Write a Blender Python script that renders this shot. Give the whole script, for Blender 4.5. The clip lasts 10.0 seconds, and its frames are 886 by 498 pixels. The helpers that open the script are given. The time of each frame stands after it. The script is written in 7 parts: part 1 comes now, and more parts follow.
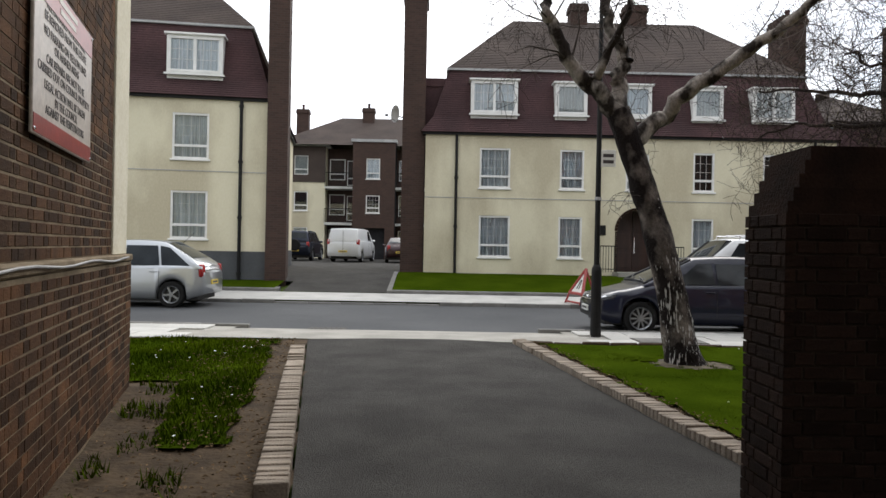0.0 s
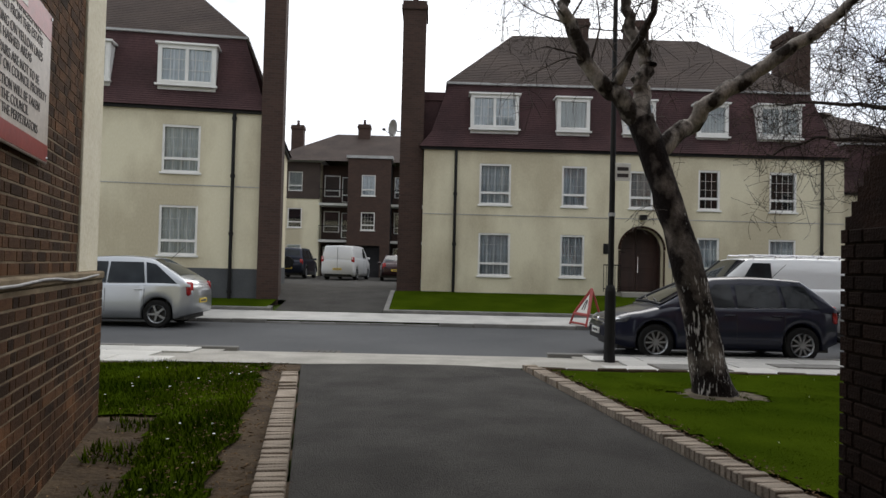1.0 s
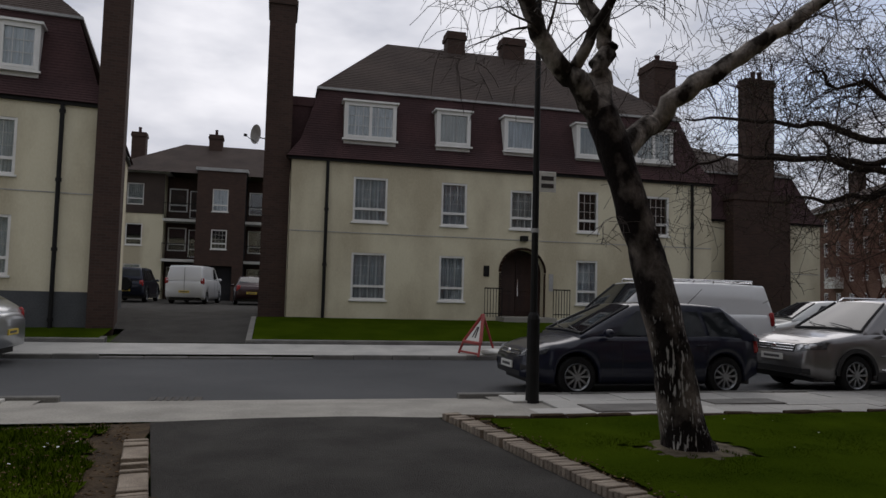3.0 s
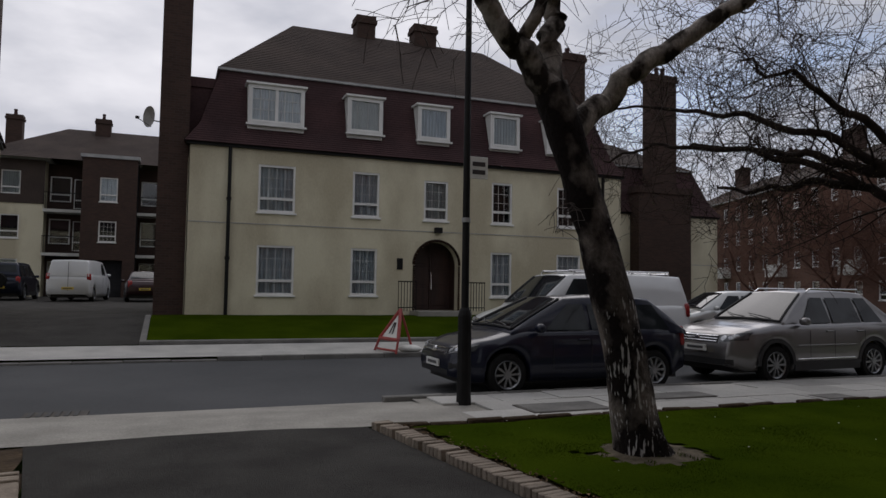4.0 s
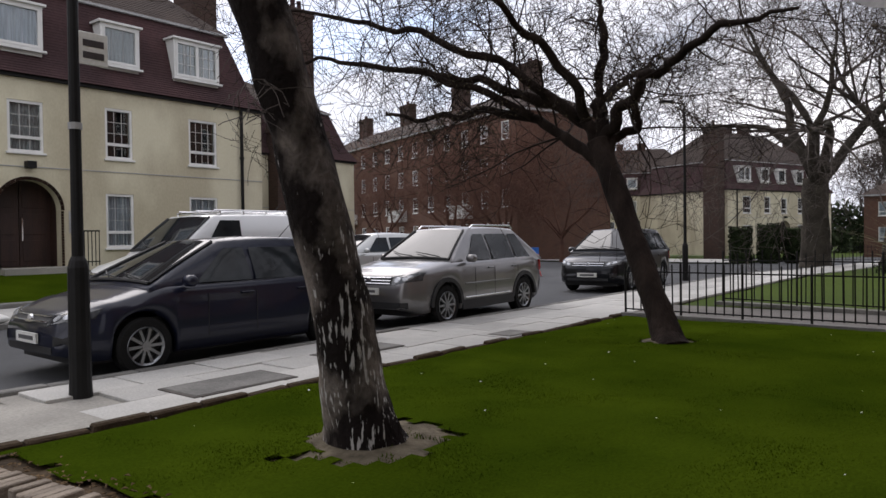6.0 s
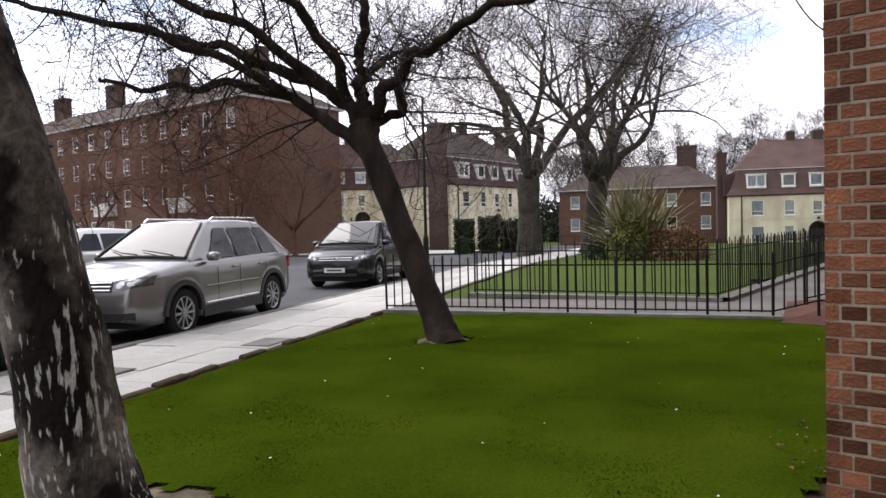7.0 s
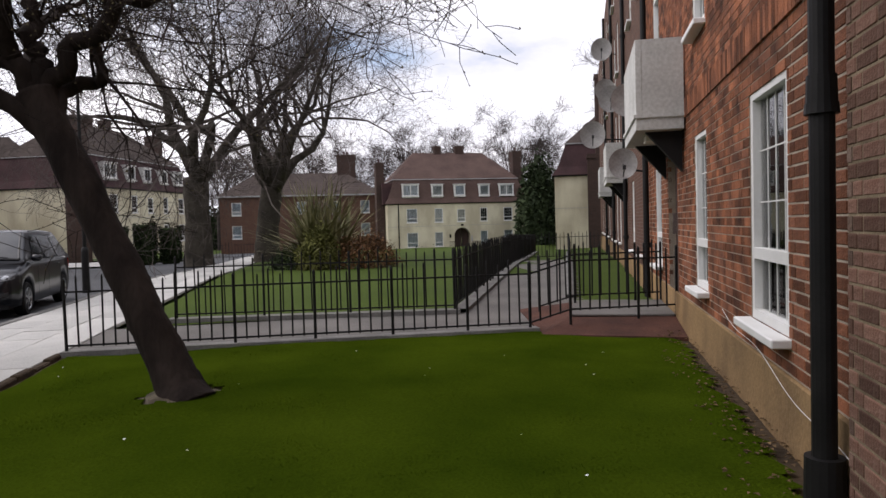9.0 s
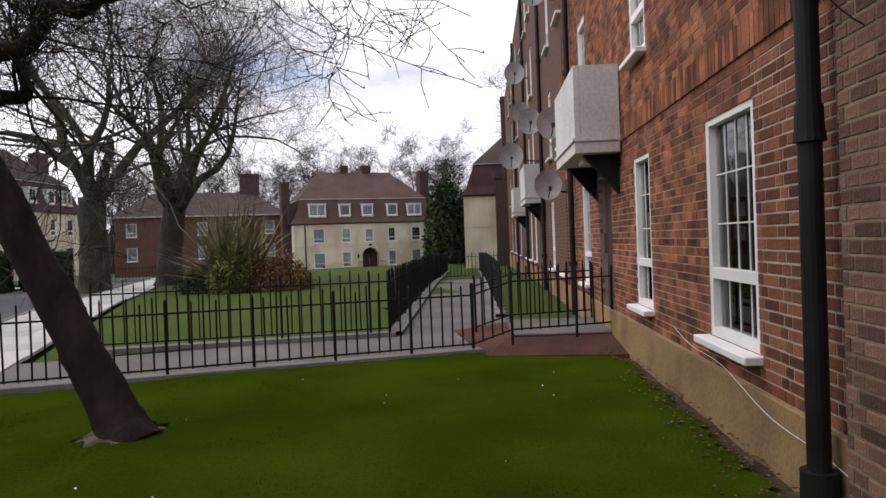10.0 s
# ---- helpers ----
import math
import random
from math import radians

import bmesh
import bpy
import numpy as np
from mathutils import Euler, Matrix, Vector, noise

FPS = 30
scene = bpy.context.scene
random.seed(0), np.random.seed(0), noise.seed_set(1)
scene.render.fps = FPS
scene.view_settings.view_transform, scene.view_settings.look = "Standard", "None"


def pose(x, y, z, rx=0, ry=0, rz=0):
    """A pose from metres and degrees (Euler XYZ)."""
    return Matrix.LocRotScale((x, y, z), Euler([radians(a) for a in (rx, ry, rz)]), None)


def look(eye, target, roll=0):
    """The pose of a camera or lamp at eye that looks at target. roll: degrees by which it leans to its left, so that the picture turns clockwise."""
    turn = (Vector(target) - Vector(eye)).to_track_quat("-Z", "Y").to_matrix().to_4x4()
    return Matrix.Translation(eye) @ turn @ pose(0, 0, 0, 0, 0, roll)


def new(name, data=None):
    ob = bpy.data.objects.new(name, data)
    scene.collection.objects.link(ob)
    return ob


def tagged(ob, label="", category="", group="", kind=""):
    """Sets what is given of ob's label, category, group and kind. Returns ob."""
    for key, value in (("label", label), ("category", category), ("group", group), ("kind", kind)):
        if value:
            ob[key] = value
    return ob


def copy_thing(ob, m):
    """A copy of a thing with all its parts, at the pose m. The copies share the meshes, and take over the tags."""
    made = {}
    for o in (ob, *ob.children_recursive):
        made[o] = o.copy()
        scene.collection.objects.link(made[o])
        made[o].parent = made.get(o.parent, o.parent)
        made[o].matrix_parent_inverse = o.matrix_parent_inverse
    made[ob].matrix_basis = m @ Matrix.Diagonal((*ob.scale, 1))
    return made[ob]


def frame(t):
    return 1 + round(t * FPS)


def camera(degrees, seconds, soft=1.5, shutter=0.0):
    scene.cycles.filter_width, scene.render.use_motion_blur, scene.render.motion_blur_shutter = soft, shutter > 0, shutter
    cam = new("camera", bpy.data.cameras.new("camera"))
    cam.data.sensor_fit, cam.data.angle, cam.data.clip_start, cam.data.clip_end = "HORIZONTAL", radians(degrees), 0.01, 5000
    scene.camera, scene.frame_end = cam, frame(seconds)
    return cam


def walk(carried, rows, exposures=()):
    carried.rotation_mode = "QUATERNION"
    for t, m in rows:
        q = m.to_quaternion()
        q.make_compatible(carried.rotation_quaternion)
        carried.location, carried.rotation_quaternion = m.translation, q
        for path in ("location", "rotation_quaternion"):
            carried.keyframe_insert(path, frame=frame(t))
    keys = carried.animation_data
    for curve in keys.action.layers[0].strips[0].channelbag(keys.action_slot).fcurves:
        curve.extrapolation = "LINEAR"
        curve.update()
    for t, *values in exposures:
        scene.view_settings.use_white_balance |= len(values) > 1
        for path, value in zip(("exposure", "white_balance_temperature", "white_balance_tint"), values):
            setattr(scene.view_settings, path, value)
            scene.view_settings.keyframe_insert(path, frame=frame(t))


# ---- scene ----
cam = camera(64.4, 10.0)
PATH = [
    (0, (1.601, -0.034, 1.497), (1.629, 1.966, 1.494), 1.1),
    (0.5, (1.57, 0.349, 1.479), (1.57, 2.349, 1.506), 1.3),
    (1, (1.444, 0.769, 1.494), (1.489, 2.768, 1.543), 1.4),
    (1.5, (1.3, 1.302, 1.466), (1.47, 3.294, 1.547), 1.1),
    (2, (1.162, 1.838, 1.502), (1.456, 3.814, 1.598), 1.5),
    (2.5, (1.012, 2.428, 1.502), (1.398, 4.387, 1.616), 1.5),
    (4, (0.829, 3.775, 1.522), (1.549, 5.638, 1.63), 0.9),
    (4.5, (0.904, 4.298, 1.529), (1.85, 6.059, 1.601), 0.0),
    (5, (1.134, 4.74, 1.481), (2.222, 6.417, 1.525), -0.3),
    (5.2, (1.24, 4.88, 1.425), (2.386, 6.519, 1.461), -0.2),
    (6.3, (1.906, 6.229, 1.37), (3.602, 7.287, 1.316), -1.2),
    (6.5, (2.105, 6.384, 1.362), (3.878, 7.307, 1.302), -1.5),
    (7, (2.447, 6.858, 1.372), (4.358, 7.445, 1.307), -1.4),
    (7.5, (2.868, 7.23, 1.383), (4.843, 7.538, 1.318), -1.1),
    (8, (3.323, 7.615, 1.37), (5.321, 7.674, 1.313), -1.3),
    (8.5, (3.723, 7.901, 1.391), (5.717, 7.749, 1.326), -1.4),
    (9, (4.0, 8.182, 1.436), (5.964, 7.812, 1.365), -1.6),
    (9.5, (4.149, 8.461, 1.481), (6.074, 7.919, 1.427), -1.8),
    (10, (4.218, 8.637, 1.484), (6.114, 8.001, 1.459), -2.1),
]
EXPOSURES = [(0, 0.86, 6500, 10), (0.5, 0.52, 6500, 10), (1, 0.4, 6500, 10), (2.5, -0.4, 6450, 13), (4, -0.76, 6400, 15), (5.2, -0.3, 6400, 16), (6.4, 0.72, 6500, 16), (7, 1.1, 6500, 17), (7.5, 1.03, 6500, 17), (8.5, 0.45, 6500, 17), (10, 0.47, 6550, 19)]
walk(cam, [(t, look(eye, target, roll)) for t, eye, target, roll in PATH], EXPOSURES)

from mathutils.bvhtree import BVHTree

# ---- world and light ----
world = bpy.data.worlds.new("overcast_sky")
scene.world = world
world.use_nodes = True
wn, wl = world.node_tree.nodes, world.node_tree.links
wn.clear()
w_out = wn.new("ShaderNodeOutputWorld")
w_bg = wn.new("ShaderNodeBackground")
w_sky = wn.new("ShaderNodeTexSky")
w_sky.sky_type = "NISHITA"
w_sky.sun_disc = False
w_sky.sun_elevation, w_sky.sun_rotation = radians(40), radians(19)
w_tc = wn.new("ShaderNodeTexCoord")
w_map = wn.new("ShaderNodeMapping")
w_map.inputs["Scale"].default_value = (1.0, 1.0, 2.6)
w_noise = wn.new("ShaderNodeTexNoise")
w_noise.inputs["Scale"].default_value = 2.3
w_noise.inputs["Detail"].default_value = 7
w_noise.inputs["Roughness"].default_value = 0.55
w_ramp = wn.new("ShaderNodeValToRGB")
w_ramp.color_ramp.elements[0].position, w_ramp.color_ramp.elements[1].position = 0.28, 0.42
w_ramp2 = wn.new("ShaderNodeValToRGB")
w_ramp2.color_ramp.elements[0].position, w_ramp2.color_ramp.elements[1].position = 0.40, 0.66
w_ramp2.color_ramp.elements[0].color, w_ramp2.color_ramp.elements[1].color = (5.2, 5.5, 6.1, 1), (10.0, 10.1, 10.3, 1)
w_mix = wn.new("ShaderNodeMix")
w_mix.data_type = "RGBA"
wl.new(w_tc.outputs["Generated"], w_map.inputs[0])
wl.new(w_map.outputs[0], w_noise.inputs["Vector"])
wl.new(w_noise.outputs["Fac"], w_ramp.inputs[0])
wl.new(w_noise.outputs["Fac"], w_ramp2.inputs[0])
wl.new(w_ramp.outputs[0], w_mix.inputs["Factor"])
wl.new(w_sky.outputs[0], w_mix.inputs["A"])
wl.new(w_ramp2.outputs[0], w_mix.inputs["B"])
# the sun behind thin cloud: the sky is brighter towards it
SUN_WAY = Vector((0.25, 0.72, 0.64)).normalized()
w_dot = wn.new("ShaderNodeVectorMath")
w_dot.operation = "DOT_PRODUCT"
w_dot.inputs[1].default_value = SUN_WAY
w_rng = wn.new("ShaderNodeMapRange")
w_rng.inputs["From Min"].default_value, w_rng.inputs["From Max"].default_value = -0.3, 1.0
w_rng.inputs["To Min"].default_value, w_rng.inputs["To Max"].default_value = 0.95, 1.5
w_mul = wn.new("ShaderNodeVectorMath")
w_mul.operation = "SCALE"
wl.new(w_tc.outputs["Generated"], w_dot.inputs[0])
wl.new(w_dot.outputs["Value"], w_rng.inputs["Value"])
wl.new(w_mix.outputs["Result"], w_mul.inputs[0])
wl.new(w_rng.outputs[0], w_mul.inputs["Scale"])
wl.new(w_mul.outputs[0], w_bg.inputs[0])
w_bg.inputs[1].default_value = 0.10
wl.new(w_bg.outputs[0], w_out.inputs[0])

sun = new("sun", bpy.data.lights.new("sun", "SUN"))
sun.data.energy, sun.data.angle, sun.data.color = 1.2, radians(50), (1.0, 0.96, 0.9)
sun.matrix_world = look((0, 0, 30), tuple(Vector((0, 0, 30)) - SUN_WAY * 20))


# ---- materials ----
def mat(name, c1, c2=None, scale=3.0, fine=40.0, rough=0.8, bump=0.2, metal=0.0, contrast=0.5, vary=0.0, island=False, spec=None, fine_amount=0.35, stretch=(1, 1, 1)):
    """A surface with colour variation at two scales, fine relief and optional change from piece to piece."""
    m = bpy.data.materials.new(name)
    m.use_nodes = True
    n, l = m.node_tree.nodes, m.node_tree.links
    b = n["Principled BSDF"]
    c2 = c2 or tuple(v * 0.75 for v in c1)
    tc = n.new("ShaderNodeTexCoord")
    mp = n.new("ShaderNodeMapping")
    mp.inputs["Scale"].default_value = stretch
    l.new(tc.outputs["Object"], mp.inputs[0])
    big = n.new("ShaderNodeTexNoise")
    big.inputs["Scale"].default_value, big.inputs["Detail"].default_value = scale, 5
    small = n.new("ShaderNodeTexNoise")
    small.inputs["Scale"].default_value, small.inputs["Detail"].default_value = fine, 4
    l.new(mp.outputs[0], big.inputs["Vector"])
    l.new(mp.outputs[0], small.inputs["Vector"])
    ramp = n.new("ShaderNodeValToRGB")
    ramp.color_ramp.elements[0].position, ramp.color_ramp.elements[1].position = 0.5 - contrast / 2 + 0.05, 0.5 + contrast / 2 - 0.05
    ramp.color_ramp.elements[0].color, ramp.color_ramp.elements[1].color = (*c2, 1), (*c1, 1)
    l.new(big.outputs["Fac"], ramp.inputs[0])
    mul = n.new("ShaderNodeMix")
    mul.data_type, mul.blend_type = "RGBA", "OVERLAY"
    mul.inputs["Factor"].default_value = fine_amount
    l.new(ramp.outputs[0], mul.inputs["A"])
    l.new(small.outputs["Fac"], mul.inputs["B"])
    last = mul.outputs["Result"]
    if vary:
        info = n.new("ShaderNodeNewGeometry" if island else "ShaderNodeObjectInfo")
        hsv = n.new("ShaderNodeHueSaturation")
        rng = n.new("ShaderNodeMapRange")
        rng.inputs["To Min"].default_value, rng.inputs["To Max"].default_value = 1 - vary, 1 + vary
        l.new(info.outputs["Random Per Island" if island else "Random"], rng.inputs["Value"])
        l.new(rng.outputs[0], hsv.inputs["Value"])
        l.new(last, hsv.inputs["Color"])
        last = hsv.outputs[0]
    l.new(last, b.inputs["Base Color"])
    b.inputs["Roughness"].default_value, b.inputs["Metallic"].default_value = rough, metal
    b.inputs["Specular IOR Level"].default_value = spec if spec is not None else (0.5 if rough < 0.7 else 0.12)
    if bump:
        bp = n.new("ShaderNodeBump")
        bp.inputs["Strength"].default_value, bp.inputs["Distance"].default_value = bump, 0.02
        l.new(small.outputs["Fac"], bp.inputs["Height"])
        l.new(bp.outputs[0], b.inputs["Normal"])
    return m


def brick_mat(name, cols, scale=1.0):
    """Brickwork for walls too far off for single bricks."""
    m = mat(name, cols[0], cols[1], 1.2, 30, 0.9, 0.1)
    n, l = m.node_tree.nodes, m.node_tree.links
    b = n["Principled BSDF"]
    tc = n.new("ShaderNodeTexCoord")
    sep, com = n.new("ShaderNodeSeparateXYZ"), n.new("ShaderNodeCombineXYZ")
    add = n.new("ShaderNodeMath")
    add.operation = "ADD"
    l.new(tc.outputs["Object"], sep.inputs[0])
    l.new(sep.outputs[0], add.inputs[0])
    l.new(sep.outputs[1], add.inputs[1])
    l.new(add.outputs[0], com.inputs[0])
    l.new(sep.outputs[2], com.inputs[1])
    br = n.new("ShaderNodeTexBrick")
    br.inputs["Color1"].default_value, br.inputs["Color2"].default_value = (*cols[0], 1), (*cols[1], 1)
    br.inputs["Mortar"].default_value = (*cols[2], 1)
    br.inputs["Scale"].default_value = scale
    br.inputs["Brick Width"].default_value, br.inputs["Row Height"].default_value, br.inputs["Mortar Size"].default_value = 0.225, 0.075, 0.008
    l.new(com.outputs[0], br.inputs["Vector"])
    old = b.inputs["Base Color"].links[0].from_socket
    mix = n.new("ShaderNodeMix")
    mix.data_type = "RGBA"
    mix.inputs["Factor"].default_value = 0.65
    l.new(old, mix.inputs["A"])
    l.new(br.outputs[0], mix.inputs["B"])
    l.new(mix.outputs["Result"], b.inputs["Base Color"])
    return m


def glass_mat(name, tint=(0.02, 0.025, 0.03), rough=0.04):
    m = mat(name, tint, tuple(v * 0.6 for v in tint), 1.5, 8, rough, 0.0, spec=0.45, fine_amount=0.1)
    return m


def clear_glass(name):
    m = bpy.data.materials.new(name)
    m.use_nodes = True
    n, l = m.node_tree.nodes, m.node_tree.links
    tr, gl, mx, fr = n.new("ShaderNodeBsdfTransparent"), n.new("ShaderNodeBsdfGlossy"), n.new("ShaderNodeMixShader"), n.new("ShaderNodeFresnel")
    tr.inputs[0].default_value = (0.88, 0.92, 0.93, 1)
    gl.inputs["Roughness"].default_value = 0.02
    fr.inputs[0].default_value = 1.7
    l.new(fr.outputs[0], mx.inputs[0])
    l.new(tr.outputs[0], mx.inputs[1])
    l.new(gl.outputs[0], mx.inputs[2])
    l.new(mx.outputs[0], n["Material Output"].inputs[0])
    return m


M = {}
M["asphalt"] = mat("asphalt_drive", (0.06, 0.0575, 0.0525), (0.038, 0.036, 0.033), 1.3, 95, 0.88, 1.0, contrast=0.4, fine_amount=0.85)
M["road"] = mat("asphalt_road", (0.092, 0.094, 0.098), (0.066, 0.068, 0.071), 0.4, 70, 0.85, 0.35, contrast=0.6)
M["path"] = mat("worn_path_asphalt", (0.17, 0.16, 0.148), (0.11, 0.104, 0.096), 0.8, 60, 0.9, 0.3)
M["slab"] = mat("concrete_slab", (0.50, 0.49, 0.46), (0.37, 0.365, 0.345), 1.3, 45, 0.85, 0.25, vary=0.14)
M["concrete"] = mat("concrete", (0.36, 0.345, 0.31), (0.25, 0.24, 0.215), 1.5, 40, 0.88, 0.3)
M["plinth"] = mat("stained_render_plinth", (0.33, 0.215, 0.105), (0.17, 0.112, 0.06), 1.6, 30, 0.9, 0.4)
M["kerbstone"] = mat("kerb_granite", (0.22, 0.215, 0.2), (0.13, 0.127, 0.12), 2, 40, 0.85, 0.3, vary=0.12)
M["soil"] = mat("bare_soil", (0.085, 0.06, 0.037), (0.036, 0.026, 0.017), 3, 22, 0.95, 0.9)
M["lawn"] = mat("lawn_ground", (0.045, 0.068, 0.004), (0.021, 0.037, 0.002), 0.8, 45, 0.95, 0.6, contrast=0.6, spec=0.0)
M["grass"] = mat("grass_blades", (0.058, 0.086, 0.003), (0.025, 0.044, 0.002), 0.8, 6, 0.9, 0, vary=0.16, island=True, spec=0.0, contrast=0.4)
M["far_lawn"] = mat("far_lawn", (0.054, 0.083, 0.009), (0.033, 0.054, 0.007), 0.25, 9, 0.95, 0.5, contrast=0.8)
M["brick_red"] = mat("red_stock_brick", (0.32, 0.122, 0.06), (0.085, 0.042, 0.03), 3.4, 60, 0.9, 0.5, vary=0.5)
M["brick_red_far"] = mat("red_stock_brick_joined", (0.32, 0.122, 0.06), (0.085, 0.042, 0.03), 3.4, 60, 0.9, 0.5, vary=0.5, island=True)
M["brick_brown"] = mat("brown_stock_brick", (0.105, 0.05, 0.023), (0.03, 0.017, 0.01), 3.5, 60, 0.92, 0.5, vary=0.6)
M["brick_brown_far"] = mat("brown_stock_brick_joined", (0.105, 0.05, 0.023), (0.03, 0.017, 0.01), 3.5, 60, 0.92, 0.5, vary=0.6, island=True)
M["brick_dark"] = mat("deep_brown_brick", (0.04, 0.021, 0.014), (0.014, 0.0095, 0.008), 2.2, 60, 0.93, 0.5, vary=0.35)
M["brick_dark_far"] = mat("deep_brown_brick_joined", (0.04, 0.021, 0.014), (0.014, 0.0095, 0.008), 2.2, 60, 0.93, 0.5, vary=0.35, island=True)
M["brick_weathered"] = mat("limewashed_brick", (0.17, 0.125, 0.1), (0.1, 0.042, 0.028), 2.4, 50, 0.92, 0.5, vary=0.35, island=True)
M["brick_weathered_piece"] = mat("limewashed_brick_piece", (0.19, 0.14, 0.112), (0.11, 0.044, 0.028), 2.4, 50, 0.92, 0.5, vary=0.55)
M["mortar"] = mat("mortar", (0.46, 0.4, 0.32), (0.28, 0.235, 0.185), 3, 60, 0.95, 0.4)
M["mortar_dark"] = mat("dark_mortar", (0.27, 0.215, 0.145), (0.1, 0.078, 0.052), 3, 60, 0.95, 0.4)
M["mortar_deep_brown"] = mat("deep_brown_mortar", (0.06, 0.046, 0.033), (0.025, 0.019, 0.015), 3, 60, 0.95, 0.4)
M["bw_red"] = brick_mat("red_brickwork", ((0.13, 0.066, 0.045), (0.078, 0.041, 0.032), (0.15, 0.125, 0.1)))
M["brick_slab"] = mat("worn_red_paving", (0.105, 0.048, 0.034), (0.06, 0.03, 0.023), 2.0, 30, 0.9, 0.4)
M["bw_dark"] = brick_mat("dark_brickwork", ((0.08, 0.049, 0.04), (0.05, 0.034, 0.029), (0.075, 0.063, 0.055)))
M["kerb_brick"] = mat("buff_edging_brick", (0.34, 0.29, 0.235), (0.17, 0.14, 0.11), 4, 60, 0.9, 0.5, vary=0.2)
M["cream"] = mat("cream_render", (0.68, 0.635, 0.475), (0.50, 0.45, 0.325), 0.6, 22, 0.92, 0.06, fine_amount=0.16, contrast=0.3, stretch=(1, 1, 0.5))
M["cream_pale"] = mat("pale_cream_paint", (0.70, 0.66, 0.53), (0.58, 0.54, 0.42), 1.2, 30, 0.9, 0.25)
M["grey_plinth"] = mat("grey_painted_plinth", (0.10, 0.105, 0.11), (0.07, 0.074, 0.08), 1, 30, 0.9, 0.2)
M["tile_red"] = mat("clay_roof_tiles", (0.083, 0.046, 0.047), (0.045, 0.028, 0.029), 0.8, 14, 0.85, 0.5, contrast=0.6)
M["tile_brown"] = mat("weathered_roof_tiles", (0.085, 0.066, 0.057), (0.053, 0.042, 0.038), 0.7, 14, 0.88, 0.5, contrast=0.6)
M["tile_bright"] = mat("orange_clay_tiles", (0.118, 0.078, 0.066), (0.08, 0.053, 0.046), 0.6, 10, 0.88, 0.4)
M["white"] = mat("white_window_paint", (0.78, 0.78, 0.76), (0.68, 0.68, 0.655), 2, 30, 0.5, 0.05, fine_amount=0.15)
M["leadgrey"] = mat("lead_strip", (0.42, 0.42, 0.42), (0.32, 0.32, 0.32), 2, 30, 0.7, 0.1)
M["black_iron"] = mat("black_painted_iron", (0.0125, 0.012, 0.012), (0.006, 0.006, 0.006), 4, 60, 0.55, 0.04, spec=0.22)
M["dark_wood"] = mat("dark_door_wood", (0.06, 0.028, 0.02), (0.03, 0.015, 0.012), 5, 40, 0.6, 0.2, stretch=(1, 1, 0.2))
M["glass"] = glass_mat("window_glass")
M["pane"] = clear_glass("clear_pane")
M["curtain"] = mat("net_curtain", (0.84, 0.87, 0.92), (0.52, 0.55, 0.6), 9, 60, 0.9, 0.1, stretch=(2.2, 2.2, 0.12), contrast=0.4)
M["blind"] = mat("pale_blind", (0.62, 0.62, 0.6), (0.5, 0.5, 0.49), 2, 20, 0.9, 0.05)
# flat dark stand-in for unlit rooms: their shade is put into the colour
M["room_shade"] = mat("painted_room_shade", (0.03, 0.03, 0.032), (0.018, 0.018, 0.02), 1, 10, 0.9, 0)
M["birch"] = mat("birch_bark", (0.34, 0.305, 0.27), (0.03, 0.024, 0.02), 4.5, 30, 0.85, 1.0, contrast=0.24, stretch=(1, 1, 0.7), fine_amount=0.6)


def flaking_bark(m, low_z, high_z):
    """White papery flakes on the foot of the trunk, fewer further up, and dark cross bands."""
    n, l = m.node_tree.nodes, m.node_tree.links
    b = n["Principled BSDF"]
    tc, mp, sep = n.new("ShaderNodeTexCoord"), n.new("ShaderNodeMapping"), n.new("ShaderNodeSeparateXYZ")
    mp.inputs["Scale"].default_value = (1, 1, 0.17)
    l.new(tc.outputs["Object"], mp.inputs[0])
    l.new(tc.outputs["Object"], sep.inputs[0])
    fl = n.new("ShaderNodeTexNoise")
    fl.inputs["Scale"].default_value, fl.inputs["Detail"].default_value = 42, 8
    l.new(mp.outputs[0], fl.inputs["Vector"])
    rng = n.new("ShaderNodeMapRange")
    rng.inputs["From Min"].default_value, rng.inputs["From Max"].default_value = low_z, high_z
    rng.inputs["To Min"].default_value, rng.inputs["To Max"].default_value = 0.035, -0.09
    l.new(sep.outputs["Z"], rng.inputs["Value"])
    patch = n.new("ShaderNodeTexNoise")
    patch.inputs["Scale"].default_value, patch.inputs["Detail"].default_value = 3.3, 2
    l.new(tc.outputs["Object"], patch.inputs["Vector"])
    part_mix = n.new("ShaderNodeMix")
    part_mix.inputs["Factor"].default_value = 0.32
    l.new(fl.outputs["Fac"], part_mix.inputs["A"])
    l.new(patch.outputs["Fac"], part_mix.inputs["B"])
    add = n.new("ShaderNodeMath")
    add.operation = "ADD"
    l.new(part_mix.outputs["Result"], add.inputs[0])
    l.new(rng.outputs[0], add.inputs[1])
    ramp = n.new("ShaderNodeValToRGB")
    ramp.color_ramp.elements[0].position, ramp.color_ramp.elements[1].position = 0.578, 0.615
    l.new(add.outputs[0], ramp.inputs[0])
    old = b.inputs["Base Color"].links[0].from_socket
    mix = n.new("ShaderNodeMix")
    mix.data_type = "RGBA"
    mix.inputs["B"].default_value = (0.46, 0.44, 0.42, 1)
    l.new(ramp.outputs[0], mix.inputs["Factor"])
    l.new(old, mix.inputs["A"])
    l.new(mix.outputs["Result"], b.inputs["Base Color"])


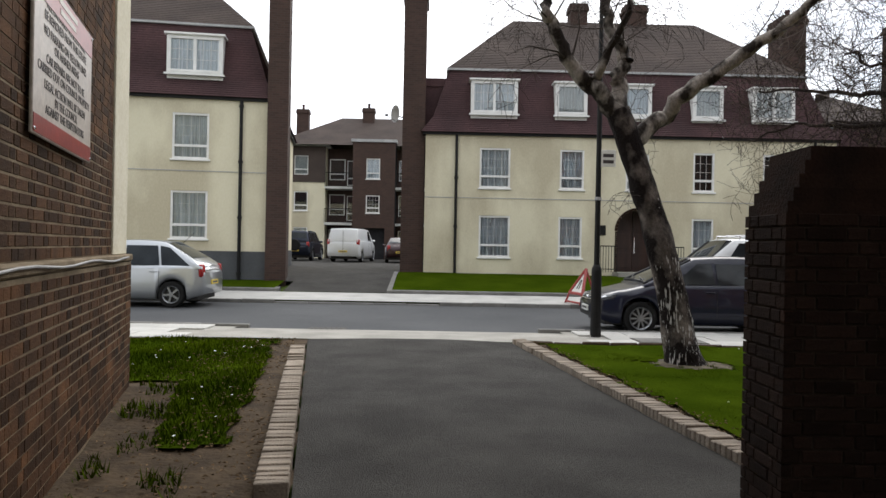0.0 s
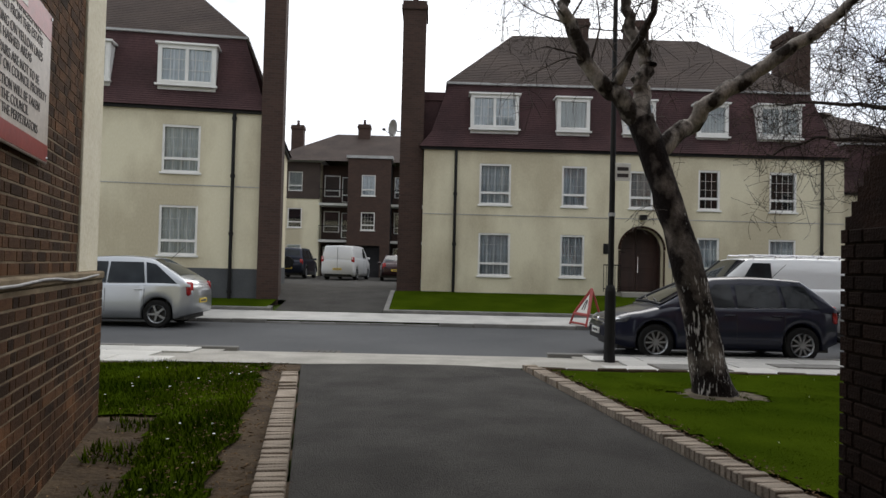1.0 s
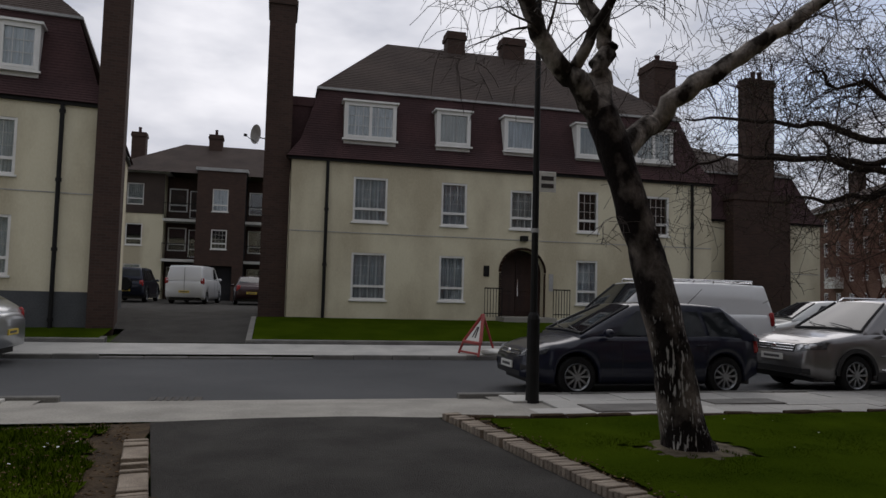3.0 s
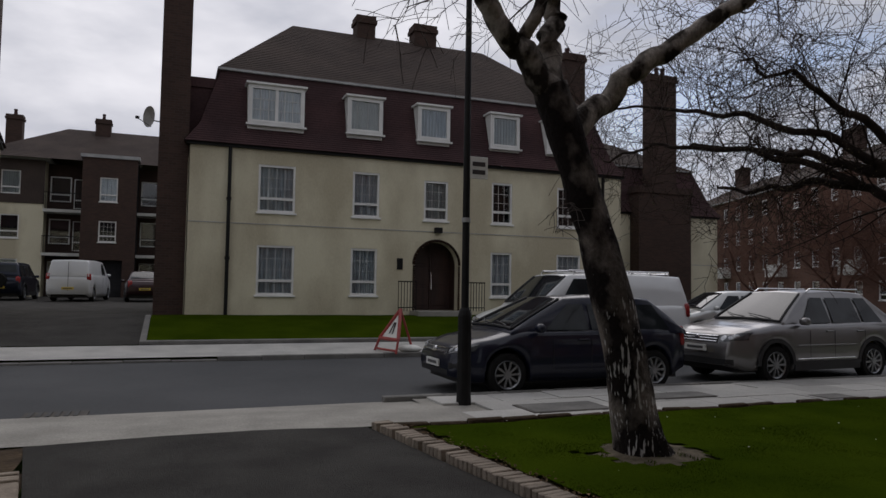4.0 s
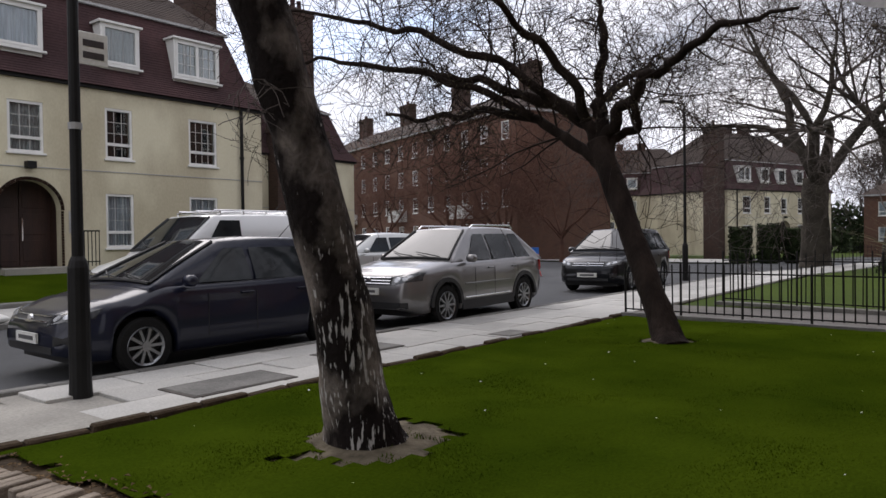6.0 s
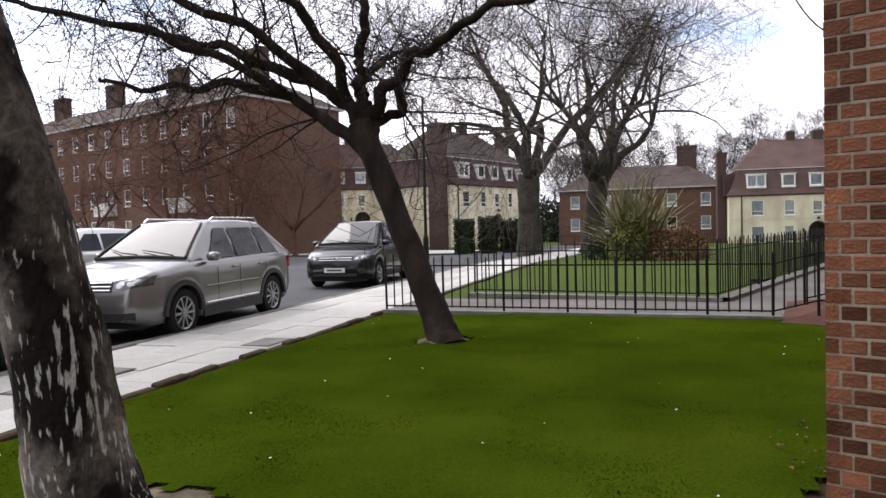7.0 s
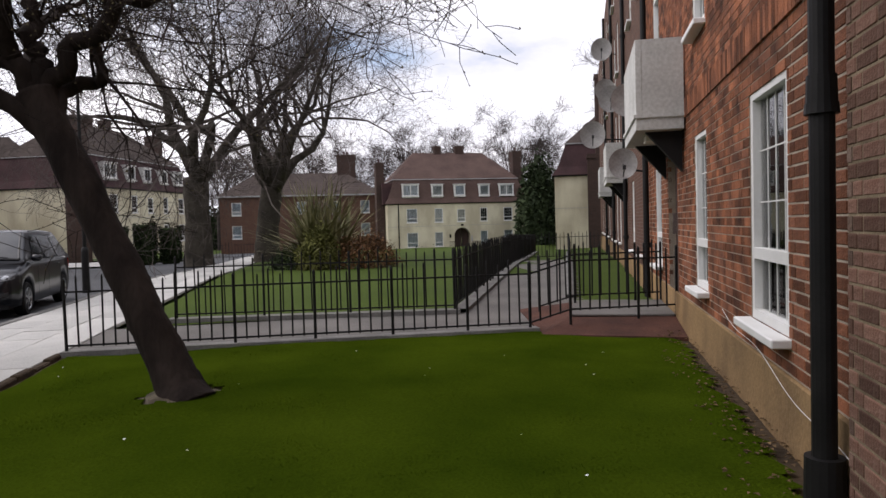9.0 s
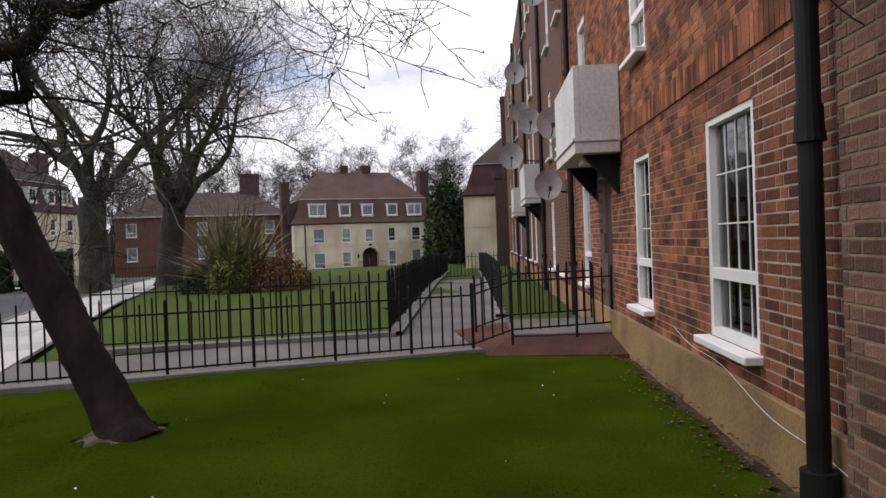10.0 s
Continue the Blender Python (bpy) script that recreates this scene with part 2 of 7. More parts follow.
flaking_bark(M["birch"], 0.9, 1.5)
M["birch_trunk"] = mat("birch_trunk_bark", (0.21, 0.178, 0.155), (0.013, 0.0095, 0.0085), 2.6, 30, 0.85, 1.0, contrast=0.22, stretch=(1, 1, 0.7), fine_amount=0.6)
M["birch_trunk"].node_tree.nodes["Color Ramp"].color_ramp.elements[0].position = 0.48
M["birch_trunk"].node_tree.nodes["Color Ramp"].color_ramp.elements[1].position = 0.66
flaking_bark(M["birch_trunk"], 0.8, 1.9)
M["birch_dark"] = mat("dark_birch_bark", (0.13, 0.11, 0.095), (0.025, 0.02, 0.017), 4.0, 26, 0.92, 0.9, contrast=0.3, fine_amount=0.6)
M["bark"] = mat("dark_bark", (0.038, 0.028, 0.023), (0.013, 0.0095, 0.008), 4.0, 22, 0.95, 1.0, stretch=(1, 1, 0.35))
M["plane_bark"] = mat("plane_tree_bark", (0.072, 0.064, 0.05), (0.032, 0.028, 0.023), 1.5, 9, 0.95, 0.8)
# twigs lightened: haze over the far trees is put into the colour
M["far_twigs"] = mat("winter_twigs", (0.115, 0.096, 0.085), (0.062, 0.053, 0.048), 1.0, 6, 0.95, 0)
M["bud"] = mat("leaf_buds", (0.12, 0.1, 0.05), (0.06, 0.05, 0.03), 3, 9, 0.9, 0)
M["yucca"] = mat("spiky_leaves", (0.25, 0.23, 0.125), (0.085, 0.09, 0.038), 2, 9, 0.7, 0, vary=0.35, island=True)
M["shrub"] = mat("green_shrub_leaves", (0.15, 0.15, 0.045), (0.07, 0.075, 0.022), 2, 9, 0.85, 0, vary=0.35, island=True)
M["rust_shrub"] = mat("rusty_shrub_leaves", (0.2, 0.105, 0.05), (0.095, 0.05, 0.026), 2, 9, 0.85, 0, vary=0.35, island=True)
M["hedge"] = mat("dark_hedge_leaves", (0.035, 0.05, 0.02), (0.018, 0.026, 0.012), 2, 9, 0.9, 0, vary=0.4, island=True)
M["ivy"] = mat("dark_evergreen", (0.04, 0.055, 0.025), (0.02, 0.03, 0.014), 1, 6, 0.9, 0, vary=0.4, island=True)
M["tyre"] = mat("tyre_rubber", (0.018, 0.018, 0.018), (0.012, 0.012, 0.012), 6, 60, 0.85, 0.2)
M["rim"] = mat("alloy_wheel", (0.33, 0.34, 0.35), (0.24, 0.25, 0.26), 6, 60, 0.35, 0, metal=0.9)
M["trim"] = mat("black_plastic_trim", (0.02, 0.02, 0.021), (0.014, 0.014, 0.015), 6, 60, 0.6, 0.1)
M["chrome"] = mat("chrome", (0.75, 0.75, 0.76), (0.7, 0.7, 0.71), 6, 60, 0.15, 0, metal=1.0)
M["headlight"] = mat("headlight_lens", (0.08, 0.085, 0.09), (0.03, 0.032, 0.035), 14, 60, 0.1, 0, spec=0.9)
M["lamp_bowl"] = mat("silvered_lamp_bowl", (0.6, 0.62, 0.64), (0.3, 0.31, 0.33), 22, 60, 0.25, 0, metal=0.6)
M["car_glass"] = mat("tinted_car_glass", (0.03, 0.036, 0.04), (0.014, 0.016, 0.018), 2.2, 9, 0.05, 0, spec=0.27, fine_amount=0.1)
# windscreens reflect more than car_glass: sky light put into the material
M["sky_lit_screen"] = mat("sky_lit_windscreen", (0.02, 0.024, 0.027), (0.008, 0.009, 0.01), 2.2, 9, 0.03, 0, spec=0.5, fine_amount=0.1)
M["plate_bar"] = mat("plate_lettering", (0.1, 0.1, 0.1), (0.07, 0.07, 0.07), 9, 30, 0.6, 0)
M["taillight"] = mat("red_tail_lamp", (0.35, 0.02, 0.02), (0.25, 0.012, 0.012), 20, 60, 0.2, 0)
M["plate_white"] = mat("number_plate", (0.72, 0.72, 0.68), (0.66, 0.66, 0.62), 6, 40, 0.5, 0)
M["plate_yellow"] = mat("yellow_number_plate", (0.7, 0.52, 0.08), (0.66, 0.48, 0.07), 6, 40, 0.5, 0)
M["sign_white"] = mat("off_white_enamel", (0.52, 0.47, 0.42), (0.42, 0.37, 0.32), 2.5, 25, 0.35, 0.05)
M["sign_red"] = mat("red_enamel", (0.30, 0.035, 0.03), (0.22, 0.028, 0.025), 3, 30, 0.3, 0.05)
M["sign_text"] = mat("dark_lettering", (0.05, 0.04, 0.04), (0.035, 0.03, 0.03), 9, 30, 0.6, 0)
M["sign_blue"] = mat("blue_sign_face", (0.02, 0.14, 0.5), (0.018, 0.11, 0.42), 3, 30, 0.45, 0)
M["cone_red"] = mat("red_sign_frame", (0.36, 0.05, 0.045), (0.26, 0.04, 0.035), 3, 30, 0.5, 0)
M["balcony"] = mat("pale_grey_balcony_render", (0.60, 0.60, 0.57), (0.46, 0.46, 0.43), 1.4, 25, 0.85, 0.2)
M["dish"] = mat("grey_dish_metal", (0.38, 0.37, 0.35), (0.28, 0.27, 0.26), 3, 25, 0.6, 0.1)
M["manhole"] = mat("cast_iron_cover", (0.10, 0.09, 0.08), (0.06, 0.055, 0.05), 4, 40, 0.75, 0.4)
M["litter"] = mat("dead_leaves", (0.16, 0.105, 0.055), (0.07, 0.045, 0.025), 4, 30, 0.9, 0.2, vary=0.4, island=True)
M["daisy"] = mat("white_petals", (0.75, 0.75, 0.7), (0.65, 0.65, 0.6), 4, 30, 0.8, 0)
M["lamp_glow"] = mat("pale_lamp_cover", (0.75, 0.75, 0.68), (0.7, 0.7, 0.62), 4, 30, 0.4, 0)


def paint(name, c, metal=0.35, rough=0.28):
    m = mat(name, c, tuple(v * 0.9 for v in c), 0.7, 150, rough, 0.0, metal=metal, fine_amount=0.08)
    m.node_tree.nodes["Principled BSDF"].inputs["Coat Weight"].default_value = 0.6 if max(c) > 0.1 else 0.5
    if max(c) < 0.1:
        m.node_tree.nodes["Principled BSDF"].inputs["Specular IOR Level"].default_value = 0.2
    m.node_tree.nodes["Principled BSDF"].inputs["Coat Roughness"].default_value = 0.06
    return m


# ---- building helpers ----
def part(name, bm, material, parent=None, label="", smooth=False):
    """Links a bmesh as one mesh object, under a thing or a part."""
    me = bpy.data.meshes.new(name)
    bm.to_mesh(me)
    bm.free()
    for m in material if isinstance(material, (list, tuple)) else [material]:
        me.materials.append(m)
    if smooth:
        me.polygons.foreach_set("use_smooth", [True] * len(me.polygons))
    ob = new(name, me)
    if parent:
        ob.parent = parent
    return tagged(ob, label)


def raw(name, verts, faces, material, parent=None, label="", smooth=False):
    """The same from plain lists of vertices and faces."""
    me = bpy.data.meshes.new(name)
    me.from_pydata(verts, [], faces)
    me.update()
    me.materials.append(material)
    if smooth:
        me.polygons.foreach_set("use_smooth", [True] * len(me.polygons))
    ob = new(name, me)
    if parent:
        ob.parent = parent
    return tagged(ob, label)


def thing(name, m, label, category, group="", kind=""):
    ob = new(name)
    ob.matrix_world = m
    ob.empty_display_size = 0.2
    return tagged(ob, label, category, group, kind)


def box(bm, x0, x1, y0, y1, z0, z1, bevel=0.0, mi=0):
    v = [bm.verts.new(p) for p in ((x0, y0, z0), (x1, y0, z0), (x1, y1, z0), (x0, y1, z0), (x0, y0, z1), (x1, y0, z1), (x1, y1, z1), (x0, y1, z1))]
    fs = [bm.faces.new([v[i] for i in f]) for f in ((3, 2, 1, 0), (4, 5, 6, 7), (0, 1, 5, 4), (1, 2, 6, 5), (2, 3, 7, 6), (3, 0, 4, 7))]
    for f in fs:
        f.material_index = mi
    if bevel:
        es = list({e for f in fs for e in f.edges})
        bmesh.ops.bevel(bm, geom=es, offset=bevel, segments=1, affect="EDGES")
    return v


def boxed(*dims, bevel=0.0):
    bm = bmesh.new()
    box(bm, *dims, bevel=bevel)
    return bm


def tube(points, radii, sides=8, cap=True):
    """Vertices and faces of a tapering tube through points."""
    pts = [Vector(p) for p in points]
    verts, faces = [], []
    ref = Vector((0.31, 0.22, 0.93))
    for i, p in enumerate(pts):
        d = (pts[min(i + 1, len(pts) - 1)] - pts[max(i - 1, 0)]).normalized()
        a = d.cross(ref)
        if a.length < 0.05:
            a = d.cross(Vector((1, 0, 0)))
        a.normalize()
        b = d.cross(a)
        for k in range(sides):
            w = 2 * math.pi * k / sides
            verts.append(p + (a * math.cos(w) + b * math.sin(w)) * radii[i])
    for i in range(len(pts) - 1):
        for k in range(sides):
            k2 = (k + 1) % sides
            faces.append((i * sides + k, i * sides + k2, (i + 1) * sides + k2, (i + 1) * sides + k))
    if cap:
        faces.append(tuple(range(sides - 1, -1, -1)))
        faces.append(tuple((len(pts) - 1) * sides + k for k in range(sides)))
    return verts, faces


class Soup:
    """Collects vertices and faces for one joined mesh."""

    def __init__(self):
        self.v, self.f = [], []

    def add(self, verts, faces):
        o = len(self.v)
        self.v.extend([tuple(p) for p in verts])
        self.f.extend([tuple(i + o for i in f) for f in faces])

    def tube(self, pts, radii, sides=6, cap=True):
        self.add(*tube(pts, radii, sides, cap))

    def box(self, x0, x1, y0, y1, z0, z1):
        self.add([(x0, y0, z0), (x1, y0, z0), (x1, y1, z0), (x0, y1, z0), (x0, y0, z1), (x1, y0, z1), (x1, y1, z1), (x0, y1, z1)],
                 [(3, 2, 1, 0), (4, 5, 6, 7), (0, 1, 5, 4), (1, 2, 6, 5), (2, 3, 7, 6), (3, 0, 4, 7)])

    def weld(self):
        ids, vs, to = {}, [], []
        for p in self.v:
            k = tuple(round(c, 4) for c in p)
            if k not in ids:
                ids[k] = len(vs)
                vs.append(p)
            to.append(ids[k])
        kept = []
        for f in self.f:
            q = []
            for i in f:
                if to[i] not in q:
                    q.append(to[i])
            if len(q) > 2:
                kept.append(tuple(q))
        self.v, self.f = vs, kept
        return self

    def make(self, name, material, parent=None, label="", smooth=False):
        return raw(name, self.v, self.f, material, parent, label, smooth)


def smoothstep(a, b, v):
    t = min(1.0, max(0.0, (v - a) / (b - a)))
    return t * t * (3 - 2 * t)


def level(x, y):
    """The height of the land: level here, falling away beyond the fence, rising towards the houses over the road."""
    return -0.019 * min(75.0, max(0.0, x - 24)) * smoothstep(24, 34, x) + 0.55 * smoothstep(19.6, 25.6, y) * (1 - smoothstep(17, 26, x))


def holed_wall(bm, L, H, T, holes, z0=0.0, mi=0):
    """A wall along x from y = 0 (outside) to y = T, with openings (x0, x1, z0, z1) right through it."""
    xs = sorted({0.0, L, *[h[0] for h in holes], *[h[1] for h in holes]})
    zs = sorted({z0, H, *[h[2] for h in holes], *[h[3] for h in holes]})
    for a, b in zip(xs, xs[1:]):
        for c, d in zip(zs, zs[1:]):
            if any(h[0] <= a and b <= h[1] and h[2] <= c and d <= h[3] for h in holes):
                continue
            for y, flip in ((0, False), (T, True)):
                q = [(a, y, c), (b, y, c), (b, y, d), (a, y, d)]
                f = bm.faces.new([bm.verts.new(p) for p in (q[::-1] if flip else q)])
                f.material_index = mi
    for x0, x1, c, d in holes + [(0.0, L, z0, H)]:
        for q in (((x0, 0, c), (x0, T, c), (x0, T, d), (x0, 0, d)), ((x1, 0, c), (x1, 0, d), (x1, T, d), (x1, T, c)), ((x0, 0, c), (x1, 0, c), (x1, T, c), (x0, T, c)), ((x0, 0, d), (x0, T, d), (x1, T, d), (x1, 0, d))):
            f = bm.faces.new([bm.verts.new(p) for p in q])
            f.material_index = mi
    bmesh.ops.remove_doubles(bm, verts=bm.verts, dist=0.0005)


# ---- ground, road and paving ----
def sheet(name, x0, x1, y0, y1, step, material, lift=0.0, label="", rough=0.0, kind="structure", keep=None, smooth=True):
    """A piece of land that follows level()."""
    nx, ny = max(1, round((x1 - x0) / step)), max(1, round((y1 - y0) / step))
    v, f = [], []
    for j in range(ny + 1):
        for i in range(nx + 1):
            x, y = x0 + (x1 - x0) * i / nx, y0 + (y1 - y0) * j / ny
            v.append((x, y, level(x, y) + lift + rough * noise.noise((x * 1.3, y * 1.3, 0.0))))
    for j in range(ny):
        for i in range(nx):
            a = j * (nx + 1) + i
            c = (x0 + (x1 - x0) * (i + 0.5) / nx, y0 + (y1 - y0) * (j + 0.5) / ny)
            if keep is None or keep(*c):
                f.append((a, a + 1, a + nx + 2, a + nx + 1))
    return tagged(raw(name, v, f, material, smooth=smooth), label, "ground", kind=kind)


KERB_NEAR, KERB_FAR, PAVE_BACK = 13.1, 19.2, 11.2
# the drive's two edges, which lean against the road
LEFT_EDGE = ((1.09, 2.2), (-0.39, 11.2))
RIGHT_EDGE = ((3.87, 4.5), (2.88, 11.2))


def along(edge, y):
    (xa, ya), (xb, yb) = edge
    return xa + (xb - xa) * (y - ya) / (yb - ya)


# one sheet to the horizon, with finer pieces laid on it
gx = [-3000, -800, -250, -120, -60] + [-40 + 4 * i for i in range(36)] + [120, 180, 300, 900, 3000]
gy = [-3000, -800, -250, -100, -40] + [-30 + 3 * i for i in range(40)] + [110, 150, 300, 900, 3000]
gv = [(x, y, level(x, y) - 0.16) for y in gy for x in gx]
gf = [(j * len(gx) + i, j * len(gx) + i + 1, (j + 1) * len(gx) + i + 1, (j + 1) * len(gx) + i) for j in range(len(gy) - 1) for i in range(len(gx) - 1)]
tagged(raw("ground", gv, gf, M["far_lawn"], smooth=True), "wide grassy ground round the housing estate", "ground", kind="structure")


tagged(sheet("road", -80, 130, KERB_NEAR, KERB_FAR, 1.0, M["road"], -0.095), "grey worn asphalt road between two kerbs")
tagged(sheet("road_side", 24, 47, KERB_FAR, 60, 2.0, M["road"], -0.097), "grey asphalt side road past the brick flats")
tagged(sheet("road_bay", 13.7, 24.2, KERB_FAR, 27, 1.0, M["road"], -0.09), "grey asphalt parking bay beside the house")
tagged(sheet("road_court", -6.0, 1.2, 26, 64, 2.0, M["asphalt"], 0.012), "dark asphalt parking court behind the houses")
tagged(sheet("road_court_wide", -22, 8, 37, 64, 2.0, M["asphalt"], 0.006), "dark asphalt parking court behind the houses")
tagged(sheet("road_access_side", -4.6, -2.9, 22.9, 37, 1.0, M["asphalt"], 0.004), "asphalt strip beside a cream house")
tagged(sheet("road_access", -2.9, 0.5, KERB_FAR + 2.0, 26, 1.0, M["asphalt"], 0.014), "asphalt access drive between two houses")

# the drive, between its brick edgings
v, f = [], []
for j in range(41):
    y = -14 + (PAVE_BACK + 14) * j / 40
    for i in range(9):
        xl, xr = along(LEFT_EDGE, y) + 0.02, along(RIGHT_EDGE, y) - 0.02
        x = xl + (xr - xl) * i / 8
        v.append((x, y, 0.006 + 0.035 * (1 - (2 * i / 8 - 1) ** 2) + 0.006 * noise.noise((x * 2, y * 2, 1))))
for j in range(40):
    for i in range(8):
        a = j * 9 + i
        f.append((a, a + 1, a + 10, a + 9))
tagged(raw("drive", v, f, M["asphalt"], smooth=True), "dark patched asphalt drive between brick edgings", "drive", kind="structure")
cross = Soup()
nx = 24
cv = []
for j in range(5):
    for i in range(nx + 1):
        x = -2.4 + 6.6 * i / nx
        y = PAVE_BACK + (KERB_NEAR + 0.12 - PAVE_BACK) * j / 4
        cv.append((x, y, 0.012 - 0.085 * (j / 4) ** 2))
cross.add(cv, [(j * (nx + 1) + i, j * (nx + 1) + i + 1, (j + 1) * (nx + 1) + i + 1, (j + 1) * (nx + 1) + i) for j in range(4) for i in range(nx)])
tagged(cross.make("pavement_crossover", M["concrete"], smooth=True), "smooth grey concrete crossover sloping to the road", "pavement", kind="structure")
tagged(sheet("pavement_near_bed", -70, 130, PAVE_BACK, KERB_NEAR, 1.0, M["concrete"], -0.035, keep=lambda x, y: not -2.4 < x < 4.2), "mortar bed of the paving slabs", "pavement", kind="structure")
tagged(sheet("pavement_far", -70, 13.8, KERB_FAR + 0.14, KERB_FAR + 2.0, 1.0, M["slab"], -0.004, keep=lambda x, y: True), "pale concrete pavement beside a lawn", "pavement", kind="structure")
tagged(sheet("pavement_flats", 47.0, 60.0, 20, 60, 2.0, M["slab"], 0.0), "pale pavement by the brick flats", "pavement", kind="structure")


# kerb stones: one mesh shared by alike stones
def shared_mesh(name, dims, material, bevel=0.01):
    bm = boxed(*dims, bevel=bevel)
    me = bpy.data.meshes.new(name)
    bm.to_mesh(me)
    bm.free()
    me.materials.append(material)
    return me


def piece(name, me, m, parent):
    ob = new(name, me)
    ob.parent = parent
    ob.matrix_local = m
    return ob


rnd = random.Random(4)
kerb_mesh = shared_mesh("kerb_stone", (0.006, 0.894, -0.0, 0.14, -0.2, 0.0), M["kerbstone"], 0.012)
kerb_near = thing("kerb_near", Matrix(), "dark weathered granite kerb along the road", "kerb", kind="structure")
for i in range(66):
    x = -18 + 0.9 * i
    if -2.4 < x < 3.4:
        continue
    piece("kerb_stone", kerb_mesh, pose(x, KERB_NEAR, level(x, 13) + 0.012 * rnd.random()), kerb_near)
kerb_far = thing("kerb_far", Matrix(), "dark weathered granite kerb along the road", "kerb", kind="structure")
for i in range(34):
    x = -17.1 + 0.9 * i
    low = -0.055 if -3.2 < x < 0.9 else 0.0
    piece("kerb_stone", kerb_mesh, pose(x, KERB_FAR, level(x, 19) + 0.01 * rnd.random() + low), kerb_far)

slabs = thing("pavement_near", Matrix(), "pale concrete paving slabs, some sunken, beside the lawn", "pavement", kind="structure")
slab_mesh = shared_mesh("slab", (0.008, 0.892, 0.006, 0.614, -0.06, 0.0), M["slab"], 0.006)
for i in range(72):
    for j in range(3):
        x = 4.2 + 0.9 * i + (0.45 if j % 2 else 0.0)
        piece("slab", slab_mesh, pose(x, PAVE_BACK + 0.01 + 0.62 * j, level(x + 0.4, 12) + rnd.uniform(-0.004, 0.006), rnd.uniform(-0.3, 0.3), rnd.uniform(-0.3, 0.3), 0), slabs)
for i in range(14):
    for j in range(3):
        piece("slab", slab_mesh, pose(-3.3 - 0.9 * i - (0.45 if j % 2 else 0.0), PAVE_BACK + 0.01 + 0.62 * j, rnd.uniform(-0.004, 0.006)), slabs)

lip = thing("edging_pavement", Matrix(), "dark broken brick edge between lawn and paving", "edging", kind="structure")
lip_mesh = shared_mesh("lip_brick", (0.01, 0.44, 0.0, 0.1, -0.15, 0.0), M["soil"], 0.015)
for i in range(22):
    piece("lip_brick", lip_mesh, pose(3.1 + 0.45 * i, PAVE_BACK - 0.105 + rnd.uniform(-0.012, 0.004), 0.028 + rnd.uniform(-0.02, 0.02), rnd.uniform(-3, 3), rnd.uniform(-1.5, 1.5), rnd.uniform(-1, 1)), lip)

# service covers let into the paving
for x, y, L, W in ((5.6, 11.75, 1.15, 0.62), (7.7, 12.15, 1.2, 0.45), (10.0, 11.45, 0.6, 0.4)):
    cover = thing("service_cover", pose(x, y, 0.004), "rusty iron service cover set in the pavement", "cover")
    part("frame", boxed(-L / 2, L / 2, -W / 2, W / 2, -0.02, 0.006, bevel=0.004), M["manhole"], cover)
    part("lid", boxed(-L / 2 + 0.04, L / 2 - 0.04, -W / 2 + 0.04, W / 2 - 0.04, 0.0, 0.011, bevel=0.003), M["kerbstone"], cover)
gully = thing("road_gully", pose(-0.4, 13.45, -0.09), "iron gully grate at the road's edge", "gully")
part("frame", boxed(-0.35, 0.35, -0.2, 0.2, -0.02, 0.006), M["manhole"], gully)
for i in range(6):
    part("bar", boxed(-0.3 + 0.1 * i, -0.25 + 0.1 * i, -0.17, 0.17, 0.004, 0.014), M["black_iron"], gully)


# ---- lawns ----
def polygon_sheet(name, inside, x0, x1, y0, y1, step, material, lift, amp, label):
    nx, ny = round((x1 - x0) / step), round((y1 - y0) / step)
    v, f, ids = [], [], {}
    for j in range(ny):
        for i in range(nx):
            cx, cy = x0 + (i + 0.5) * step, y0 + (j + 0.5) * step
            if not inside(cx, cy):
                continue
            q = []
            for a, b in ((0, 0), (1, 0), (1, 1), (0, 1)):
                k = (i + a, j + b)
                if k not in ids:
                    x, y = x0 + k[0] * step, y0 + k[1] * step
                    ids[k] = len(v)
                    v.append((x, y, level(x, y) + lift + amp * noise.noise((x * 0.9, y * 0.9, 0.3)) + 0.4 * amp * noise.noise((x * 4, y * 4, 2.3))))
                q.append(ids[k])
            f.append(q)
    return tagged(raw(name, v, f, material, smooth=True), label, "lawn", kind="structure")


WALL_DIR = Vector((0.9276, -0.3736, 0))
WALL_N = Vector((0.3736, 0.9276, 0))
WALL_0 = Vector((6.13, 5.99, 0))   # on the face of the brick flats


def wall_s(x, y):
    """Distance along and out from the face of the brick flats."""
    d = Vector((x, y, 0)) - WALL_0
    return d.dot(WALL_DIR), d.dot(WALL_N)


TREE_RINGS = ((4.98, 9.26, 0.56), (10.42, 9.36, 0.38))


def on_ring(x, y):
    return any(math.hypot(x - a, (y - b) * 1.15) < q * (0.85 + 0.5 * noise.noise((x * 2.3, y * 2.3, 6.0)) + 0.35 * noise.noise((x * 8, y * 8, 1.0))) for a, b, q in TREE_RINGS)


def right_lawn(x, y):
    if on_ring(x, y):
        return False
    s, o = wall_s(x, y)
    front = o > 0.17 + 0.08 * noise.noise((x * 2, y * 2, 0)) if s > -0.2 else True
    return along(RIGHT_EDGE, y) + 0.42 + 0.1 * noise.noise((y * 3, 0, 0)) < x < 12.85 and y < PAVE_BACK - 0.2 - 0.12 * abs(noise.noise((x * 2, 3, 0))) and front and (y > 4.6 or s > 1)


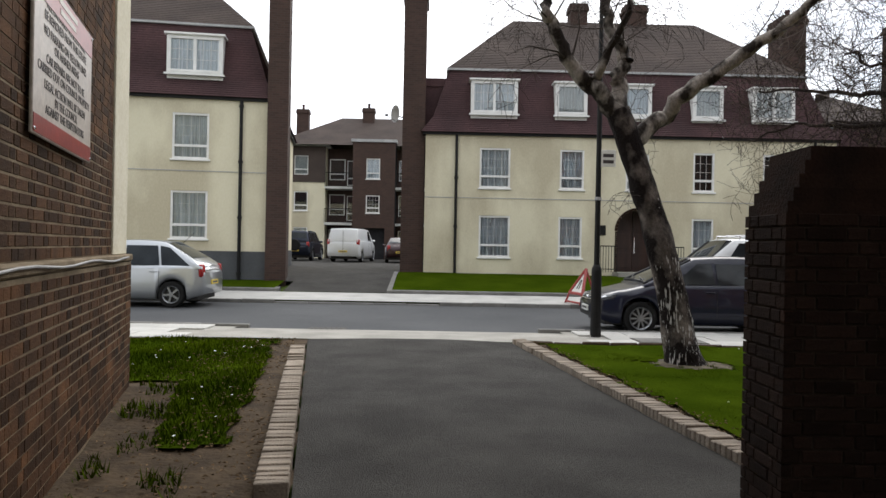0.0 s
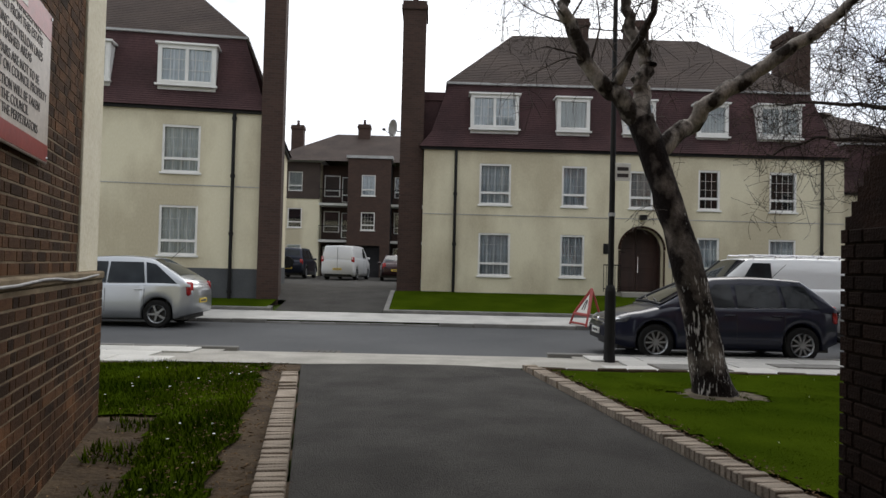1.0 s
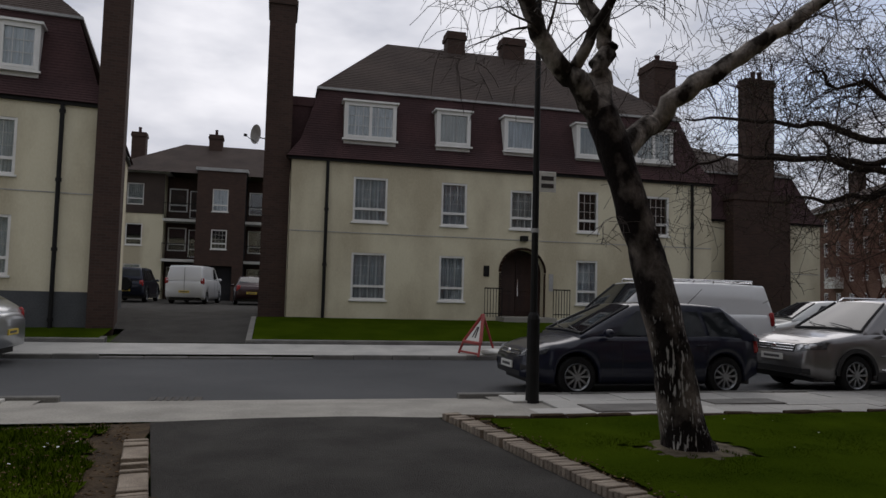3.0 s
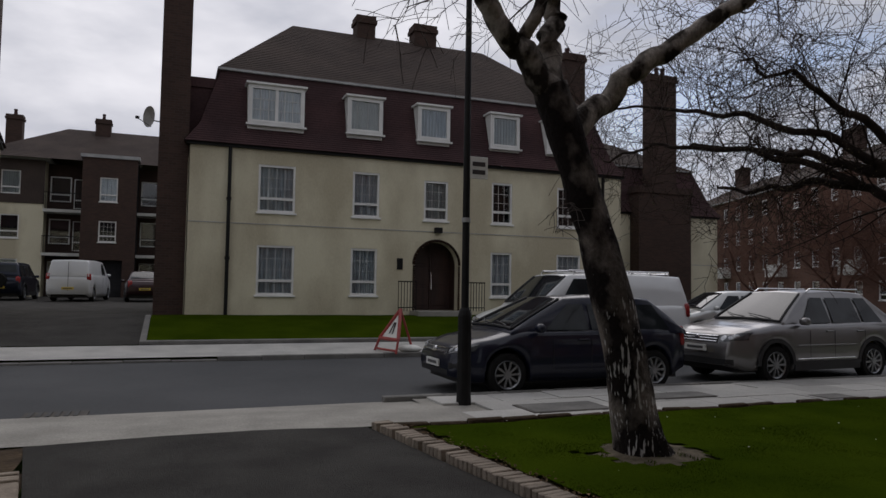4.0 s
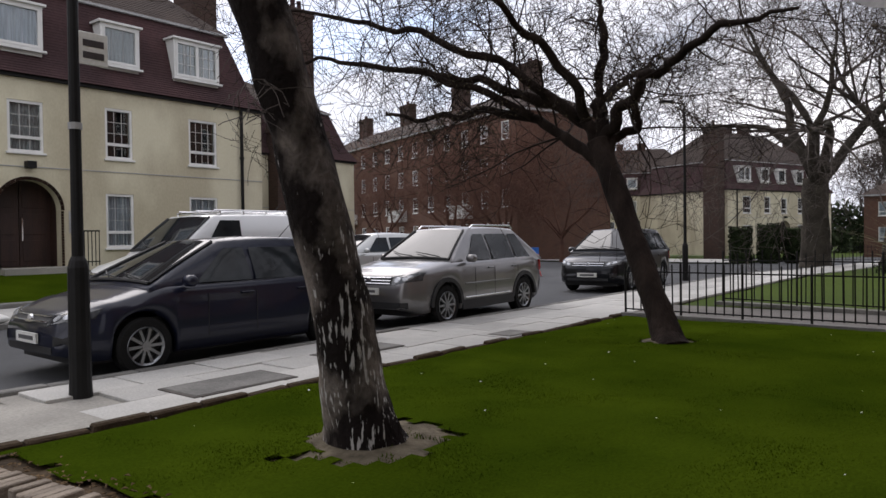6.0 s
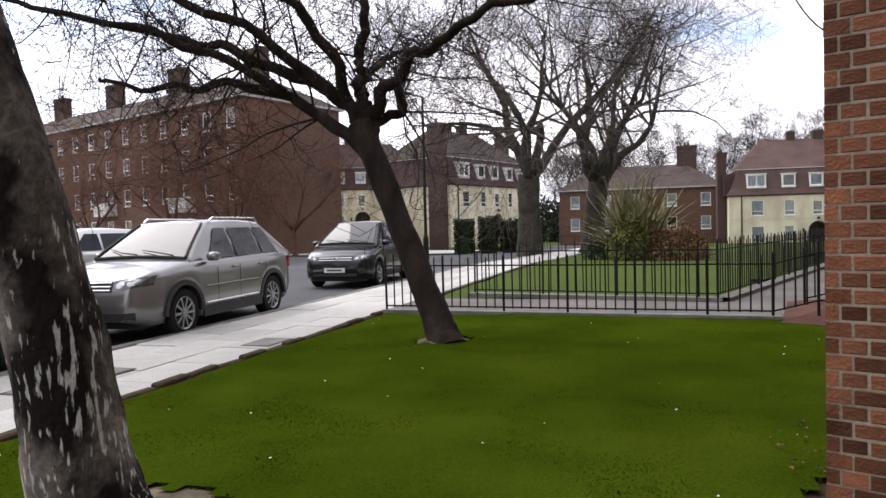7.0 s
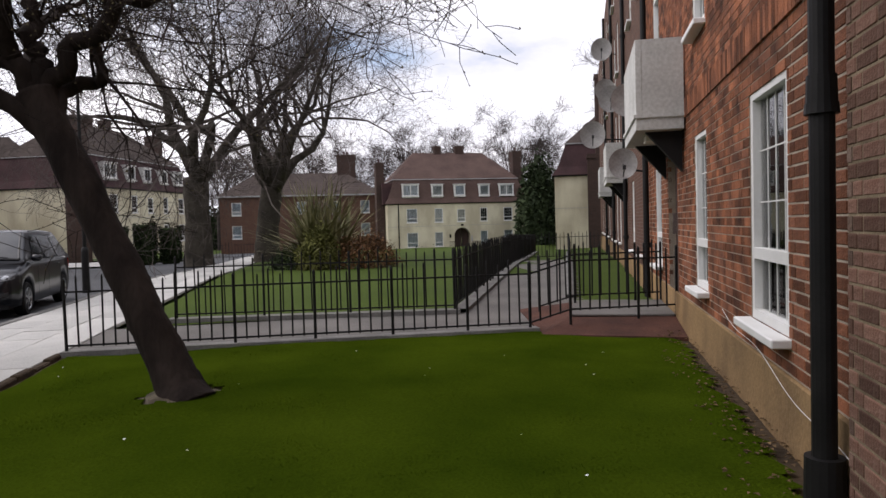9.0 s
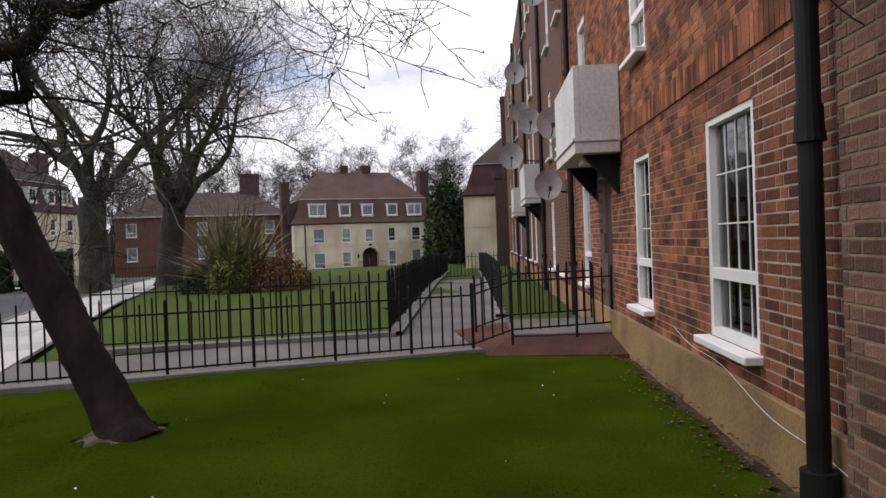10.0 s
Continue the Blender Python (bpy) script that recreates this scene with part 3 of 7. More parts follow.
def left_lawn(x, y):
    e = along(LEFT_EDGE, y)
    return x < e - 0.48 + 0.25 * noise.noise((y * 1.7, 4, 0)) and y < PAVE_BACK - 0.3 and (x > -12) and (y > 7.5 or x > -1.5 + (7.28 - y) * 0.275 + 0.5) and noise.noise((x * 1.3, y * 1.3, 4.4)) > (5.9 - y) * 0.33 - 0.2


polygon_sheet("lawn_right_soil", lambda x, y: along(RIGHT_EDGE, y) + 0.0 < x < 12.95 and 2 < y < PAVE_BACK, 3, 13, 2, 11.2, 0.15, M["soil"], -0.012, 0.03, "bare brown soil edges of a lawn")
polygon_sheet("lawn_left_soil", lambda x, y: -12 < x < along(LEFT_EDGE, y) + 0.0 and 2 < y < PAVE_BACK, -12, 1, 2, 11.2, 0.15, M["soil"], -0.006, 0.035, "bare brown soil and litter beside a wall")
polygon_sheet("lawn_right", right_lawn, 3, 13, 2.5, 11.2, 0.1, M["lawn"], 0.02, 0.03, "bright green mown lawn with a few daisies")
polygon_sheet("lawn_left", left_lawn, -12, 1, 3.5, 11.0, 0.1, M["lawn"], 0.02, 0.035, "rough green lawn with worn bare patches")
# low kerbs round the far lawns
for x0_, x1_, y0_, y1_ in ((0.22, 13.9, KERB_FAR + 2.06, KERB_FAR + 2.2), (0.22, 0.36, KERB_FAR + 2.2, 25.2), (-30, -3.05, KERB_FAR + 2.06, KERB_FAR + 2.2), (-3.19, -3.05, KERB_FAR + 2.2, 21.6)):
    kv = [(a_, b_, level(a_, b_) + c_) for c_ in (-0.3, 0.075) for a_, b_ in ((x0_, y0_), (x1_, y0_), (x1_, y1_), (x0_, y1_))]
    tagged(raw("kerb_edging", kv, [(3, 2, 1, 0), (4, 5, 6, 7), (0, 1, 5, 4), (1, 2, 6, 5), (2, 3, 7, 6), (3, 0, 4, 7)], M["kerbstone"]), "low worn kerb edging a front lawn", "edging", kind="structure")
tagged(sheet("lawn_far_right", 0.36, 13.8, KERB_FAR + 2.2, 25.9, 0.8, M["lawn"], 0.035, rough=0.02), "green lawn in front of a cream house", "lawn", kind="structure")
tagged(sheet("lawn_far_left", -30, -3.2, KERB_FAR + 2.2, 22.9, 0.8, M["lawn"], 0.035, rough=0.02), "green lawn in front of a cream house", "lawn", kind="structure")


def blades(name, inside, boxes, count, hmin, hmax, label, seed):
    """Grass as many small bent blades in tufts."""
    r = random.Random(seed)
    v, f = [], []
    for x0, x1, y0, y1, share in boxes:
        for _ in range(int(count * share)):
            x, y = r.uniform(x0, x1), r.uniform(y0, y1)
            if not inside(x, y):
                continue
            z = level(x, y) + 0.015 + 0.03 * noise.noise((x * 0.9, y * 0.9, 0.3)) + 0.012 * noise.noise((x * 4, y * 4, 2.3))
            h = r.uniform(hmin, hmax) * (0.7 + 0.6 * noise.noise((x * 1.5, y * 1.5, 7)))
            a, lean, w = r.uniform(0, 6.283), r.uniform(0.2, 0.9) * h, 0.004 + 0.1 * h * r.random()
            ca, sa = math.cos(a), math.sin(a)
            o = len(v)
            v += [(x - sa * w, y + ca * w, z), (x + sa * w, y - ca * w, z), (x + ca * lean, y + sa * lean, z + h)]
            f.append((o, o + 1, o + 2))
    return tagged(raw(name, v, f, M["grass"]), label, "grass", kind="stuff")


blades("grass_right", right_lawn, [(3.2, 8, 5.5, 11.2, 0.6), (8, 13, 2.5, 11.2, 0.4)], 230000, 0.007, 0.017, "short green grass of a mown lawn", 11)
blades("grass_ring_tufts", lambda x, y: on_ring(x, y) and noise.noise((x * 5, y * 5, 2.2)) > 0.12, [(4.2, 5.8, 8.5, 10.0, 0.7), (9.9, 11.0, 8.8, 9.9, 0.3)], 5000, 0.012, 0.04, "thin tufts of grass on worn earth", 14)


def wall_foot(x, y):
    e = -1.5 + (7.28 - y) * 0.275
    return e + 0.1 < x < e + 0.75 and y < 7.4 and noise.noise((x * 2.2, y * 2.2, 8)) > 0.05


blades("grass_tufts", wall_foot, [(-2, 0.2, 2.5, 7.4, 1.0)], 14000, 0.03, 0.12, "weedy tufts at the foot of a wall", 13)
blades("grass_left", left_lawn, [(-4.5, 0.8, 3.6, 11.0, 1.0)], 90000, 0.03, 0.1, "rough tufted green grass", 12)
r = random.Random(5)
v, f = [], []
for _ in range(34):
    x, y = r.uniform(4, 12), r.uniform(5, 11)
    if right_lawn(x, y):
        z = 0.05 + 0.03 * noise.noise((x * 0.9, y * 0.9, 0.3))
        o, s = len(v), r.uniform(0.006, 0.012)
        for k in range(6):
            v.append((x + s * math.cos(k * 1.047), y + s * math.sin(k * 1.047), z + r.uniform(0, 0.008)))
        f.append(tuple(range(o, o + 6)))
for _ in range(40):
    x, y = r.uniform(-2, 0.6), r.uniform(5, 10.5)
    if left_lawn(x, y):
        o, s = len(v), r.uniform(0.01, 0.018)
        for k in range(6):
            v.append((x + s * math.cos(k * 1.047), y + s * math.sin(k * 1.047), 0.08 + r.uniform(0, 0.01)))
        f.append(tuple(range(o, o + 6)))
tagged(raw("daisies", v, f, M["daisy"]), "tiny white daisies scattered over the lawn", "flowers", kind="stuff")
# fallen leaves and crumbs of soil along the edges
v, f = [], []
for _ in range(2600):
    if r.random() < 0.55:
        y = r.uniform(3.4, 11)
        x = along(LEFT_EDGE, y) - 0.15 - abs(r.gauss(0, 0.75))
    elif r.random() < 0.5:
        s, o_ = r.uniform(0.2, 9), abs(r.gauss(0.15, 0.15)) + 0.02
        p = WALL_0 + WALL_DIR * s + WALL_N * o_
        x, y = p.x, p.y
    else:
        y = r.uniform(5.2, 11)
        x = along(RIGHT_EDGE, y) + 0.2 + abs(r.gauss(0, 0.12))
    o, s, a = len(v), r.uniform(0.01, 0.026), r.uniform(0, 6.28)
    z = 0.03 + r.uniform(0, 0.02)
    v += [(x + s * math.cos(a), y + s * math.sin(a), z), (x + s * 0.6 * math.cos(a + 1.6), y + s * 0.6 * math.sin(a + 1.6), z + 0.008), (x - s * math.cos(a), y - s * math.sin(a), z), (x - s * 0.6 * math.cos(a + 1.6), y - s * 0.6 * math.sin(a + 1.6), z + 0.01)]
    f.append((o, o + 1, o + 2, o + 3))
tagged(raw("leaf_litter", v, f, M["litter"]), "dry brown leaves lying on bare soil", "leaves", kind="stuff")

# worn rings of soil round the two near trees
M["dry_earth"] = mat("dry_trodden_earth", (0.165, 0.14, 0.1), (0.06, 0.05, 0.034), 5, 26, 0.95, 0.8)
for x, y, rad in TREE_RINGS:
    v = [(x, y, 0.06)]
    for ring in (0.55, 1.35):
        for k in range(28):
            a = 6.2832 * k / 28
            q = rad * ring * (0.95 + 0.2 * noise.noise((math.cos(a) * 1.6, math.sin(a) * 1.6, x)))
            v.append((x + q * math.cos(a), y + q * 0.87 * math.sin(a), 0.035 if ring < 1 else -0.012))
    f = [(0, k + 1, (k + 1) % 28 + 1) for k in range(28)] + [(k + 1, k + 29, (k + 1) % 28 + 29, (k + 1) % 28 + 1) for k in range(28)]
    tagged(raw("soil_ring", v, f, M["dry_earth"], smooth=True), "worn pale bare earth round the foot of a tree", "soil", kind="structure")


# ---- windows and doors ----
def window(name, w, h, parent, x, y, z, style="lattice", curtain="curtain", label="", sill=True, split=0.0, deep=0.0):
    """A painted window in its opening: frame with sash bars, pane, sill, and what hangs behind. Faces -y; x, z is its lower left corner."""
    t = 0.07 if w > 0.7 else 0.05
    bm = bmesh.new()
    tr = 0.0
    lights = [(t, w - t, t, h - t)]
    if style in ("lattice", "plain_transom"):
        tr = h * 0.29
        lights = [(t, w - t, t, tr - 0.04), (t, w - t, tr + 0.04, h - t)]
    elif split:
        lights = [(t, w / 2 - 0.05, t, h - t), (w / 2 + 0.05, w - t, t, h - t)]
    holed_wall(bm, w, h, 0.09, lights)
    bmesh.ops.translate(bm, verts=bm.verts, vec=(0, -0.02, 0))
    frame_ob = part(name, bm, M["white"], parent, label)
    frame_ob.location = (x, y, z)
    if style == "lattice":
        bm = bmesh.new()
        n = max(2, round((w - 2 * t) / 0.24))
        for i in range(1, n):
            cx = t + (w - 2 * t) * i / n
            box(bm, cx - 0.005, cx + 0.005, 0.027, 0.034, t, h - t)
        for k in range(1, 3):
            cz = tr + (h - t - tr) * k / 3
            box(bm, t, w - t, 0.0285, 0.0345, cz - 0.005, cz + 0.005)
        part("glazing_grid", bm, M["white"], frame_ob)
    elif split:
        bm = bmesh.new()
        for i in (1, 2, 4, 5):
            cx = t + (w - 2 * t) * i / 6
            box(bm, cx - 0.007, cx + 0.007, 0.012, 0.03, t, h - t)
        for k in (1, 2):
            cz = t + (h - 2 * t) * k / 3
            box(bm, t, w - t, 0.0135, 0.0315, cz - 0.007, cz + 0.007)
        part("glazing_grid", bm, M["white"], frame_ob)
    pane_ob = part("pane", boxed(t * 0.8, w - t * 0.8, 0.036, 0.042, t * 0.8, h - t * 0.8), M["pane"], frame_ob)
    pane_ob.visible_shadow = False
    if curtain:
        # a hanging sheet with folds
        n = 26
        v, f = [], []
        top = h - t
        for i in range(n + 1):
            cx = t + (w - 2 * t) * i / n
            cy = 0.11 + 0.022 * math.sin(i * 1.9) + 0.01 * math.sin(i * 0.7)
            v += [(cx, cy, t), (cx, cy, top)]
        for i in range(n):
            f.append((2 * i, 2 * i + 2, 2 * i + 3, 2 * i + 1))
        raw("curtain" if curtain == "curtain" else "blind", v, f, M[curtain], frame_ob)
    # dark sheet behind the pane in place of a room's shade
    part("reveal_back", boxed(-0.02, w + 0.02, 0.26, 0.28, -0.02, h + 0.02), M["room_shade"], frame_ob)
    if sill:
        part("sill", boxed(-0.05, w + 0.05, -0.1 - deep, 0.05, -0.06, -0.001, bevel=0.008), M["white"], frame_ob)
    return frame_ob


def stepped_slope(s, p0, p1, q0, q1, courses, lip=0.013):
    """Roof tiles in courses: each course a strip whose lower edge stands proud. p0-p1 the lower edge, q0-q1 the upper."""
    p0, p1, q0, q1 = map(Vector, (p0, p1, q0, q1))
    nrm = (p1 - p0).cross(q0 - p0).normalized()
    for k in range(courses):
        a, b = k / courses, (k + 1) / courses
        l0, l1, u0, u1 = p0.lerp(q0, a), p1.lerp(q1, a), p0.lerp(q0, b), p1.lerp(q1, b)
        s.add([l0, l1, l1 + nrm * lip, l0 + nrm * lip, u1, u0], [(0, 1, 2, 3), (3, 2, 4, 5)])


def hip_roof(s, x0, x1, y0, y1, z, ridge_z, inset, courses=32):
    ym = (y0 + y1) / 2
    a, b = (x0 + inset, ym, ridge_z), (x1 - inset, ym, ridge_z)
    stepped_slope(s, (x0, y0, z), (x1, y0, z), a, b, courses)
    stepped_slope(s, (x1, y1, z), (x0, y1, z), b, a, courses)
    stepped_slope(s, (x0, y1, z), (x0, y0, z), a, a, courses)
    stepped_slope(s, (x1, y0, z), (x1, y1, z), b, b, courses)


def chimney(parent, x, y, z0, z1, w, d, material, pots=2, name="chimney", cap=0.06):
    bm = bmesh.new()
    box(bm, x - w / 2, x + w / 2, y - d / 2, y + d / 2, z0, z1 - 0.32)
    box(bm, x - w / 2 - cap, x + w / 2 + cap, y - d / 2 - cap, y + d / 2 + cap, z1 - 0.32, z1 - 0.16)
    box(bm, x - w / 2 - cap * 0.4, x + w / 2 + cap * 0.4, y - d / 2 - cap * 0.4, y + d / 2 + cap * 0.4, z1 - 0.16, z1)
    ob = part(name, bm, material, parent)
    for i in range(pots):
        s = Soup()
        px = x + (i - (pots - 1) / 2) * min(0.35, w / max(1, pots))
        s.tube([(px, y, z1 - 0.02), (px, y, z1 + 0.3), (px, y, z1 + 0.34), (px, y, z1 + 0.42)], [0.12, 0.095, 0.12, 0.11], 10)
        s.make("chimney_pot", M["tile_red"], ob, smooth=False)
    return ob


def drainpipe(parent, x, y, z0, z1, r=0.055, name="drainpipe"):
    s = Soup()
    s.tube([(x, y, z0), (x, y, z1)], [r, r], 10)
    z = z0 + 0.3
    while z < z1:
        s.tube([(x, y, z), (x, y, z + 0.09)], [r * 1.4, r * 1.4], 10)
        z += 1.8
    return s.make(name, M["black_iron"], parent)


def mansard_house(name, m, W, D, openings, dormers, door, label, flip=False, chimneys=(), wall_mat="cream", roof=("tile_red", "tile_brown"), sunk=0.0, pipes=(), eave=5.13, brk=7.73, ridge=10.95, plinth=None, side=True):
    """A rendered house: two storeys of wall, a tiled mansard with dormers and a hipped roof above."""
    fx = (lambda a, b: (W - b, W - a)) if flip else (lambda a, b: (a, b))
    house = thing(name, m, label, "house")
    holes = [(*fx(a, b), c, d) for a, b, c, d, _ in openings]
    dr = [(*fx(door[0], door[1]), door[2], door[3])] if door else []
    bm = bmesh.new()
    holed_wall(bm, W, eave + 0.05, 0.3, holes + dr, -sunk)
    part("front_wall", bm, M[wall_mat], house)
    bm = bmesh.new()
    box(bm, 0.0, 0.3, 0.3, D, -sunk, eave + 0.05)
    part("side_wall", bm, M[wall_mat], house)
    bm = bmesh.new()
    box(bm, W - 0.3, W, 0.3, D, -sunk, eave + 0.05)
    part("side_wall", bm, M[wall_mat], house)
    part("back_wall", boxed(0.3, W - 0.3, D - 0.3, D, -sunk, eave + 0.05), M[wall_mat], house)
    if plinth:
        part("plinth", boxed(-0.02, W + 0.02, -0.03, D, -sunk, plinth), M["grey_plinth"], house)
    for (a, b, c, d, kind), h in zip(openings, holes):
        window("window", h[1] - h[0], h[3] - h[2], house, h[0], 0.04, h[2], "lattice", kind)
    # string course and gutter
    part("string_course", boxed(0.0, W, -0.016, 0.0, eave - 2.32, eave - 2.295), M["leadgrey"], house)
    o = 0.1
    part("eaves_board", boxed(-o, W + o, -o, D + o, eave, eave + 0.09), M["black_iron"], house)
    s = Soup()
    st, z0, z1 = 0.85, eave + 0.09, brk
    bell = 0.07
    x0, x1, y0, y1 = -o - bell, W + o + bell, -o - bell, D + o + bell
    xm0, xm1, ym0, ym1 = x0 + 0.42, x1 - 0.42, y0 + 0.42, y1 - 0.42
    zm = z0 + 0.62
    xt0, xt1, yt0, yt1 = st, W - st, st, D - st
    for (a0, a1, b0, b1, za), (c0, c1, d0, d1, zb), n in (((x0, x1, y0, y1, z0), (xm0, xm1, ym0, ym1, zm), 8), ((xm0, xm1, ym0, ym1, zm), (xt0, xt1, yt0, yt1, z1), 22)):
        stepped_slope(s, (a0, b0, za), (a1, b0, za), (c0, d0, zb), (c1, d0, zb), n)
        stepped_slope(s, (a1, b0, za), (a1, b1, za), (c1, d0, zb), (c1, d1, zb), n)
        stepped_slope(s, (a1, b1, za), (a0, b1, za), (c1, d1, zb), (c0, d1, zb), n)
        stepped_slope(s, (a0, b1, za), (a0, b0, za), (c0, d1, zb), (c0, d0, zb), n)
    s.weld().make("mansard_roof", M[roof[0]], house)
    part("lead_strip", boxed(xt0 - 0.1, xt1 + 0.1, yt0 - 0.1, yt1 + 0.1, brk, brk + 0.07), M["leadgrey"], house)
    s = Soup()
    hip_roof(s, xt0 - 0.08, xt1 + 0.08, yt0 - 0.08, yt1 + 0.08, brk + 0.07, ridge, 2.9)
    top = s.weld().make("upper_roof", M[roof[1]], house)
    for a, b, c, d, kind in dormers:
        a, b = fx(a, b)
        yd = 0.16
        bm = bmesh.new()
        holed_wall(bm, b - a, d - c, 0.06, [(0.06, b - a - 0.06, 0.06, d - c - 0.06)])
        box(bm, 0.003, b - a - 0.003, 0.061, 1.0, -0.2, d - c - 0.003)
        box(bm, -0.07, b - a + 0.07, -0.09, 1.0, d - c, d - c + 0.06)
        dm = part("dormer", bm, [M["white"]], house)
        dm.location = (a, yd, c)
        fr = window("window", b - a - 0.12, d - c - 0.12, dm, 0.06, 0.0, 0.06, "split" if b - a > 1.5 else "open", kind, sill=False, split=1.0 if b - a > 1.5 else 0.0)
        for ch in list(fr.children):
            if ch.name.startswith("reveal_back"):
                bpy.data.objects.remove(ch)
            elif ch.name.startswith(("curtain", "blind")):
                ch.scale = (1, 0.45, 1)
        part("sill", boxed(-0.06, b - a + 0.06, -0.1, 0.02, -0.06, 0.0), M["white"], dm)
    if door:
        a, b = fx(door[0], door[1])
        w, h = b - a, door[3] - door[2]
        # masonry that rounds the head of the opening
        bm = bmesh.new()
        n, rad = 16, w / 2
        for sx in (-1, 1):
            for k in range(n // 2):
                t0, t1 = math.pi / 2 * k / (n // 2), math.pi / 2 * (k + 1) / (n // 2)
                p = [(sx * rad * math.sin(t0), rad * math.cos(t0)), (sx * rad * math.sin(t1), rad * math.cos(t1))]
                for y in (-0.004, 0.3):
                    q = [(w / 2 + p[0][0], y, h - rad + p[0][1]), (w / 2 + p[1][0], y, h - rad + p[1][1]), (w / 2 + p[1][0], y, h), (w / 2 + p[0][0], y, h)]
                    bm.faces.new([bm.verts.new(c) for c in q])
                q = [(w / 2 + p[0][0], -0.004, h - rad + p[0][1]), (w / 2 + p[1][0], -0.004, h - rad + p[1][1]), (w / 2 + p[1][0], 0.3, h - rad + p[1][1]), (w / 2 + p[0][0], 0.3, h - rad + p[0][1])]
                bm.faces.new([bm.verts.new(c) for c in q])
        arch = part("door_arch", bm, M[wall_mat], house)
        arch.location = (a, 0, door[2])
        # brick ring round the arch
        s = Soup()
        for k in range(19):
            t0, t1 = math.pi * (k + 0.02) / 19, math.pi * (k + 0.98) / 19
            c0 = [(w / 2 - r_ * math.cos(t), y, h - rad + r_ * math.sin(t)) for y in (-0.012, 0.0) for t, r_ in ((t0, rad), (t1, rad), (t1, rad + 0.09), (t0, rad + 0.09))]
            s.add(c0, [(0, 1, 2, 3), (0, 4, 5, 1), (1, 5, 6, 2), (2, 6, 7, 3), (3, 7, 4, 0)])
        for side_x in (-0.07, w):
            for k in range(int((h - rad) / 0.075)):
                s.box(side_x, side_x + 0.07, -0.012, 0.0, k * 0.075 + 0.005, k * 0.075 + 0.07)
        s.make("brick_surround", M["brick_dark_far"], house).location = (a, 0, door[2])
        for k in range(2):
            dl = part("door", boxed(0 if k == 0 else w / 2 + 0.01, w / 2 - 0.01 if k == 0 else w, 0.32, 0.37, 0, h), M["dark_wood"], house)
            dl.location = (a, 0.42, door[2])
            for c in range(3):
                x0_ = 0.08 + k * (w / 2)
                part("door_panel", boxed(x0_, x0_ + w / 2 - 0.18, 0.3, 0.32, 0.15 + c * h / 3.2, 0.15 + c * h / 3.2 + h / 3.2 - 0.15, bevel=0.006), M["dark_wood"], dl)
        # dark boxes line the gap: the recess's shade is put into their colour
        for x0_, x1_ in ((-0.06, -0.005), (w + 0.005, w + 0.06)):
            part("porch_side", boxed(x0_, x1_, 0.3, 0.8, 0, h), M["dark_wood"], house).location = (a, 0, door[2])
        part("porch_top", boxed(-0.06, w + 0.06, 0.3, 0.8, h, h + 0.05), M["dark_wood"], house).location = (a, 0, door[2])
        part("door_handle", boxed(w / 2 + 0.05, w / 2 + 0.08, 0.26, 0.3, 0.7, 1.3), M["chrome"], dl)
        s = Soup()
        s.box(w / 2 - 0.11, w / 2 + 0.11, -0.24, 0, h + 0.3, h + 0.48)
        s.make("door_lamp", M["black_iron"], house).location = (a, 0, door[2])
        for sx in (-0.75, w + 0.12):
            rail = part("railing", boxed(sx, sx + 0.62, -0.63, -0.59, 0.93, 0.97), M["black_iron"], house)
            rail.location = (a, 0, door[2])
            part("lower_rail", boxed(sx, sx + 0.62, -0.63, -0.59, 0.1, 0.13), M["black_iron"], rail)
            for i in range(7):
                part("bar", boxed(sx + i * 0.1, sx + i * 0.1 + 0.018, -0.62, -0.6, 0.0, 0.93), M["black_iron"], rail)
        part("doorstep", boxed(-0.15, w + 0.15, -0.9, 0.32, -0.3, 0.0), M["concrete"], house).location = (a, 0, door[2])
        part("notice_plate", boxed(-0.62, -0.42, -0.02, 0.0, 1.35, 1.72), M["black_iron"], house).location = (a, 0, door[2])
        part("entry_panel", boxed(w + 0.2, w + 0.35, -0.03, 0.0, 0.9, 1.5), M["leadgrey"], house).location = (a, 0, door[2])
    for px in pipes:
        drainpipe(house, fx(px, px)[0], -0.09, -sunk, eave)
    for c in chimneys:
        chimney(house, *c)
    part("floor_slab", boxed(0.3, W - 0.3, 0.3, D - 0.3, -sunk, -sunk + 0.1), M["concrete"], house)
    return house


H0 = 0.55
OPEN = [(2.01, 3.15, 3.2, 4.68, "curtain"), (4.99, 5.89, 3.2, 4.67, "curtain"), (7.44, 8.31, 3.2, 4.55, "blind"), (9.95, 10.75, 3.2, 4.65, ""), (12.56, 13.56, 3.2, 4.64, ""),
        (2.02, 3.17, 0.64, 2.18, "curtain"), (4.97, 5.85, 0.66, 2.18, "curtain"), (9.93, 10.75, 0.65, 2.2, "curtain"), (12.55, 13.55, 0.65, 2.2, "curtain")]
DORM = [(1.65, 3.4, 5.97, 7.22, "curtain"), (4.8, 6.0, 5.97, 7.17, "blind"), (7.23, 8.41, 5.95, 7.14, "curtain"), (9.95, 11.1, 5.92, 7.12, "blind"), (12.21, 13.8, 5.92, 7.12, "blind")]
DOOR = (7.15, 8.71, 0.18, 2.48)
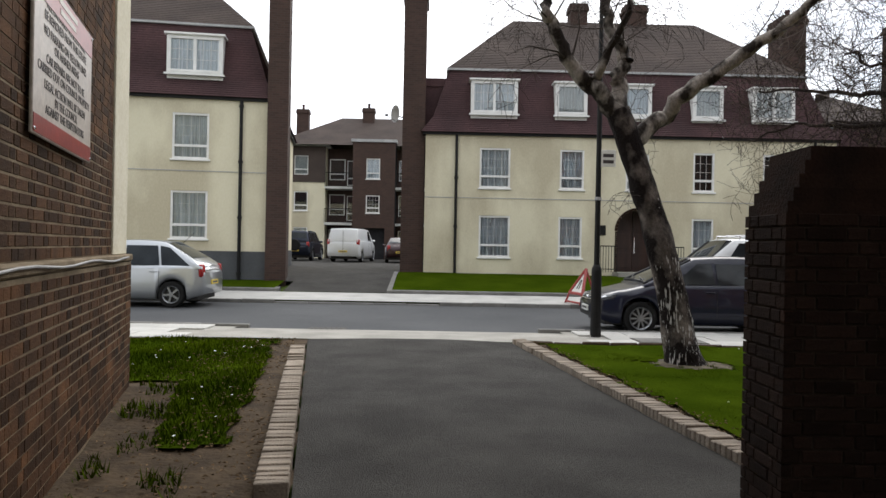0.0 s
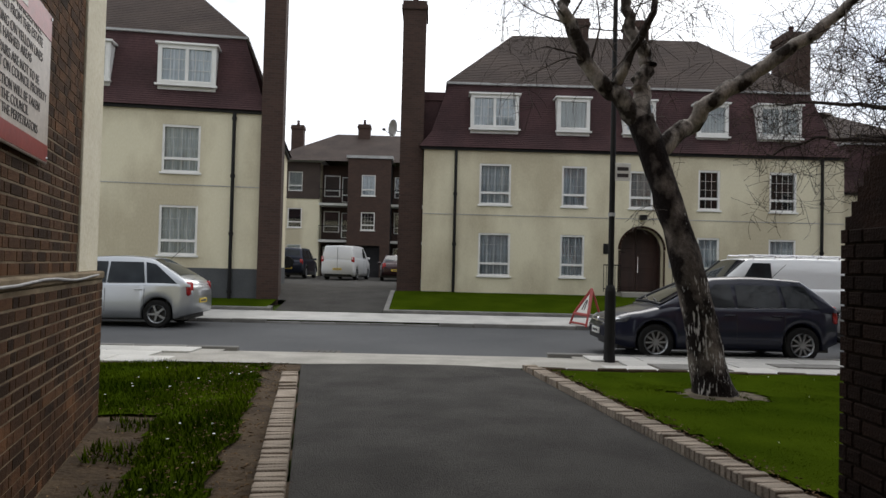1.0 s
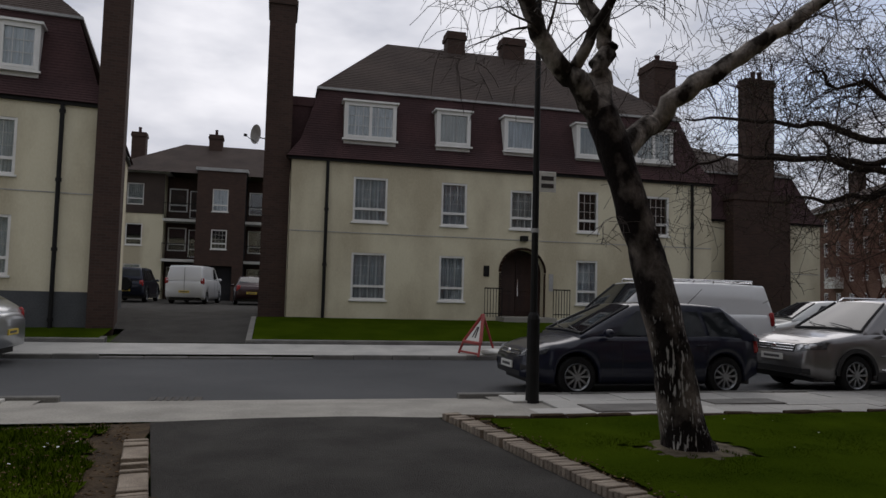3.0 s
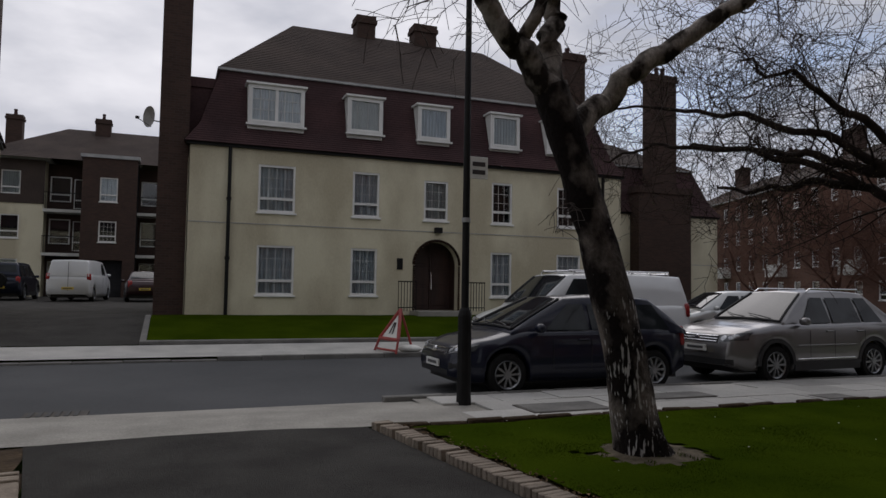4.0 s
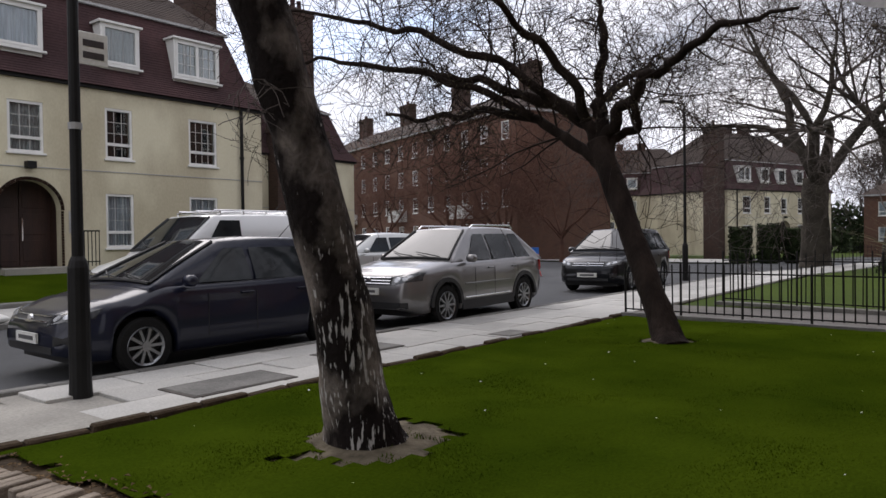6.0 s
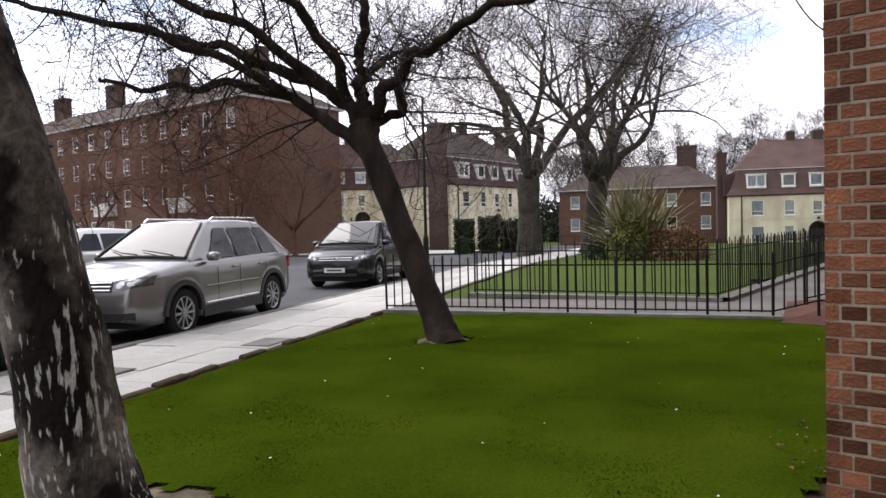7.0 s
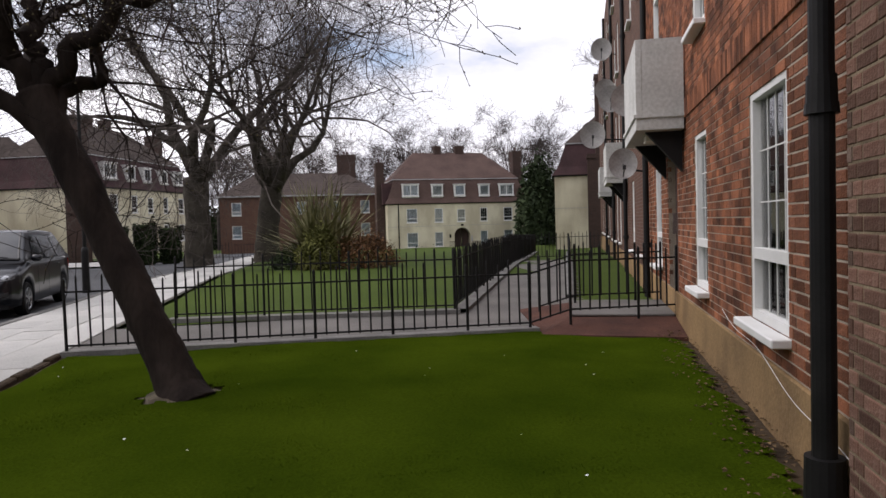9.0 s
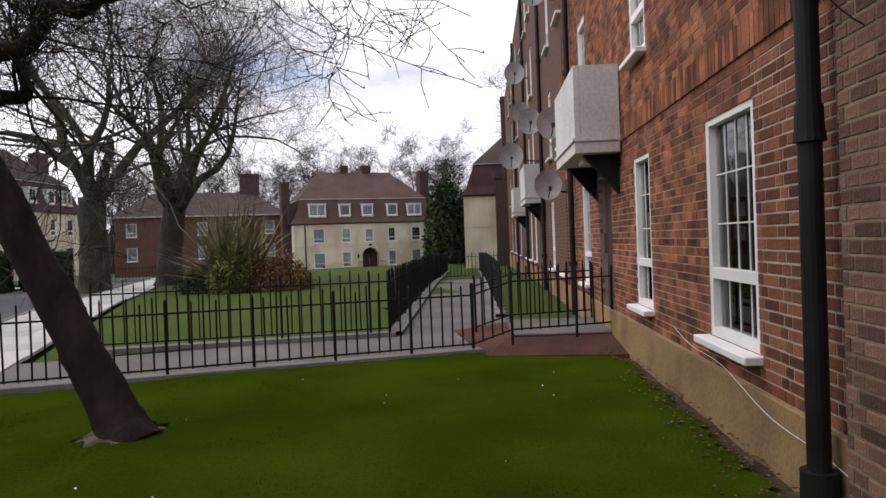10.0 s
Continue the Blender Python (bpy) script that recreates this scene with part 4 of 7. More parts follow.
house_main = mansard_house("house", pose(1.25, 25.96, H0), 15.3, 9.6, OPEN, DORM, DOOR, "cream rendered house with a red tiled mansard and white windows", sunk=0.4, pipes=(1.15, 14.45),
                           chimneys=((-0.46, 1.0, -1.4, 10.6, 0.84, 1.5, M["bw_dark"], 1, "chimney_breast"), (0.3, 1.3, 5.2, 7.4, 1.3, 1.0, M["tile_red"], 0, "chimney_shoulder"), (15.35, 4.0, -0.4, 11.0, 1.0, 1.3, M["bw_dark"], 1), (6.5, 4.9, 10.4, 11.7, 0.75, 0.7, M["bw_dark"], 0), (9.0, 4.9, 10.4, 11.7, 0.95, 0.7, M["bw_dark"], 0)))
house_left = mansard_house("house", pose(-18.86, 21.0, 1.0, 0, 0, 7.5), 15.3, 9.6, OPEN, DORM, None, "cream rendered house with a grey plinth and red tiled mansard", flip=True, sunk=0.8, pipes=(1.0,), plinth=0.26,
                           chimneys=((15.3 + 0.16, 0.35, -1.9, 12.5, 0.66, 1.1, M["bw_dark"], 0, "chimney_breast"),))
# the same kind of house again across the green
for m, lab in ((pose(76.6, 0.25, level(76.6, -7) - 0.57, 0, 0, -88), "cream rendered house with an orange tiled roof across the green"), (pose(62.4, 24.5, -0.1, 0, 0, -19.5), "cream rendered house behind the bare plane trees"), (pose(74.8, 47.0, 0.7, 0, 0, -65.2), "cream rendered house beyond the end of the brick flats")):
    c = copy_thing(house_main, m)
    tagged(c, lab)
    for o in c.children:
        if o.name.startswith(("mansard_roof", "upper_roof")) and "orange" in lab:
            o.data = o.data.copy()
            o.data.materials[0] = M["tile_bright"]
        if o.name.startswith("chimney_breast") and "orange" in lab:
            o.location.z -= 1.0
            o.location.y += 1.2
# a house end with a broad brick chimney breast, beside the main house
side_house = mansard_house("house", pose(19.6, 31.5, 0.2), 6.6, 14, [], [], None, "cream house end with a broad dark brick chimney", sunk=0.6, eave=4.9, brk=7.3, ridge=10.2,
                           chimneys=((2.9, -0.25, -0.6, 11.6, 1.5, 0.6, M["bw_dark"], 2, "chimney_breast"), (2.9, -0.3, -0.6, 6.2, 3.0, 0.75, M["bw_dark"], 0, "chimney_base")))
end_house = mansard_house("house", pose(52.97, -9.45, -0.26, 0, 0, -111), 9.0, 9, [], [], None, "cream house end with a tall dark chimney by the path", sunk=0.4, eave=4.9, brk=7.3, ridge=10.2,
                          chimneys=((3.7, -0.3, -0.4, 12.0, 1.5, 0.8, M["bw_dark"], 2, "chimney_breast"), (4.1, -0.3, -0.4, 6.4, 3.5, 0.7, M["bw_dark"], 0, "chimney_base")))


# ---- flats in brick, farther off ----
def brick_flats(name, m, W, D, storeys, label, roof_mat="tile_brown", step=2.7, balconies=(), bays=8, wall_mat="bw_red", ridge=2.8, stacks=4, skip=()):
    block = thing(name, m, label, "flats")
    H = storeys * step + 0.3
    pitch = W / bays
    holes = []
    for i in range(bays):
        for k in range(storeys):
            if (i, k) in skip:
                continue
            w = 1.05
            holes.append((pitch * (i + 0.5) - w / 2, pitch * (i + 0.5) + w / 2, k * step + 0.85, k * step + 2.3))
    bm = bmesh.new()
    holed_wall(bm, W, H, 0.3, holes, -0.8)
    part("front_wall", bm, M[wall_mat], block)
    part("side_wall", boxed(0, 0.3, 0.3, D, -0.8, H), M[wall_mat], block)
    part("side_wall", boxed(W - 0.3, W, 0.3, D, -0.8, H), M[wall_mat], block)
    part("back_wall", boxed(0.3, W - 0.3, D - 0.3, D, -0.8, H), M[wall_mat], block)
    for n, h in enumerate(holes):
        window("window", h[1] - h[0], h[3] - h[2], block, h[0], 0.05, h[2], "plain_transom", ("curtain", "blind", "", "curtain")[n * 7 % 4])
    part("eaves_board", boxed(-0.3, W + 0.3, -0.3, D + 0.3, H, H + 0.15), M["leadgrey"], block)
    s = Soup()
    hip_roof(s, -0.3, W + 0.3, -0.3, D + 0.3, H + 0.15, H + 0.15 + ridge, D * 0.45, 12)
    s.weld().make("roof", M[roof_mat], block)
    for i in range(stacks):
        chimney(block, W * (i + 0.6) / stacks, D * 0.5, H + ridge * 0.6, H + ridge + 2.3, 2.2, 0.9, M["bw_dark"], 2)
    for i, k in balconies:
        c = pitch * (i + 0.5)
        bm = bmesh.new()
        z = k * step + 0.2
        box(bm, c - 1.2, c + 1.2, -0.9, 0, z - 0.15, z)
        box(bm, c - 1.2, c + 1.2, -0.9, -0.82, z, z + 1.0)
        box(bm, c - 1.2, c - 1.12, -0.82, 0, z, z + 1.0)
        box(bm, c + 1.12, c + 1.2, -0.82, 0, z, z + 1.0)
        part("balcony", bm, M["balcony"], block)
    return block


# the long block across the side road: its front faces the road, its end wall is blank
brick_flats("flats", pose(48.0 + 44 * 0.33, 36.0 + 44 * 0.944, level(50, 40) + 0.7, 0, 0, -109.3), 44, 10, 4, "long four-storey brick block of flats with white windows", balconies=((12, 1), (8, 1), (4, 1)), bays=15)
# low brick houses between the cream ones
brick_flats("flats", pose(86, 18, level(80, 10) + 0.6, 0, 0, -90), 18, 9, 2, "brick houses with a brown tiled roof behind trees", bays=5, stacks=2, step=2.6)
# flats at the end of the parking court, with balconies either side of a stair tower
court = brick_flats("flats", pose(-21.2, 53.0, 0.55), 14.6, 9, 3, "cream and brick flats round a parking court", bays=4, wall_mat="cream", stacks=1, roof_mat="tile_brown", ridge=1.5)
bm = bmesh.new()
holed_wall(bm, 14.6, 8.4, 0.05, [(3.65 * (k + 0.5) - 0.525, 3.65 * (k + 0.5) + 0.525, 6.25, 7.7) for k in range(4)], 5.7)
part("tile_hung_storey", bm, M["tile_brown"], court, "brown tile-hung top storey").location = (0, -0.055, 0)
tower = thing("stair_tower", pose(-4.4, 51.6, 0.55), "dark brick stair tower with white windows", "tower")
bm = bmesh.new()
holed_wall(bm, 3.1, 8.6, 0.3, [(1.0, 2.0, 5.9, 7.4), (1.0, 2.0, 3.4, 4.7), (0.6, 2.4, 0.0, 2.3)], -0.3)
part("wall", bm, M["bw_dark"], tower)
# dark block behind the openings, coloured as the unlit inside
part("core", boxed(0.0, 3.1, 0.35, 4.5, -0.3, 8.6), M["room_shade"], tower)
part("coping", boxed(-0.12, 3.22, -0.12, 4.5, 8.6, 8.8), M["leadgrey"], tower)
window("window", 1.0, 1.5, tower, 1.0, 0.05, 5.9, "lattice", "curtain")
window("window", 1.0, 1.3, tower, 1.0, 0.05, 3.4, "lattice", "")
wing = thing("balcony_flats", pose(-9.4, 52.6, 0.55), "flats with recessed balconies beside the stair tower", "flats")
for x0, x1 in ((2.8, 5.0), (8.1, 14.0)):
    part("back_wall", boxed(x0, x1, 1.6, 6.0, -0.3, 8.4), M["bw_dark"], wing)
    for k in range(3):
        z = 2.7 * k
        part("balcony_floor", boxed(x0, x1, 0.0, 1.6, z - 0.18, z + 0.0), M["balcony"], wing)
        if k:
            rail = part("railing", boxed(x0, x1, 0.02, 0.06, z + 1.0, z + 1.05), M["black_iron"], wing)
            for i in range(int((x1 - x0) / 0.11)):
                part("bar", boxed(x0 + i * 0.11, x0 + i * 0.11 + 0.02, 0.03, 0.05, z, z + 1.0), M["black_iron"], rail)
        window("window", 1.2, 1.6, wing, x0 + 0.15, 1.52, z + 0.6, "plain_transom", "curtain", sill=False)
        window("window", 0.6, 1.9, wing, x0 + 1.5, 1.52, z + 0.2, "plain_transom", "blind", sill=False)
s = Soup()
hip_roof(s, -1.2, 24.0, -0.4, 10.5, 8.45, 11.4, 4.6, 24)
s.weld().make("roof", M["tile_brown"], wing)
for cx, zt in ((0.3, 11.9), (5.6, 12.1), (12.0, 12.1)):
    chimney(wing, cx, 4.5, 8.6, zt, 0.95, 0.8, M["bw_dark"], 1)


# ---- brick walls close by ----
BRICK_MESHES = {}


def brick_rows(parent, x0, x1, z0, z1, holes, mat_piece, mat_joined, near, proud=0.0, depth=0.05, seed=1, soldier=False, limit=290):
    """Bricks in Flemish bond on the face y = -proud of a wall; those inside the stretch near become single pieces, the rest one mesh."""
    r = random.Random(seed)
    s = Soup()
    count = 0
    rows = int(round((z1 - z0) / 0.075)) if not soldier else 1
    for k in range(rows):
        za = z0 + k * 0.075 + 0.005
        zb = za + (0.065 if not soldier else z1 - z0 - 0.01)
        x, i = x0 - (0.0 if k % 2 else 0.1625), k % 2
        while x < x1:
            w = 0.065 if soldier else (0.215 if i % 2 == 0 else 0.1025)
            a, b = max(x, x0), min(x + w, x1)
            x += w + 0.01
            i += 1
            if b - a < 0.02:
                continue
            spans = [(a, b)]
            for h in holes:
                if h[2] < zb - 0.02 and za + 0.02 < h[3]:
                    spans = [q for p, e in spans for q in ((p, min(e, h[0])), (max(p, h[1]), e)) if q[1] - q[0] > 0.02]
            for p, e in spans:
                out = proud + r.uniform(0.0, 0.0025)
                if near[0] < p and e < near[1] and near[2] < za < near[3] and abs(e - p - w) < 1e-6 and count < limit:
                    key = (mat_piece.name, round(w, 3), round(zb - za, 3))
                    if key not in BRICK_MESHES:
                        BRICK_MESHES[key] = shared_mesh("brick", (0, w, 0, depth, 0, zb - za), mat_piece, 0.005)
                    piece("brick", BRICK_MESHES[key], pose(p, -out, za, 0, r.uniform(-0.3, 0.3), 0), parent)
                    count += 1
                else:
                    s.box(p, e, -out, -out + depth, za, zb)
    ob = s.make("brick_mass", mat_joined, parent)
    return tagged(ob, kind="stuff")


# the flats along the lawn: local x runs from the far end towards the drive, -y faces the lawn
FLATS_L = 46.0
flats_origin = WALL_0 + WALL_DIR * FLATS_L
flats = thing("brick_flats", pose(flats_origin.x, flats_origin.y, 0, 0, 0, math.degrees(math.atan2(-WALL_DIR.y, -WALL_DIR.x))), "red brick block of flats beside a lawn, white windows", "flats")


def fs(a, b):
    return FLATS_L - b, FLATS_L - a


FW = []
for a, b in ((1.85, 2.85), (4.7, 5.46), (8.85, 9.7), (12.0, 12.9), (14.6, 15.4), (20.5, 21.4), (22.6, 23.5), (25.0, 26.0), (30, 31), (33, 34), (36, 37), (40, 41)):
    for z in (0.67, 3.42, 6.15, 8.85):
        FW.append((*fs(a, b), z, z + 1.68 if z < 1 else z + 1.65))
FD = [(*fs(6.95, 7.95), 0.2, 2.3), (*fs(18.0, 19.0), 0.0, 2.2)]
bm = bmesh.new()
holed_wall(bm, FLATS_L - 0.45, 11.2, 0.3, FW + FD, -2.0)
wall_ob = part("front_wall", bm, [M["mortar"]], flats)
wall_ob.location = (0, 0.003, 0)
FH = [(h[0], h[1], h[2], h[3]) for h in FW + FD]
near_end = FLATS_L - 0.45
brick_rows(flats, FLATS_L - 12.0, near_end, 0.45, 2.625, FH, M["brick_red"], M["brick_red_far"], (FLATS_L - 2.1, near_end, 0.5, 2.55), seed=3)
brick_rows(flats, FLATS_L - 12.0, near_end, 2.85, 8.775, FH, M["brick_red"], M["brick_red_far"], (0, 0, 0, 0), seed=4)
brick_rows(flats, FLATS_L - 12.0, near_end, 2.625, 2.85, [], M["brick_red"], M["brick_red_far"], (0, 0, 0, 0), proud=0.018, seed=5, soldier=True)
far_skin = bmesh.new()
holed_wall(far_skin, FLATS_L - 12.0, 11.2, 0.02, [h for h in FH if h[1] < FLATS_L - 12.0], -2.0)
part("far_wall_face", far_skin, M["bw_red"], flats).location = (0, -0.014, 0)
part("upper_wall_face", boxed(FLATS_L - 12.0, near_end, -0.004, 0.0, 10.6, 11.2), M["bw_red"], flats)
part("plinth", boxed(0, near_end + 0.02, -0.035, 0.0, -2.0, 0.45, bevel=0.01), M["plinth"], flats, "brown stained cement plinth")
part("end_wall", boxed(FLATS_L - 0.35, FLATS_L + 0.1, 0.1, 10, -0.3, 11.2), M["mortar"], flats)
part("back_wall", boxed(0.0, FLATS_L, 9.8, 10, -2.3, 11.2), M["bw_red"], flats)
# the projecting corner, weathered grey, and its red end face
proud_ob = thing("corner_pier", pose(WALL_0.x, WALL_0.y, 0, 0, 0, math.degrees(math.atan2(-WALL_DIR.y, -WALL_DIR.x))), "weathered brick corner pier of the flats", "pier", kind="structure")
part("core", boxed(-0.6, 0.166, -0.087, 0.4, -0.2, 11.2), M["mortar_dark"], proud_ob)
brick_rows(proud_ob, -0.6, 0.17, 0.0, 5.4, [], M["brick_weathered_piece"], M["brick_weathered"], (-0.61, 0.18, -0.1, 5.5), proud=0.09, seed=6, limit=300)
end_face = thing("end_wall", proud_ob.matrix_world @ pose(0.17, -0.09, 0, 0, 0, 90), "red brick end wall of the flats", "wall", kind="structure")
part("core", boxed(0.0, 4.0, 0.003, 0.3, -0.2, 11.2), M["mortar"], end_face)
brick_rows(end_face, 0.0, 4.0, 0.0, 5.4, [], M["brick_red"], M["brick_red_far"], (0.0, 0.95, 0.3, 2.9), proud=0.0, seed=7)
for h in FW:
    near_w = h[0] > FLATS_L - 12
    window("window", h[1] - h[0], h[3] - h[2], flats, h[0], 0.03, h[2], "lattice" if near_w else "plain_transom", "curtain" if h[0] < FLATS_L - 5 else "", deep=0.05)
dl = part("door", boxed(FD[0][0], FD[0][1], 0.1, 0.15, 0.2, 2.3), M["dark_wood"], flats)
part("door_handle", boxed(FD[0][0] + 0.1, FD[0][0] + 0.13, 0.04, 0.1, 1.2, 1.5), M["chrome"], dl)
part("door", boxed(FD[1][0], FD[1][1], 0.1, 0.15, 0.0, 2.2), M["dark_wood"], flats)
for a, z in ((6.08, 2.5), (16.9, 2.42), (24.3, 2.3)):
    x0, x1 = fs(a, a + 2.2)
    bal = part("balcony", boxed(x0, x1, -0.58, -0.02, z, z + 0.14, bevel=0.006), M["balcony"], flats, "pale grey rendered balcony")
    part("front_panel", boxed(x0, x1, -0.578, -0.5, z + 0.14, z + 1.09, bevel=0.006), M["balcony"], bal)
    part("side_panel", boxed(x0 + 0.002, x0 + 0.08, -0.5, -0.02, z + 0.14, z + 1.09), M["balcony"], bal)
    part("side_panel", boxed(x1 - 0.08, x1 - 0.002, -0.5, -0.02, z + 0.14, z + 1.09), M["balcony"], bal)
    part("drip_moulding", boxed(x0 - 0.02, x1 + 0.02, -0.605, -0.58, z + 0.15, z + 0.19), M["balcony"], bal)
    part("drip_moulding", boxed(x1, x1 + 0.02, -0.58, -0.02, z + 0.15, z + 0.19), M["balcony"], bal)
    for k in (x0 + 0.25, x1 - 0.25):
        s = Soup()
        s.add([(k - 0.06, -0.02, z - 0.5), (k + 0.06, -0.02, z - 0.5), (k + 0.06, -0.02, z), (k - 0.06, -0.02, z), (k - 0.06, -0.45, z), (k + 0.06, -0.45, z)], [(0, 1, 2, 3), (0, 4, 5, 1), (3, 2, 5, 4), (0, 3, 4), (1, 5, 2)])
        s.make("bracket", M["black_iron"], bal)
part("soffit_lamp", boxed(*fs(6.55, 6.95), -0.42, -0.22, 2.42, 2.5), M["lamp_glow"], flats)
# rainwater pipe with a collar and shoe
s = Soup()
px = FLATS_L - 0.80
s.tube([(px, -0.13, 0.0), (px, -0.13, 11.0)], [0.057, 0.057], 16)
for z, rr, hh in ((0.0, 0.095, 0.28), (1.9, 0.078, 0.05), (1.95, 0.07, 0.13), (4.6, 0.078, 0.16)):
    s.tube([(px, -0.13, z), (px, -0.13, z + hh)], [rr, rr * 0.95], 16)
s.make("drainpipe", M["black_iron"], flats, "black cast-iron drainpipe")
for a in (10.6, 16.9, 24.2, 32):
    drainpipe(flats, FLATS_L - a, -0.09, -1.2, 11)
# a thin white cable that sags along the plinth
s = Soup()
pts = [(FLATS_L - 3.75 + 0.1 * i, -0.045, 0.62 - 0.012 * i - 0.03 * math.sin(i * 0.37)) for i in range(34)]
s.tube(pts, [0.0024] * len(pts), 5)
s.make("cable", M["white"], flats)
# satellite dishes on arms
def satellite_dish(m, rad, out, label):
    d = thing("satellite_dish", m, label, "dish")
    s = Soup()
    rings, seg = 5, 22
    v = []
    for k in range(rings + 1):
        q = rad * k / rings
        for j in range(seg):
            w = 6.2832 * j / seg
            v.append((0.16 * (k / rings) ** 2 * rad * 2, q * math.cos(w), q * 1.1 * math.sin(w)))
    fcs = [(k * seg + j, k * seg + (j + 1) % seg, (k + 1) * seg + (j + 1) % seg, (k + 1) * seg + j) for k in range(rings) for j in range(seg)]
    s.add(v, fcs)
    s.add([(p[0] - 0.012, p[1], p[2]) for p in v], [f[::-1] for f in fcs])
    s.make("reflector", M["dish"], d, smooth=True)
    s = Soup()
    s.tube([(-0.01, 0, 0), (-0.08, 0.05, -0.1), (-0.08, out, -0.16)], [0.02, 0.02, 0.02], 7)
    s.make("arm", M["black_iron"], d)
    s = Soup()
    s.tube([(0.0, 0, -rad), (0.45, 0, -0.12)], [0.012, 0.012], 6)
    s.box(0.42, 0.52, -0.03, 0.03, -0.14, -0.06)
    s.make("feed", M["trim"], d)
    return d


for a, z, rad, out in ((0.42, 3.12, 0.36, 0.62), (17.0, 3.75, 0.34, 0.92), (11.3, 2.5, 0.27, 0.45), (10.6, 3.6, 0.27, 0.42), (15.2, 4.4, 0.3, 0.5), (19, 5.3, 0.3, 0.5), (22, 7.2, 0.35, 0.5), (13, 6.9, 0.3, 0.5)):
    x = FLATS_L - a
    satellite_dish(flats.matrix_world @ pose(x, -out, z), rad, out, "grey satellite dish on a wall arm")
satellite_dish(pose(0.12, 27.0, 6.6, 0, 0, 215), 0.3, 0.3, "dark satellite dish on a brick chimney")

s = Soup()
pts = [(FLATS_L - 0.42 + 0.02 * i, -0.5 + 0.034 * i, 3.0 - 0.11 * i + 0.004 * i * i) for i in range(11)]
s.tube(pts, [0.004] * len(pts), 5)
pts = [(FLATS_L - 0.4 + 0.05 * math.sin(i * 0.7), -0.55 + 0.06 * math.cos(i * 0.7), 2.85 - 0.12 * math.sin(i * 0.33)) for i in range(10)]
s.tube(pts, [0.004] * len(pts), 5)
s.make("dish_cable", M["black_iron"], flats)

# ---- the entrance platform beside the flats, with its railing ----
ramp = thing("entrance_platform", flats.matrix_world @ pose(0, 0, 0), "low red brick entrance platform with a worn red top", "platform")
# a sloped brick apron faces the lawn, and a ramp comes up from the path
bm = bmesh.new()
xa_, xb_ = fs(7.05, 8.75)
foot = [bm.verts.new(p) for p in ((xb_ + 1.2, -0.04, -0.3), (xb_ + 1.0, -1.75, -0.3), (xa_, -2.3, -0.3), (xa_, -0.04, -0.3))]
mid_ = [bm.verts.new(p) for p in ((xb_ + 1.2, -0.04, 0.02), (xb_ + 1.0, -1.75, 0.02), (xa_, -2.3, 0.0), (xa_, -0.04, 0.0))]
top_ = [bm.verts.new(p) for p in ((xb_ + 0.03, -0.04, 0.12), (xb_ + 0.03, -1.45, 0.11), (xa_, -1.45, 0.11), (xa_, -0.04, 0.12))]
for lo_, hi_ in ((foot, mid_), (mid_, top_)):
    for k in range(4):
        bm.faces.new((lo_[k], lo_[(k + 1) % 4], hi_[(k + 1) % 4], hi_[k]))
bm.faces.new(top_)
bm.faces.new(foot[::-1])
bmesh.ops.recalc_face_normals(bm, faces=bm.faces)
part("brick_base", bm, M["brick_slab"], ramp)
part("top", boxed(xa_, xb_ + 0.06, -1.42, -0.04, 0.115, 0.15, bevel=0.01), M["path"], ramp)


